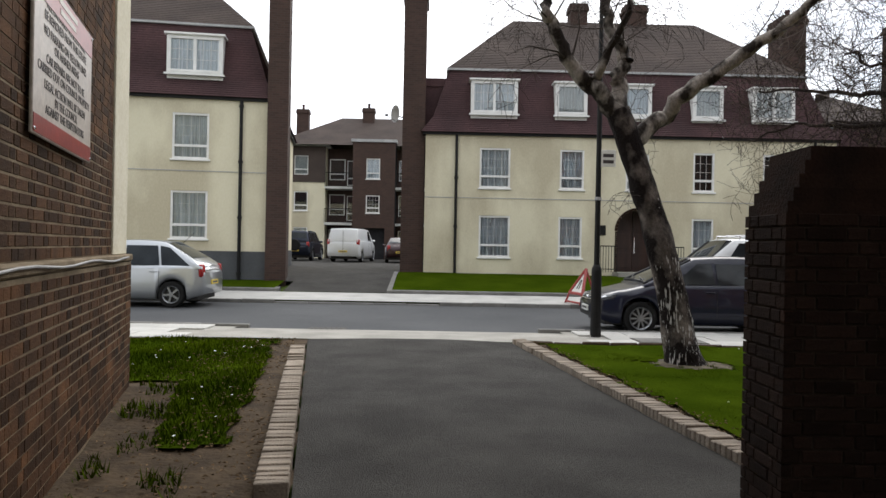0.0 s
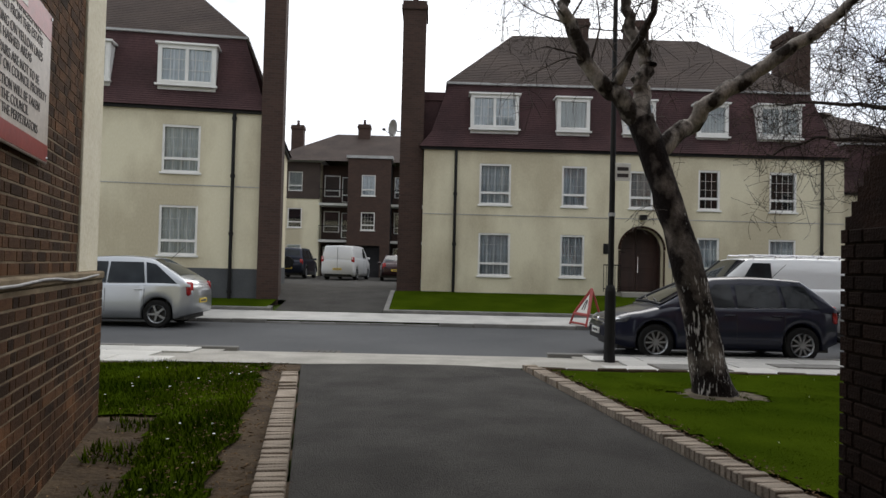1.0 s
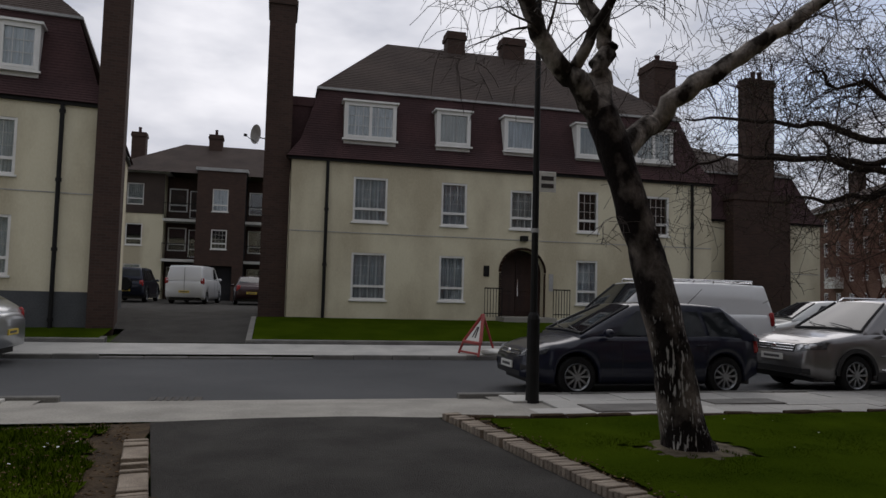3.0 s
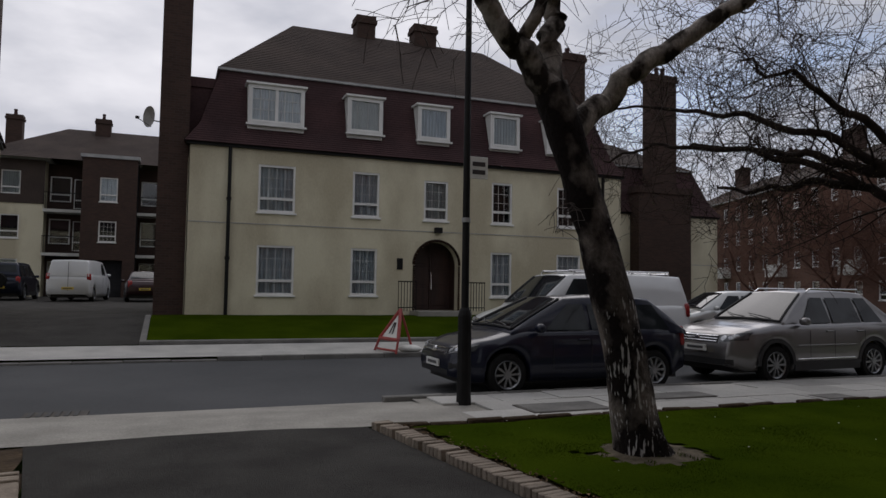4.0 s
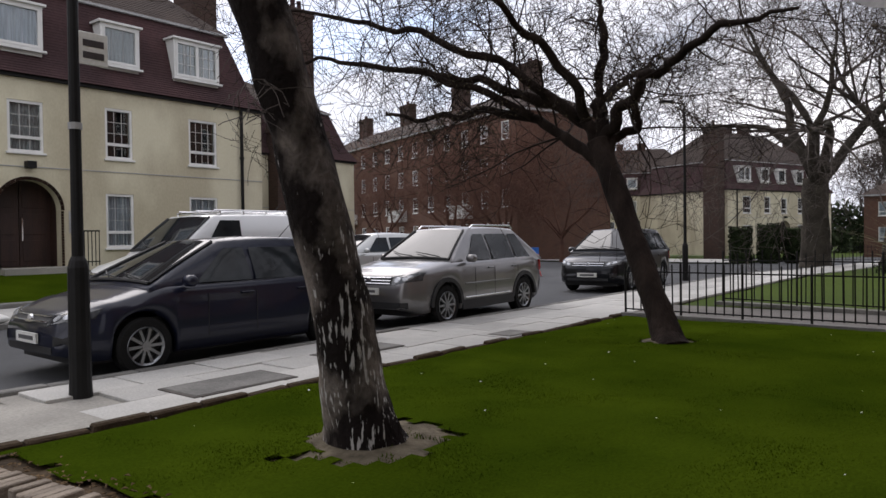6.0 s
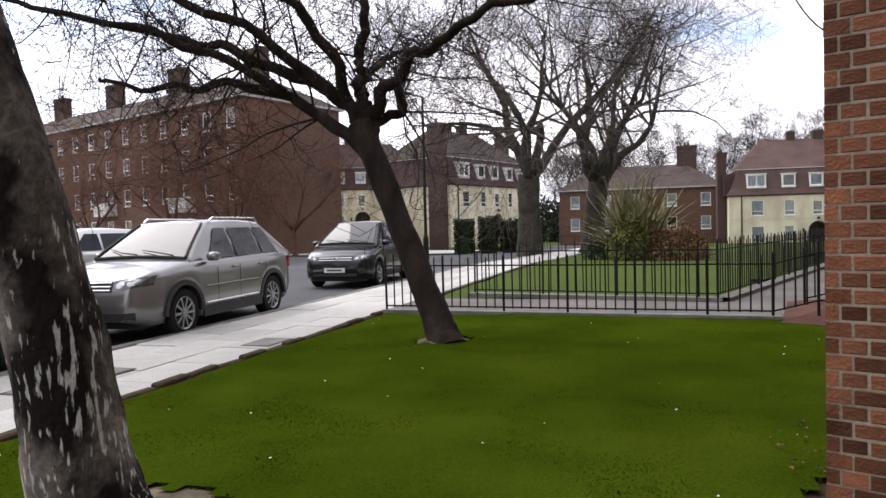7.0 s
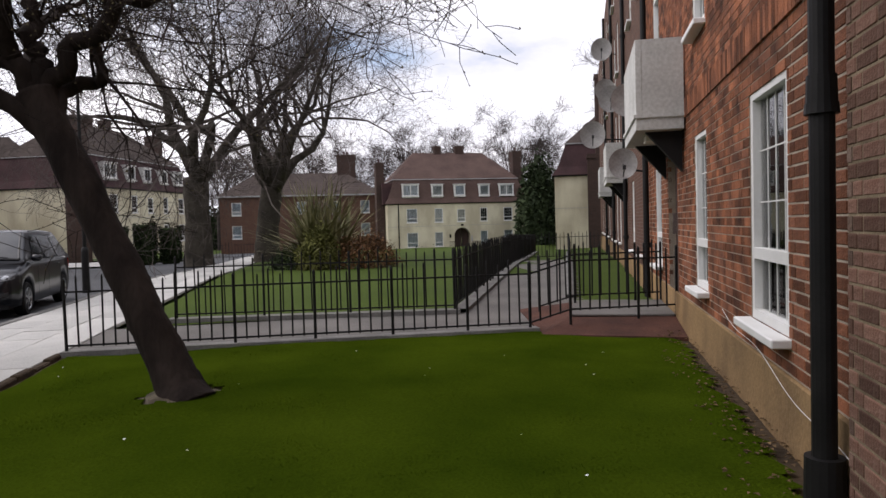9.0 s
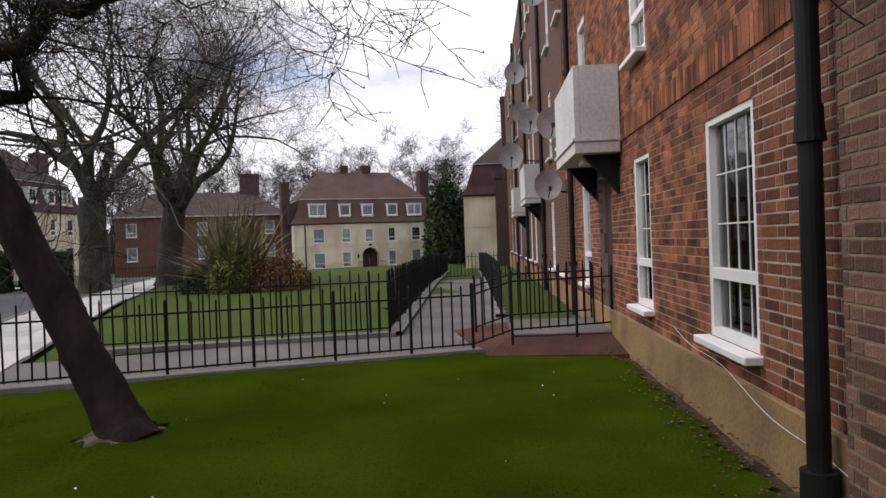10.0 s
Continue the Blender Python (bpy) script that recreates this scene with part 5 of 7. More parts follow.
def railing(name, pts, label, height=1.0, pitch=0.125, post_every=9, low=0.1, base=None, skip_last=False):
    """Iron railings along a line: posts, two rails and single bars that rise above the upper rail in turn."""
    fence = thing(name, Matrix(), label, "railing")
    bar = BRICK_MESHES.get("bar")
    if bar is None:
        sp = Soup()
        sp.tube([(0, 0, 0), (0, 0, 0.93), (0, 0, 0.96)], [0.012, 0.012, 0.005], 6)
        bar = sp.make("bar_mesh", M["black_iron"]).data
        bpy.data.objects.remove(bpy.data.objects["bar_mesh"])
        sp = Soup()
        sp.tube([(0, 0, -0.1), (0, 0, 1.04), (0, 0, 1.07)], [0.019, 0.019, 0.008], 8)
        post = sp.make("post_mesh", M["black_iron"]).data
        bpy.data.objects.remove(bpy.data.objects["post_mesh"])
        BRICK_MESHES["bar"], BRICK_MESHES["post"] = bar, post
    post = BRICK_MESHES["post"]
    rr = random.Random(len(pts))
    for (ax, ay, az), (bx, by, bz) in zip(pts, pts[1:]):
        L = math.hypot(bx - ax, by - ay)
        n = max(1, round(L / pitch))
        for i in range(n + 1):
            t = i / n
            x, y, z = ax + (bx - ax) * t, ay + (by - ay) * t, az + (bz - az) * t
            if i % post_every == 0 or i == n:
                ob = new("post", post)
                ob.parent = fence
                ob.matrix_local = pose(x, y, z, rr.uniform(-0.6, 0.6), rr.uniform(-0.6, 0.6), 0) @ Matrix.Diagonal((1, 1, height, 1))
            else:
                ob = new("bar", bar)
                ob.parent = fence
                ob.matrix_local = pose(x, y, z + low, rr.uniform(-0.7, 0.7), rr.uniform(-0.7, 0.7), 0) @ Matrix.Diagonal((1, 1, (height + (0.05 if i % 2 else -0.02)) * 0.98, 1))
        for h in (low + 0.02, height * 0.88):
            sp = Soup()
            d = Vector((bx - ax, by - ay, bz - az)).normalized()
            sd = Vector((-d.y, d.x, 0)).normalized() * 0.008
            a, b = Vector((ax, ay, az + h)), Vector((bx, by, bz + h))
            up = Vector((0, 0, 0.011))
            sp.add([a - sd - up, a + sd - up, b + sd - up, b - sd - up, a - sd + up, a + sd + up, b + sd + up, b - sd + up], [(3, 2, 1, 0), (4, 5, 6, 7), (0, 1, 5, 4), (1, 2, 6, 5), (2, 3, 7, 6), (3, 0, 4, 7)])
            sp.make("rail", M["black_iron"], fence)
    return tagged(fence, group="iron railings round the lawns")


P1 = (12.95, 11.05)
railing("railing", [(*P1, 0.0), (12.77, 5.4, 0.0), (12.75, 4.85, 0.15), (12.69, 3.37, 0.15)], "black iron railing with bent bars round a lawn", height=0.86, pitch=0.138, post_every=7)
railing("railing", [(14.42, 4.72, 0.0), (14.38, 4.15, 0.15), (14.27, 2.76, 0.15)], "black iron railing on the entrance platform", height=0.86, pitch=0.138, post_every=7)
path_dir = Vector((0.9355, -0.3534, 0))


def lv(p, lift=0.0):
    return (p[0], p[1], level(p[0], p[1]) + lift)


gp = [Vector((15.12, 5.92, 0)) + path_dir * d for d in (0, 6, 12, 20, 30)]
railing("railing", [lv((15.72, 10.3)), lv(gp[0]), *[lv(p) for p in gp[1:]]], "black iron railing round the green", height=0.98, pitch=0.15)
gq = [Vector((16.4, 3.45, 0)) + path_dir * d for d in (0, 8, 16, 26)]
railing("railing", [lv(p) for p in gq], "black iron railing along the path by the flats", height=0.95, pitch=0.16)
railing("railing", [lv((52, 21)), lv((56, 12)), lv((58, 3))], "dark iron railing on the far side of the green", height=1.1, pitch=0.22)
# kerb walls below the railings, paths and strips of grass
for a, b, w, nm in (((15.74, 10.42), (15.1, 5.84), 0.24, "edging"), ((15.1, 5.84), tuple(gp[4][:2]), 0.24, "edging"), ((12.97, 11.1), (12.76, 5.3), 0.2, "edging"), (tuple(gq[0][:2]), tuple(gq[3][:2]), 0.2, "edging")):
    s = Soup()
    n = 12
    d = (Vector((*b, 0)) - Vector((*a, 0)))
    sd = Vector((-d.y, d.x, 0)).normalized() * w / 2
    v = []
    for i in range(n + 1):
        p = Vector((*a, 0)) + d * i / n
        z = level(p.x, p.y)
        v += [p + sd + Vector((0, 0, z - 0.2)), p + sd + Vector((0, 0, z + 0.06)), p - sd + Vector((0, 0, z + 0.06)), p - sd + Vector((0, 0, z - 0.2))]
    fcs = [(4 * i + k, 4 * i + k + 1, 4 * i + k + 5, 4 * i + k + 4) for i in range(n) for k in range(3)]
    s.add(v, fcs)
    tagged(s.make("edging", M["kerbstone"]), "low concrete edging below iron railings", "edging", kind="structure")
tagged(sheet("path", 13.1, 15.3, 2.4, 11.2, 0.5, M["path"], -0.012), "grey asphalt path between two railings", "path", kind="structure")
v = []
for i in range(31):
    p = Vector((14.2, 6.1, 0)) + path_dir * i * 0.58
    q = p + Vector((-0.3534, -0.9355, 0)) * 1.95
    v += [(p.x, p.y, level(p.x, p.y) - 0.006), (q.x, q.y, level(q.x, q.y) - 0.006)]
tagged(raw("path_by_flats", v, [(2 * i, 2 * i + 1, 2 * i + 3, 2 * i + 2) for i in range(30)], M["path"]), "grey asphalt path along the flats", "path", kind="structure")
green = sheet("green", 15.4, 78, -30, 11.0, 1.5, M["far_lawn"], 0.0, rough=0.05, keep=lambda x, y: y > 5.6 - (x - 15.4) * 0.378)
tagged(green, "wide mown green with bushes and old plane trees", "lawn", kind="structure")
tagged(sheet("lawn_strip", 14, 50, -12, 3.5, 0.22, M["far_lawn"], -0.004, keep=lambda x, y: y < 3.3 - (x - 16.4) * 0.378 and wall_s(x, y)[1] > 0), "strip of lawn between path and flats", "lawn", kind="structure")

tagged(sheet("lawn_path_end", 28, 48, -12, 3, 0.5, M["far_lawn"], -0.008, keep=lambda x, y: 3.3 - (x - 16.4) * 0.378 <= y <= 5.7 - (x - 15.4) * 0.378 and x * 0.927 - y * 0.375 > 28.6), "patch of lawn beyond the end of the path", "lawn", kind="structure")
railing("railing", [lv((31.4, -0.3)), lv((29.9, -4.0))], "black iron railing across the end of the path", height=1.0, pitch=0.15)

# ---- the brick wall with the estate notice ----
WA = math.degrees(math.atan2(0.964, -0.265))
house_wall = thing("brick_wall", pose(0.964, -1.965, 0, 0, 0, WA), "brown brick end wall with a painted corner and notice", "wall", kind="structure")
part("core", boxed(0, 9.488, 0.0025, 0.4, -0.3, 5.4), M["mortar_dark"], house_wall)
part("plinth_core", boxed(0, 9.545, -0.0597, 0.01, -0.3, 1.30), M["mortar_dark"], house_wall)
brick_rows(house_wall, 0.0, 9.5, 1.38, 5.4, [(8.72, 9.5, 0, 9)], M["brick_brown"], M["brick_brown_far"], (4.4, 8.6, 1.4, 2.3), seed=21)
brick_rows(house_wall, 0.0, 9.56, 0.0, 1.305, [], M["brick_brown"], M["brick_brown_far"], (5.6, 9.3, 0.55, 1.3), proud=0.062, seed=22)
part("plinth_cap", boxed(0, 9.57, -0.075, 0.01, 1.305, 1.375, bevel=0.012), M["mortar_dark"], house_wall)
# upper parts out of view, raised to 9.2 m to shade the foreground
part("painted_corner", boxed(8.72, 9.51, -0.02, 0.42, 1.375, 9.2, bevel=0.006), M["cream_pale"], house_wall, "cream painted corner render")
part("upper_wall", boxed(0, 8.72, 0.0, 0.4, 5.4, 9.2), M["bw_dark"], house_wall)
part("return_wall", boxed(9.2, 9.5, 0.42, 9.0, -0.3, 9.2), M["cream"], house_wall)
part("far_wall", boxed(0.0, 9.2, 8.7, 9.0, -0.3, 9.2), M["bw_dark"], house_wall)
s = Soup()
pts = [(0.2 + 0.3 * i, -0.085, 1.36 + 0.012 * math.sin(i * 1.1) - 0.004 * i * 0.2) for i in range(31)]
s.tube(pts, [0.009] * len(pts), 6)
s.make("cable", M["leadgrey"], house_wall)

notice = thing("notice_board", house_wall.matrix_world @ pose(5.97, -0.02, 2.08), "faded enamel estate notice with red bands and dark lettering", "sign")
SW, SH = 1.54, 0.95
part("board", boxed(0, SW, -0.02, 0.0, 0, SH, bevel=0.006), M["sign_white"], notice)
part("band", boxed(0.012, SW - 0.012, -0.0235, -0.02, 0.012, 0.115), M["sign_red"], notice)
part("band", boxed(0.012, SW - 0.012, -0.0235, -0.02, SH - 0.17, SH - 0.012), M["sign_red"], notice)
for cx, cz in ((0.03, 0.03), (SW - 0.03, 0.03), (0.03, SH - 0.03), (SW - 0.03, SH - 0.03)):
    s = Soup()
    s.tube([(cx, -0.02, cz), (cx, -0.03, cz)], [0.012, 0.01], 8)
    s.make("screw", M["chrome"], notice)
LINES = ("ALL UNTAXED VEHICLES WILL", "BE REMOVED FROM THIS ESTATE", "NO PARKING ON YELLOW LINES", "OR HASHED AREAS", "CAR REPAIRS ARE NOT TO BE", "CARRIED OUT ON COUNCIL PROPERTY", "LEGAL ACTION WILL BE TAKEN", "BY THE COUNCIL", "AGAINST THE PERPETRATORS")
zs = (0.755, 0.685, 0.60, 0.53, 0.445, 0.375, 0.29, 0.22, 0.15)
for text, z in zip(LINES, zs):
    cu = bpy.data.curves.new("lettering", "FONT")
    cu.body, cu.size, cu.align_x, cu.extrude = text, 0.076, "CENTER", 0.0008
    cu.materials.append(M["sign_text"])
    ob = new("lettering", cu)
    ob.parent = notice
    ob.matrix_local = pose(SW / 2, -0.0225, z, 90, 0, 0)
for k, w in enumerate((0.5, 0.42)):
    part("lettering_bar", boxed(SW / 2 - w / 2, SW / 2 + w / 2, -0.0255, -0.0235, SH - 0.075 - 0.06 * k, SH - 0.04 - 0.06 * k), M["sign_white"], notice)

# ---- the gate pier ----
pier = thing("gate_pier", pose(3.49, 3.71, 0), "dark brick gate pier with stepped shoulders", "pier")
part("core", boxed(0.012, 0.738, 0.012, 0.478, -0.2, 1.71), M["mortar_deep_brown"], pier)
for k in range(5):
    part("shoulder", boxed(0.012 + 0.03 * k, 0.738 - 0.02 * k, 0.012, 0.478, 1.71 + 0.075 * k, 1.785 + 0.075 * k), M["brick_dark"], pier)
for deg, L, ox, oy, sd in ((0, 0.75, 0, 0, 31), (90, 0.49, 0.75, 0, 32), (180, 0.75, 0.75, 0.49, 33), (270, 0.49, 0, 0.49, 34)):
    face = new("pier_face")
    face.parent = pier
    face.matrix_local = pose(ox, oy, 0, 0, 0, deg)
    brick_rows(face, 0, L, 0.0, 1.725, [], M["brick_dark"], M["brick_dark_far"], (-0.1, 0.8, 0.2, 1.8) if deg in (0, 270) else (0, 0, 0, 0), seed=sd, limit=140)
gate_wall = thing("garden_wall", pose(4.25, 3.76, 0), "dark brick garden wall joining the gate pier", "wall", kind="structure")
part("core", boxed(0, 1.1, 0.012, 0.32, -0.2, 1.71), M["mortar_deep_brown"], gate_wall)
brick_rows(gate_wall, 0, 1.1, 0.0, 1.725, [], M["brick_dark"], M["brick_dark_far"], (0, 0, 0, 0), seed=35)
part("coping", boxed(0, 1.1, -0.03, 0.36, 1.72, 1.80, bevel=0.02), M["brick_dark"], gate_wall)

# ---- brick edgings of the drive ----
edge_mesh = shared_mesh("edging_brick", (-0.205, 0.0, 0.004, 0.068, -0.12, 0.0), M["kerb_brick"], 0.007)
edge_long = shared_mesh("edging_slab", (-0.205, 0.0, 0.006, 0.44, -0.12, 0.0), M["kerb_brick"], 0.01)
rnd = random.Random(9)
for nm, edge, ya, yb, sgn, plain in (("edging_left", LEFT_EDGE, 4.15, 9.9, 1, ((8.3, 8.75), (9.2, 9.65))), ("edging_right", RIGHT_EDGE, 4.7, 11.15, -1, ())):
    ed = thing(nm, Matrix(), "worn brick edging along an asphalt drive", "edging", kind="structure")
    ang = math.degrees(math.atan2(edge[1][0] - edge[0][0], edge[1][1] - edge[0][1]))
    y = ya
    while y < yb:
        x = along(edge, y)
        lumpy = rnd.uniform(-0.008, 0.01)
        hit = [p for p in plain if p[0] <= y < p[1]]
        if hit:
            piece("edging_slab", edge_long, pose(x, y, 0.075 + lumpy, 0, 0, -ang), ed)
            y += 0.45
            continue
        if y > yb - 1.6 and rnd.random() < 0.4:
            y += 0.072
            continue
        m = pose(x + (0.205 if sgn < 0 else 0.0), y, 0.07 + lumpy + (0.02 if sgn > 0 else 0.01), rnd.uniform(-1.5, 1.5), rnd.uniform(-1.5, 1.5), -ang + rnd.uniform(-1.5, 1.5))
        piece("edging_brick", edge_mesh, m, ed)
        y += 0.072

# ---- street lamps ----
def street_lamp(x, y, h, label, plate=True, arm=(-0.55, 0.0), collar=1.15):
    lamp = thing("street_lamp", pose(x, y, level(x, y)), label, "street lamp")
    s = Soup()
    s.tube([(0, 0, -0.1), (0, 0, 0.12), (0, 0, collar), (0, 0, collar + 0.06), (0, 0, collar + 0.1)], [0.105, 0.095, 0.09, 0.075, 0.055], 14)
    s.make("base", M["black_iron"], lamp)
    s = Soup()
    s.tube([(0, 0, collar), (0, 0, h * 0.6), (0, 0, h)], [0.052, 0.046, 0.038], 12)
    s.tube([(0, 0, h - 0.03), (arm[0], arm[1], h + 0.03)], [0.025, 0.022], 8)
    s.make("pole", M["black_iron"], lamp)
    bm = bmesh.new()
    box(bm, -0.32, 0.1, -0.1, 0.1, -0.045, 0.05, bevel=0.03)
    hd = part("lamp_head", bm, M["black_iron"], lamp)
    hd.location = (arm[0], arm[1], h + 0.03)
    hd.rotation_euler = (0, 0, math.atan2(-arm[1], -arm[0]))
    part("lens", boxed(-0.27, 0.0, -0.08, 0.08, -0.06, -0.045), M["lamp_glow"], hd)
    if plate:
        part("parking_plate", boxed(0.03, 0.3, -0.03, -0.015, 3.0, 3.3, bevel=0.004), M["plate_white"], lamp)
        part("plate_bar", boxed(0.07, 0.26, -0.034, -0.03, 3.06, 3.12), M["sign_text"], lamp)
        part("plate_bar", boxed(0.07, 0.26, -0.034, -0.03, 3.17, 3.23), M["sign_text"], lamp)
        s = Soup()
        s.tube([(0, 0, 2.4), (0, 0, 2.46)], [0.06, 0.06], 12)
        s.make("strap", M["leadgrey"], lamp)
    return lamp


street_lamp(4.53, 12.5, 6.15, "black street lamp with a thick base on the pavement")
street_lamp(23.7, 13.95, 5.5, "slim black street lamp by the green", plate=False, arm=(-0.35, 0.35), collar=1.0)

# ---- road works signs ----
sign = thing("warning_sign", pose(5.6, 19.5, 0.0, 0, 0, -77), "red and white triangular road works sign on a frame", "sign")
s = Soup()
for a, b in (((-0.42, 0, 0.3), (0.0, 0.3, 0.98)), ((0.42, 0, 0.3), (0.0, 0.3, 0.98)), ((-0.42, 0, 0.3), (0.42, 0, 0.3))):
    s.tube([a, b], [0.045, 0.045], 6)
s.make("triangle_rim", M["cone_red"], sign)
raw("face", [(-0.36, 0.012, 0.33), (0.36, 0.012, 0.33), (0, 0.285, 0.92)], [(0, 1, 2)], M["plate_white"], sign)
for k in (-0.08, 0.06):
    raw("symbol_bar", [(k - 0.03, 0.05, 0.42), (k + 0.03, 0.05, 0.42), (k + 0.03 - k * 0.6, 0.165, 0.68), (k - 0.03 - k * 0.6, 0.165, 0.68)], [(0, 1, 2, 3)], M["sign_text"], sign)
s = Soup()
for a, b in (((-0.42, 0, 0.32), (-0.5, -0.1, 0.0)), ((0.42, 0, 0.32), (0.5, -0.1, 0.0)), ((0.0, 0.3, 0.97), (0.1, 0.6, 0.0)), ((-0.48, -0.08, 0.06), (0.48, -0.08, 0.06))):
    s.tube([a, b], [0.03, 0.03], 6)
s.make("stand", M["cone_red"], sign)
bag = bmesh.new()
bmesh.ops.create_icosphere(bag, subdivisions=2, radius=0.2)
for vt in bag.verts:
    vt.co = Vector((vt.co.x * 1.5, vt.co.y, vt.co.z * 0.45)) * (1 + 0.2 * noise.noise(vt.co * 6))
sb = part("sandbag", bag, M["plate_white"], None, smooth=True)
sb.location = (6.1, 19.45, 0.08)
tagged(sb, "grubby white sandbag lying beside a road sign", "sandbag")
arrow = thing("arrow_sign", pose(23.6, 19.7, level(23.6, 19.7) - 0.09, 0, 0, -35), "blue and white arrow sign on a low red frame", "sign")
part("face", boxed(-0.42, 0.42, -0.02, 0.0, 0.25, 1.05, bevel=0.01), M["sign_blue"], arrow)
s = Soup()
s.add([(-0.22, -0.028, 0.86), (-0.15, -0.028, 0.92), (0.12, -0.028, 0.6), (0.2, -0.028, 0.68), (0.24, -0.028, 0.4), (-0.04, -0.028, 0.44), (0.04, -0.028, 0.53)], [(0, 6, 2, 1), (5, 4, 3)])
s.make("arrow", M["plate_white"], arrow)
s = Soup()
for a, b in (((-0.4, 0, 0.3), (-0.42, -0.2, 0)), ((0.4, 0, 0.3), (0.42, -0.2, 0)), ((-0.35, 0, 0.9), (-0.38, 0.5, 0)), ((0.35, 0, 0.9), (0.38, 0.5, 0))):
    s.tube([a, b], [0.03, 0.03], 6)
s.make("stand", M["cone_red"], arrow)


# ---- vehicles ----
def lerp_keys(keys, x):
    for (a, p), (b, q) in zip(keys, keys[1:]):
        if x <= b:
            t = 0 if b == a else max(0.0, (x - a) / (b - a))
            t = t * t * (3 - 2 * t) * 0.5 + t * 0.5
            return p + (q - p) * t
    return keys[-1][1]


WHEELS = {}


def wheel_meshes(R, w, spokes):
    key = (R, w, spokes)
    if key in WHEELS:
        return WHEELS[key]
    seg = 30
    prof = [(R * 0.68, -w / 2), (R * 0.93, -w / 2), (R, -w / 2 + 0.035), (R, w / 2 - 0.035), (R * 0.93, w / 2), (R * 0.68, w / 2)]
    v = [(p * math.cos(6.2832 * k / seg), y, p * math.sin(6.2832 * k / seg)) for k in range(seg) for p, y in prof]
    n = len(prof)
    f = [(k * n + i, k * n + i + 1, ((k + 1) % seg) * n + i + 1, ((k + 1) % seg) * n + i) for k in range(seg) for i in range(n - 1)]
    tyre = bpy.data.meshes.new("tyre")
    tyre.from_pydata(v, [], f)
    tyre.materials.append(M["tyre"])
    s = Soup()
    rp = [(R * 0.69, -w / 2 + 0.01), (R * 0.66, -w / 2 - 0.004), (R * 0.6, -w / 2 + 0.015), (R * 0.58, w * 0.2)]
    v = [(p * math.cos(6.2832 * k / seg), y, p * math.sin(6.2832 * k / seg)) for k in range(seg) for p, y in rp]
    n = len(rp)
    s.add(v, [(k * n + i, k * n + i + 1, ((k + 1) % seg) * n + i + 1, ((k + 1) % seg) * n + i) for k in range(seg) for i in range(n - 1)])
    for k in range(spokes):
        a = 6.2832 * k / spokes
        ca, sa = math.cos(a), math.sin(a)
        hw = R * 0.3 / spokes + 0.007
        pts = []
        for rad, hh, y in ((R * 0.12, hw * 0.9, -w / 2 + 0.005), (R * 0.62, hw, -w / 2 + 0.004)):
            for e in (-1, 1):
                pts.append((rad * ca - e * hh * sa, y, rad * sa + e * hh * ca))
        back = [(p[0], p[1] + 0.03, p[2]) for p in pts]
        s.add(pts + back, [(0, 1, 3, 2), (0, 2, 6, 4), (1, 5, 7, 3)])
    s.tube([(0, -w / 2 - 0.004, 0), (0, -w / 2 + 0.05, 0)], [R * 0.16, R * 0.18], 12)
    rim = bpy.data.meshes.new("rim")
    rim.from_pydata(s.v, [], s.f)
    rim.materials.append(M["rim"])
    sd = Soup()
    sd.tube([(0, -w / 2 + 0.07, 0), (0, -w / 2 + 0.075, 0)], [R * 0.6, R * 0.6], 20)
    disc = bpy.data.meshes.new("brake_disc")
    disc.from_pydata(sd.v, [], sd.f)
    disc.materials.append(M["trim"])
    WHEELS[key] = (tyre, rim, disc)
    return WHEELS[key]


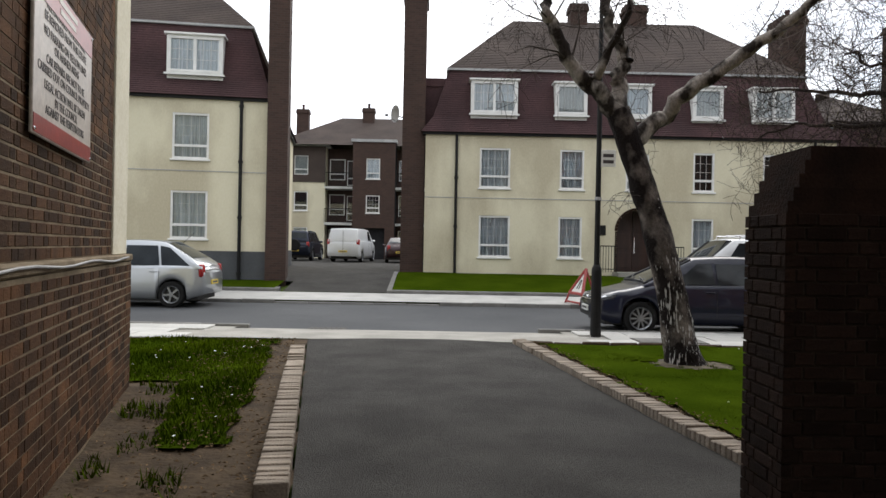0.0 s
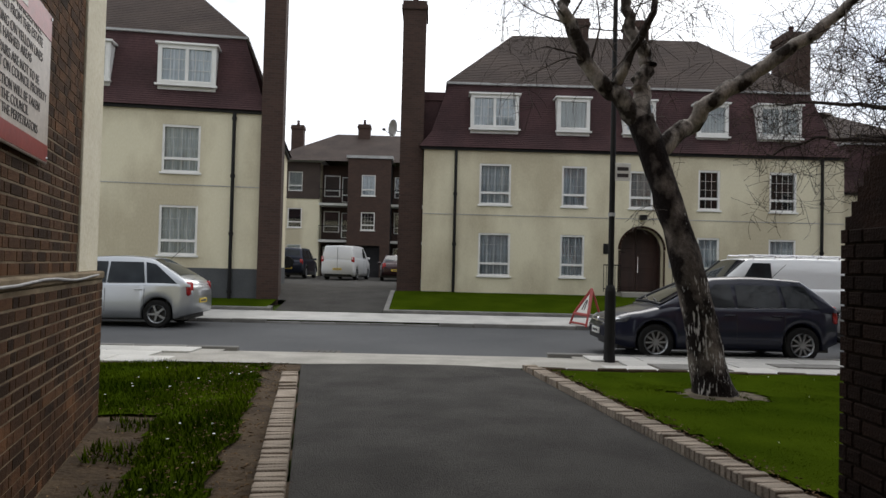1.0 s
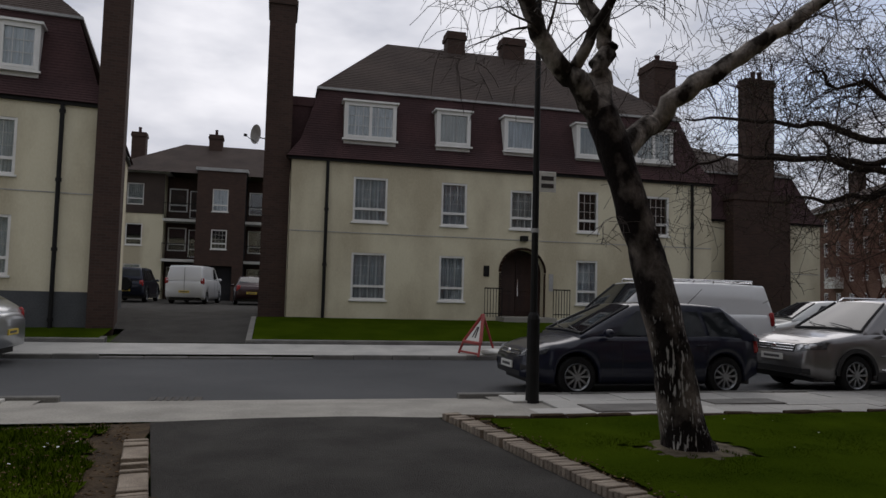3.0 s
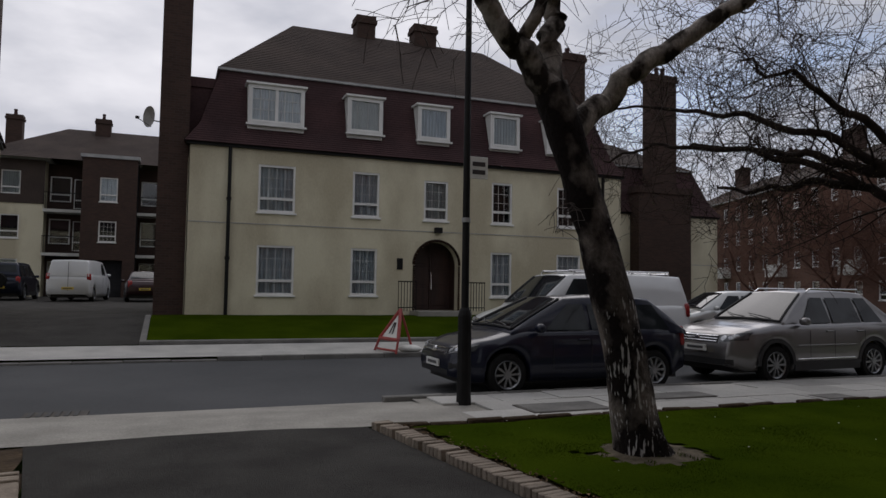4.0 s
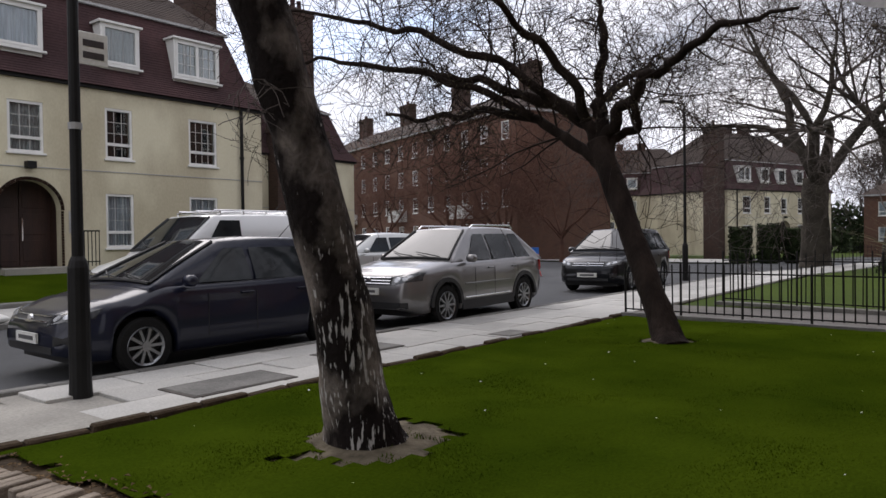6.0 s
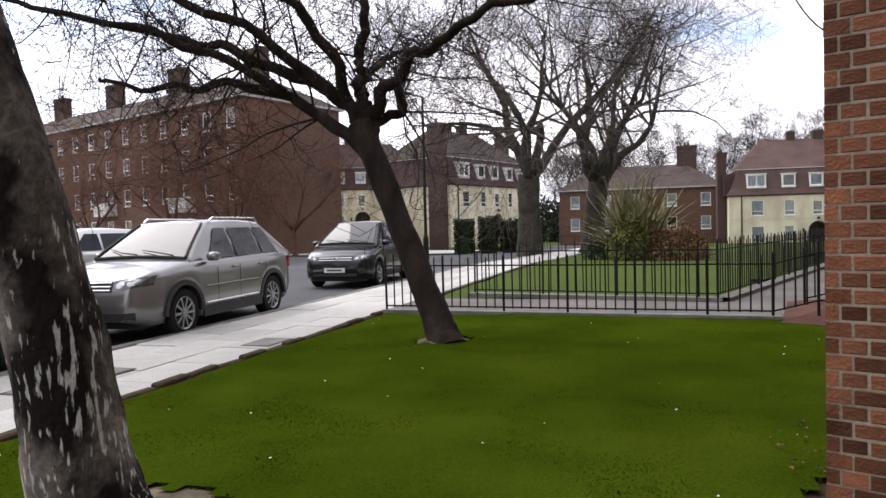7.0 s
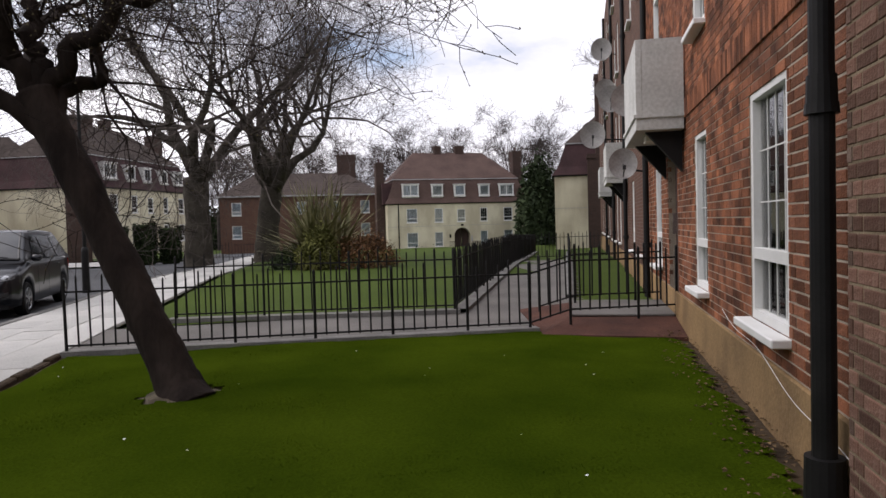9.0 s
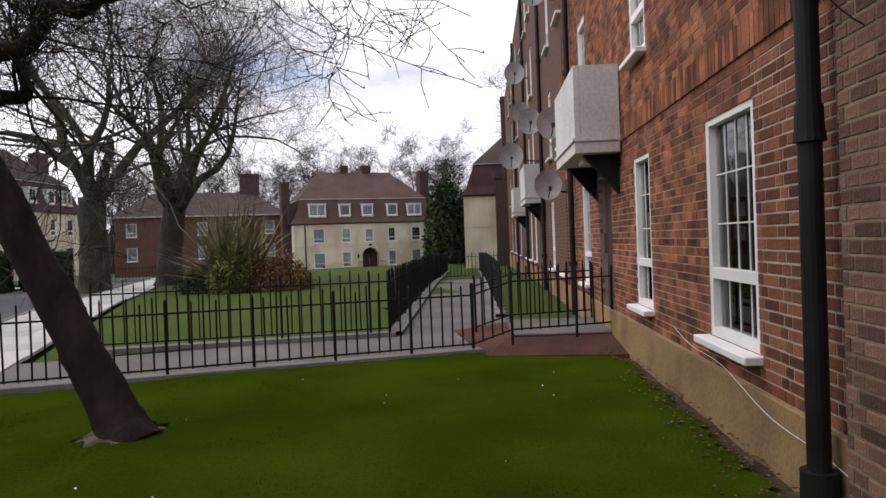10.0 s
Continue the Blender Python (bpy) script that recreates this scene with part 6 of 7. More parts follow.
def vehicle(name, m, label, color, L, W, top, width, belt, roof, cabin, wheels, sides, R=0.32, spokes=10, cat="car", clad=False, extras=(), metal=0.35, rear_glass=True, plate="plate_white", screen=(0.06, 0.05), low=0.2, grille=0.36, nose=(0.255, 0.455, 0.12, 0.06, 2, 0.46)):
    """A road vehicle, nose at x = 0 towards -x. top and width: keys along its length; belt: height of the waist; roof: (height, half width at the roof);
    cabin: x of windscreen foot, roof front, roof rear, rear foot; sides: side windows as (low x0, x1, high x0, x1)."""
    car = thing(name, m, label, cat)
    body_mat = paint(name + "_paint", color, metal)
    N = 84
    xs = [L * i / N for i in range(N + 1)]
    for wx in wheels:
        xs += [wx - R * 1.16, wx + R * 1.16]
    xs = sorted(xs)
    v, f = [], []
    k = 17
    for x in xs:
        hw, zt = lerp_keys(width, x), lerp_keys(top, x)
        zb = low + 0.1 * max(0.0, 1 - x / 0.35) + 0.14 * max(0.0, 1 - (L - x) / 0.4)
        for wx in wheels:
            d = abs(x - wx)
            if d < R * 1.16:
                zb = max(zb, R + math.sqrt((R * 1.16) ** 2 - d * d))
        zb = min(zb, zt - 0.16)
        mid = 0.55 * zb + 0.45 * zt
        half = [(hw * 0.86, zb), (hw * 0.975, zb + 0.025), (hw, min(mid, zb + 0.2) if zb < 0.45 else (zb + mid) / 2), (hw * 1.0, mid), (hw * 0.985, zt - 0.1), (hw * 0.955, zt - 0.035), (hw * 0.88, zt), (hw * 0.5, zt + 0.02)]
        ring = [(x, -y, z) for y, z in half] + [(x, 0, zt + 0.028)] + [(x, y, z) for y, z in reversed(half)]
        v += ring
    for i in range(len(xs) - 1):
        for j in range(k - 1):
            a = i * k + j
            f.append((a, a + k, a + k + 1, a + 1))
    f.append(tuple(range(k)))
    f.append(tuple((len(xs) - 1) * k + j for j in range(k - 1, -1, -1)))
    shell_v, shell_f = v, f
    body = raw("body", v, f, body_mat, car, smooth=True)
    part("underbody", boxed(0.2, L - 0.2, -W * 0.4, W * 0.4, low - 0.02, 0.62), M["trim"], car)
    # cabin
    zr, hr = roof
    xa, xb, xc, xd = cabin
    hb = W / 2 * 0.93

    def half_at(z):
        t = (z - belt) / (zr - belt)
        return hb + (hr - hb) * t

    def roof_at(x):
        if x < xb:
            return belt + (zr - belt) * ((x - xa) / (xb - xa)) ** 0.92
        if x > xc:
            return belt + (zr - belt) * ((xd - x) / (xd - xc)) ** 0.85
        t = (x - xb) / (xc - xb)
        return zr + 0.035 * math.sin(math.pi * t) - 0.03 * t * 0

    cx = sorted([xa + (xb - xa) * i / 8 for i in range(9)] + [xb + (xc - xb) * i / 8 for i in range(1, 8)] + [xc + (xd - xc) * i / 6 for i in range(7)])
    v, f = [], []
    k = 9
    for x in cx:
        z = roof_at(x)
        h = half_at(z)
        half = [(hb, belt - 0.04), (hb + (h - hb) * 0.5, (belt + z) / 2), (h, z - 0.03 * min(1, (z - belt) * 8)), (h * 0.93, z + 0.005)]
        v += [(x, -y, q) for y, q in half] + [(x, 0, z + 0.03)] + [(x, y, q) for y, q in reversed(half)]
    for i in range(len(cx) - 1):
        for j in range(k - 1):
            a = i * k + j
            f.append((a, a + k, a + k + 1, a + 1))
    f.append(tuple(range(k)))
    f.append(tuple((len(cx) - 1) * k + j for j in range(k - 1, -1, -1)))
    raw("cabin", v, f, body_mat, car, smooth=True)

    def strip_glass(nm, x0, x1, inset):
        n = 8
        v, f = [], []
        for i in range(n + 1):
            x = x0 + (x1 - x0) * i / n
            z = roof_at(x)
            h = half_at(z) - inset
            for y in (-1, -0.85, -0.5, 0, 0.5, 0.85, 1):
                v.append((x + (-0.008 if x1 <= xb + 0.1 else 0.008), y * h, z + 0.012 + 0.027 * (1 - y * y)))
        for i in range(n):
            for j in range(6):
                a = i * 7 + j
                f.append((a, a + 7, a + 8, a + 1))
        return raw(nm, v, f, M["sky_lit_screen" if nm == "windscreen" else "car_glass"], car, smooth=True)

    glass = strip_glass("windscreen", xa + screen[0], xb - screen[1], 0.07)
    # black band round the windscreen, its wipers and the mirror behind it
    x0, x1 = xa + screen[0], xb - screen[1]

    def on_screen(x, y, lift):
        z = roof_at(x)
        h = half_at(z) - 0.07
        return Vector((x - 0.012 - lift, y * h, z + 0.02 + lift + 0.027 * (1 - y * y)))

    for ya, yb, xr in ((-0.75, 0.02, 0.1), (0.05, 0.85, 0.16)):
        s = Soup()
        s.tube([on_screen(x0 + 0.01, ya, 0.012), on_screen(x0 + 0.05, (ya + yb) / 2, 0.016), on_screen(x0 + xr, yb, 0.01)], [0.011, 0.009, 0.006], 5)
        s.make("wiper", M["trim"], glass)
    s = Soup()
    for sg in (-1, 1):
        s.tube([on_screen(x0 + (x1 - x0) * q / 6, sg * 1.0, 0.0) for q in range(7)], [0.02] * 7, 5)
    s.tube([on_screen(x0 - 0.01, -1 + q / 3, 0.0) for q in range(7)], [0.022] * 7, 5)
    s.make("windscreen_seal", M["trim"], glass)
    if rear_glass:
        strip_glass("rear_window", xc + 0.06, xc + (xd - xc) * 0.72, 0.1)
    for a0, a1, b0, b1 in sides:
        for sg in (-1, 1):
            z0, z1 = belt + 0.03, zr - 0.085
            q = []
            for x, z in ((a0, z0), (a1, z0), (b1, z1), (b0, z1)):
                z = min(z, roof_at(x) - 0.05) if z == z1 else z
                q.append((x, sg * (half_at(z) + 0.012), z))
            raw("side_window", q, [(0, 1, 2, 3) if sg < 0 else (3, 2, 1, 0)], M["car_glass"], car)
    # wheels
    tyre, rim, disc = wheel_meshes(R, 0.2, spokes)
    for wx in wheels:
        for sg in (-1, 1):
            wh = new("wheel", tyre)
            wh.parent = car
            wh.matrix_local = pose(wx, sg * (W / 2 - 0.115), R, 0, 13 * (wx + sg), 0 if sg < 0 else 180)
            for nm, me in (("rim", rim), ("brake_disc", disc)):
                o = new(nm, me)
                o.parent = wh
    # lamps, grille, plates
    zt0 = lerp_keys(top, 0.25)
    zn = lerp_keys(top, 0.12)
    skin = BVHTree.FromPolygons([Vector(q) for q in shell_v], shell_f)

    def inlay(nm, y0, y1, low_edge, high_edge, material, parent, lift=0.006, nu=10, nv=4, label=""):
        """A fitting let into the nose: it follows the body's surface and stands a little proud of it."""
        grid, vs, fs_ = {}, [], []
        for i in range(nu + 1):
            u = i / nu
            for j in range(nv + 1):
                w_ = j / nv
                z = low_edge(u) * (1 - w_) + high_edge(u) * w_
                hit, nor, _, _ = skin.ray_cast(Vector((-1, y0 + (y1 - y0) * u, z)), Vector((1, 0, 0)))
                if hit is not None and hit.x < 0.9:
                    if nor.x > 0:
                        nor = -nor
                    grid[i, j] = len(vs)
                    vs += [hit + nor * lift, hit - nor * 0.02]
        for i in range(nu):
            for j in range(nv):
                c_ = [(i, j), (i + 1, j), (i + 1, j + 1), (i, j + 1)]
                if all(q in grid for q in c_):
                    g = [grid[q] for q in c_]
                    fs_.append(tuple(g) if y1 < y0 else tuple(reversed(g)))
                    for k_, (di, dj) in enumerate(((0, -1), (1, 0), (0, 1), (-1, 0))):
                        n_ = [(q[0] + di, q[1] + dj) for q in c_]
                        if not all(q in grid for q in n_):
                            p_, q_ = g[k_], g[(k_ + 1) % 4]
                            fs_.append((p_, q_, q_ + 1, p_ + 1))
        return raw(nm, vs, fs_, material, parent, label=label)

    yh0, yh1 = W * nose[0], W * nose[1]
    for sg in (-1, 1):
        lens = inlay("headlight", sg * yh0, sg * yh1, lambda u: zn - nose[2] + 0.07 * u, lambda u: zn - 0.01 + nose[3] * u, M["headlight"], car, 0.008, 12, 5)
        for u0, u1 in ((0.12, 0.42), (0.5, 0.82)):
            ya_, yb_ = yh0 + (yh1 - yh0) * u0, yh0 + (yh1 - yh0) * u1
            inlay("lamp_bowl", sg * ya_, sg * yb_, lambda u: zn - nose[2] + 0.025 + 0.07 * (u0 + (u1 - u0) * u) + 0.03 * abs(2 * u - 1) ** 2, lambda u: zn - 0.03 + nose[3] * (u0 + (u1 - u0) * u) - 0.03 * abs(2 * u - 1) ** 2, M["lamp_bowl"], lens, 0.012, 8, 4)
        bm = bmesh.new()
        box(bm, -0.05, 0.05, -0.1, 0.1, -0.16, 0.16, bevel=0.03)
        o = part("tail_lamp", bm, M["taillight"], car, smooth=True)
        o.matrix_local = pose(L - 0.09, sg * (lerp_keys(width, L - 0.05) - 0.06), lerp_keys(top, L - 0.25) - 0.12, 0, -6, sg * 20)
        bm = bmesh.new()
        box(bm, -0.06, 0.07, -0.1, 0.1, -0.06, 0.07, bevel=0.04)
        o = part("wing_mirror", bm, body_mat, car, smooth=True)
        o.location = (xa + 0.42, sg * (W / 2 + 0.06), belt + 0.06)
        for x0, x1, b0, b1 in sides[:2]:
            o = part("door_handle", boxed(-0.09, 0.09, -0.015, 0.015, -0.012, 0.012, bevel=0.006), body_mat, car)
            o.location = (x1 - 0.12, sg * (W / 2 + 0.005), belt - 0.12)
        # door shut lines
        for x in [sides[0][0] + 0.12] + [w_[1] + 0.02 for w_ in sides[:2]]:
            y = sg * (lerp_keys(width, x) + 0.0015)
            part("door_seam", boxed(x - 0.004, x + 0.004, min(y, y - sg * 0.004), max(y, y - sg * 0.004), 0.36, belt - 0.1), M["trim"], car)
        if clad:
            for z_ in (0.66, 0.42):
                y = sg * (W / 2 + 0.006)
                o = part("side_moulding", boxed(wheels[0] + R * 1.5, wheels[1] - R * 1.5, min(y, y - sg * 0.02), max(y, y - sg * 0.02), z_, z_ + 0.028, bevel=0.006), body_mat if z_ > 0.5 else M["chrome"], car)
            s = Soup()
            for wx in wheels:
                for q in range(14):
                    a0, a1 = math.pi * q / 14, math.pi * (q + 1) / 14
                    y0, y1 = sg * (W / 2 - 0.06), sg * (W / 2 + 0.012)
                    pts = [(wx - rr * math.cos(a), y, R + rr * math.sin(a)) for y in (y0, y1) for a, rr in ((a0, R * 1.14), (a1, R * 1.14), (a1, R * 1.34), (a0, R * 1.34))]
                    s.add(pts, [(4, 5, 6, 7), (0, 4, 5, 1), (3, 2, 6, 7)])
            s.box(wheels[0] + R * 1.25, wheels[1] - R * 1.25, min(sg * (W / 2 - 0.05), sg * (W / 2 + 0.014)), max(sg * (W / 2 - 0.05), sg * (W / 2 + 0.014)), low, low + 0.16)
            s.make("wheel_arch_trim", M["trim"], car)
    gz0, gz1 = zn - nose[2], zn - 0.015
    gr = inlay("grille", -yh0 + 0.01, yh0 - 0.01, lambda u: gz0, lambda u: gz1, M["trim"], car, 0.006, 14, 4)
    for q in range(nose[4]):
        zc = gz0 + (gz1 - gz0) * (q + 0.6) / nose[4]
        inlay("grille_bar", -yh0 + 0.03, yh0 - 0.03, lambda u: zc - 0.006, lambda u: zc + 0.006, M["chrome"], gr, 0.016, 14, 1)
    zc = (gz0 + gz1) / 2
    hit = skin.ray_cast(Vector((-1, 0, zc)), Vector((1, 0, 0)))[0]
    s = Soup()
    s.tube([(hit.x - 0.026, 0, zc), (hit.x - 0.002, 0, zc)], [0.05, 0.058], 18)
    s.make("badge", M["chrome"], car)
    yi = W * (0.42 if clad else 0.31)
    inlay("lower_intake", -yi, yi, lambda u: low + 0.11, lambda u: grille + (0.07 if clad else 0.02), M["trim"], car, 0.007, 16, 3)
    # black inlay in place of a hollow: the recess's dark is its colour
    for sg in () if clad else (-1, 1):
        inlay("fog_lamp", sg * W * 0.335, sg * W * 0.42, lambda u: grille + 0.07 - 0.03 * abs(2 * u - 1), lambda u: grille + 0.12 + 0.03 * abs(2 * u - 1), M["trim"], car, 0.009, 6, 2)
    for px, mt, sg in ((-0.028, "plate_white", -1), (L + 0.01, "plate_yellow", 1)):
        zz = nose[5] if sg < 0 else 0.62
        pl = part("number_plate", boxed(px - 0.012, px + 0.012, -0.26, 0.26, zz - 0.055, zz + 0.055), M[mt], car)
        xx = px + sg * 0.0145
        part("plate_bar", boxed(min(xx, xx - sg * 0.002), max(xx, xx - sg * 0.002), -0.19, 0.19, zz - 0.022, zz + 0.022), M["plate_bar"], pl)
    return car


def rails_on(car, x0, x1, y, z, material):
    for sg in (-1, 1):
        s = Soup()
        s.tube([(x0, sg * y, z - 0.03), (x0 + 0.1, sg * y, z + 0.03), (x1 - 0.1, sg * y, z + 0.03), (x1, sg * y, z - 0.03)], [0.016] * 4, 7)
        s.make("roof_rail", material, car)


def antenna(car, x, z):
    s = Soup()
    s.tube([(x, 0, z), (x + 0.32, 0, z + 0.3)], [0.007, 0.004], 5)
    s.make("antenna", M["trim"], car)


c = vehicle("hatchback", pose(4.72, 14.14, -0.092), "dark blue-black hatchback parked at the kerb", (0.011, 0.013, 0.027), 4.25, 1.77,
            [(0, 0.6), (0.12, 0.72), (0.5, 0.83), (1.15, 0.97), (2.2, 0.98), (3.6, 1.0), (4.1, 0.98), (4.25, 0.8)], [(0, 0.62), (0.15, 0.76), (0.5, 0.86), (1.0, 0.885), (3.4, 0.885), (3.9, 0.84), (4.2, 0.74), (4.25, 0.66)],
            0.95, (1.46, 0.6), (0.92, 1.95, 3.58, 4.17), (0.85, 3.5), [(1.5, 2.28, 1.98, 2.26), (2.34, 3.15, 2.34, 3.1), (3.23, 3.84, 3.18, 3.6)], spokes=10, metal=0.0)
antenna(c, 3.3, 1.47)
c = vehicle("suv", pose(9.72, 14.02, -0.092, 0, 0, 3.0), "metallic grey compact off-road car parked at the kerb", (0.21, 0.205, 0.205), 4.43, 1.82,
            [(0, 0.68), (0.08, 0.86), (0.5, 0.97), (1.15, 1.06), (2.2, 1.07), (3.9, 1.1), (4.3, 1.05), (4.43, 0.85)], [(0, 0.68), (0.12, 0.8), (0.45, 0.89), (1.0, 0.91), (3.6, 0.91), (4.1, 0.87), (4.38, 0.78), (4.43, 0.7)],
            1.04, (1.61, 0.6), (1.16, 2.02, 3.6, 4.32), (0.96, 3.52), [(1.68, 2.42, 2.1, 2.4), (2.49, 3.25, 2.49, 3.2), (3.33, 3.86, 3.28, 3.58)], R=0.345, spokes=10, clad=True, metal=0.6, low=0.24, nose=(0.27, 0.47, 0.15, 0.05, 3, 0.62), grille=0.38)
rails_on(c, 2.1, 3.6, 0.58, 1.655, M["chrome"])
c = vehicle("people_carrier", pose(17.9, 14.35, level(20, 14) - 0.092, 0, 0, 5), "black people carrier facing along the road", (0.007, 0.008, 0.011), 4.5, 1.76,
            [(0, 0.62), (0.1, 0.78), (0.45, 0.9), (1.05, 1.04), (2.2, 1.04), (4.1, 1.06), (4.4, 1.0), (4.5, 0.85)], [(0, 0.64), (0.12, 0.78), (0.45, 0.86), (1.0, 0.88), (3.6, 0.88), (4.2, 0.84), (4.45, 0.76), (4.5, 0.7)],
            1.02, (1.6, 0.6), (0.78, 1.8, 3.9, 4.4), (0.85, 3.6), [(1.4, 2.3, 1.9, 2.28), (2.36, 3.25, 2.36, 3.2), (3.33, 4.0, 3.3, 3.85)], spokes=7)
c = vehicle("silver_people_carrier", pose(-8.2, 18.1, -0.092), "silver people carrier parked on the far side", (0.42, 0.44, 0.46), 4.2, 1.77,
            [(0, 0.62), (0.1, 0.78), (0.45, 0.9), (1.05, 1.02), (2.2, 1.03), (3.8, 1.06), (4.12, 1.0), (4.2, 0.85)], [(0, 0.64), (0.12, 0.78), (0.45, 0.86), (1.0, 0.885), (3.4, 0.885), (3.9, 0.85), (4.15, 0.77), (4.2, 0.7)],
            1.0, (1.6, 0.6), (0.62, 1.75, 3.15, 4.14), (0.82, 3.42), [(1.25, 2.2, 1.8, 2.18), (2.24, 3.1, 2.24, 3.0), (3.16, 3.85, 3.06, 3.3)], spokes=5, metal=0.7)
antenna(c, 3.4, 1.6)
c = vehicle("small_hatchback", pose(14.8, 21.3, level(16, 21) - 0.085, 0, 0, -14), "pale silver small hatchback parked on the far side", (0.5, 0.51, 0.5), 3.8, 1.68,
            [(0, 0.6), (0.1, 0.74), (0.45, 0.85), (1.0, 0.98), (2.0, 0.99), (3.4, 1.02), (3.72, 0.98), (3.8, 0.8)], [(0, 0.62), (0.12, 0.74), (0.45, 0.82), (1.0, 0.84), (3.1, 0.84), (3.5, 0.8), (3.75, 0.72), (3.8, 0.66)],
            0.97, (1.49, 0.56), (0.8, 1.65, 3.1, 3.7), (0.75, 3.15), [(1.35, 2.08, 1.72, 2.06), (2.14, 2.95, 2.14, 2.85)], R=0.3, spokes=7, metal=0.5)
VAN = dict(top=[(0, 0.72), (0.08, 0.92), (0.4, 1.05), (1.05, 1.24), (1.5, 1.26), (4.8, 1.28), (4.95, 1.2), (5.0, 1.0)], width=[(0, 0.7), (0.12, 0.84), (0.5, 0.93), (1.2, 0.95), (4.6, 0.95), (4.95, 0.93), (5.0, 0.88)],
           belt=1.22, roof=(1.93, 0.78), cabin=(0.92, 1.75, 4.78, 4.97), wheels=(0.9, 4.0), sides=[(1.45, 2.3, 1.85, 2.28)])
c = vehicle("van", pose(7.35, 18.15, -0.092), "white panel van with a roof rack parked opposite", (0.72, 0.73, 0.73), 5.0, 1.9, **VAN, R=0.34, spokes=5, cat="van", metal=0.0, rear_glass=False)
rack = Soup()
for i in range(6):
    x = 1.9 + 0.52 * i
    rack.tube([(x, -0.74, 2.0), (x, 0.74, 2.0)], [0.018, 0.018], 6)
    for y in (-0.72, 0.72):
        rack.tube([(x, y, 1.9), (x, y, 2.02)], [0.016, 0.016], 6)
for y in (-0.6, 0.0, 0.6):
    rack.tube([(1.85, y, 2.04), (4.6, y, 2.04)], [0.016, 0.016], 6)
rack.make("roof_rack", M["chrome"], c)
antenna(c, 3.6, 1.97)
# three more in the parking court
SUVT = [(0, 0.7), (0.1, 0.88), (0.5, 1.0), (1.2, 1.12), (3.9, 1.14), (4.5, 1.1), (4.6, 0.9)]
SUVW = [(0, 0.7), (0.12, 0.84), (0.5, 0.92), (4.0, 0.93), (4.4, 0.9), (4.6, 0.82)]
c = vehicle("suv_court", pose(-6.5, 46.6, 0.57, 0, 0, -92), "dark blue off-road car with a spare wheel in the court", (0.012, 0.016, 0.03), 4.6, 1.86, SUVT, SUVW, 1.1, (1.78, 0.68), (1.1, 1.8, 4.25, 4.52), (0.9, 3.7),
            [(1.55, 2.4, 1.9, 2.38), (2.46, 3.4, 2.46, 3.36), (3.48, 4.2, 3.48, 4.1)], R=0.37, spokes=5, clad=True)
s = Soup()
s.tube([(4.62, 0, 0.95), (4.8, 0, 0.95)], [0.35, 0.33], 22)
s.make("spare_wheel", M["tyre"], c)
c = vehicle("van_court", pose(-3.0, 45.6, 0.57, 0, 0, -97), "white panel van in the parking court", (0.66, 0.67, 0.68), 5.0, 1.9, **VAN, R=0.33, spokes=5, cat="van", metal=0.0, rear_glass=False)
part("door_seam", boxed(4.985, 5.006, -0.008, 0.008, 0.5, 1.85), M["trim"], c)
c = vehicle("saloon_court", pose(-0.6, 45.0, 0.57, 0, 0, -86), "dark red-black car in the parking court", (0.03, 0.012, 0.014), 4.3, 1.76,
            [(0, 0.6), (0.12, 0.72), (0.5, 0.83), (1.15, 0.97), (3.7, 1.0), (4.15, 0.98), (4.3, 0.8)], [(0, 0.62), (0.15, 0.76), (0.5, 0.86), (3.6, 0.88), (4.1, 0.82), (4.3, 0.7)],
            0.95, (1.46, 0.6), (0.95, 1.9, 3.3, 4.15), (0.85, 3.5), [(1.5, 2.28, 1.98, 2.26), (2.34, 3.2, 2.34, 3.12)])


# ---- trees ----
def wander(start, way, length, n, bend, droop, r):
    pts = [Vector(start)]
    d = Vector(way).normalized()
    for _ in range(n):
        d = (d + Vector((r.gauss(0, bend), r.gauss(0, bend), r.gauss(0, bend) + droop))).normalized()
        pts.append(pts[-1] + d * length / n)
    return pts


def sprout(s, pts, r0, r1, r, depth, rule, buds=None, rmin=0.003):
    """Branches along a limb: each level shorter and thinner, ending in twigs."""
    if depth >= len(rule):
        return
    count, length, spread, bend, droop, r_share, first = rule[depth]
    n = len(pts) - 1
    for _ in range(count):
        t = first + (1 - first) * r.random() ** 0.9
        i = min(n - 1, int(t * n))
        u = t * n - i
        p = pts[i].lerp(pts[i + 1], u)
        base = (pts[i + 1] - pts[i]).normalized()
        side = Vector((r.gauss(0, 1), r.gauss(0, 1), r.gauss(0, 1)))
        side = (side - base * side.dot(base)).normalized()
        d = (base * (1 - spread * 0.6) + side * spread + Vector((0, 0, 0.12))).normalized()
        L = length * r.uniform(0.55, 1.25)
        rr = (r0 + (r1 - r0) * t) * r_share
        last = depth == len(rule) - 1
        q = wander(p, d, L, 3 if last else 5, bend, droop, r)
        m = len(q) - 1
        rad = [max(rmin, rr * (1 - 0.8 * k / m)) if rr < 0.05 else rr * (1 - 0.75 * k / m) for k in range(m + 1)]
        s.tube(q, rad, 3 if rr < 0.012 else (4 if rr < 0.04 else 6), cap=False)
        if buds is not None and last:
            for b in q[1:]:
                if r.random() < 0.6:
                    o = 0.0055 + 0.005 * r.random()
                    buds.add([b + Vector((o, 0, 0)), b + Vector((-o, o, 0)), b + Vector((-o, -o, 0)), b + Vector((0, 0, o * 2.2))], [(0, 1, 3), (1, 2, 3), (2, 0, 3)])
        sprout(s, q, rr, rr * 0.25, r, depth + 1, rule, buds, rmin)


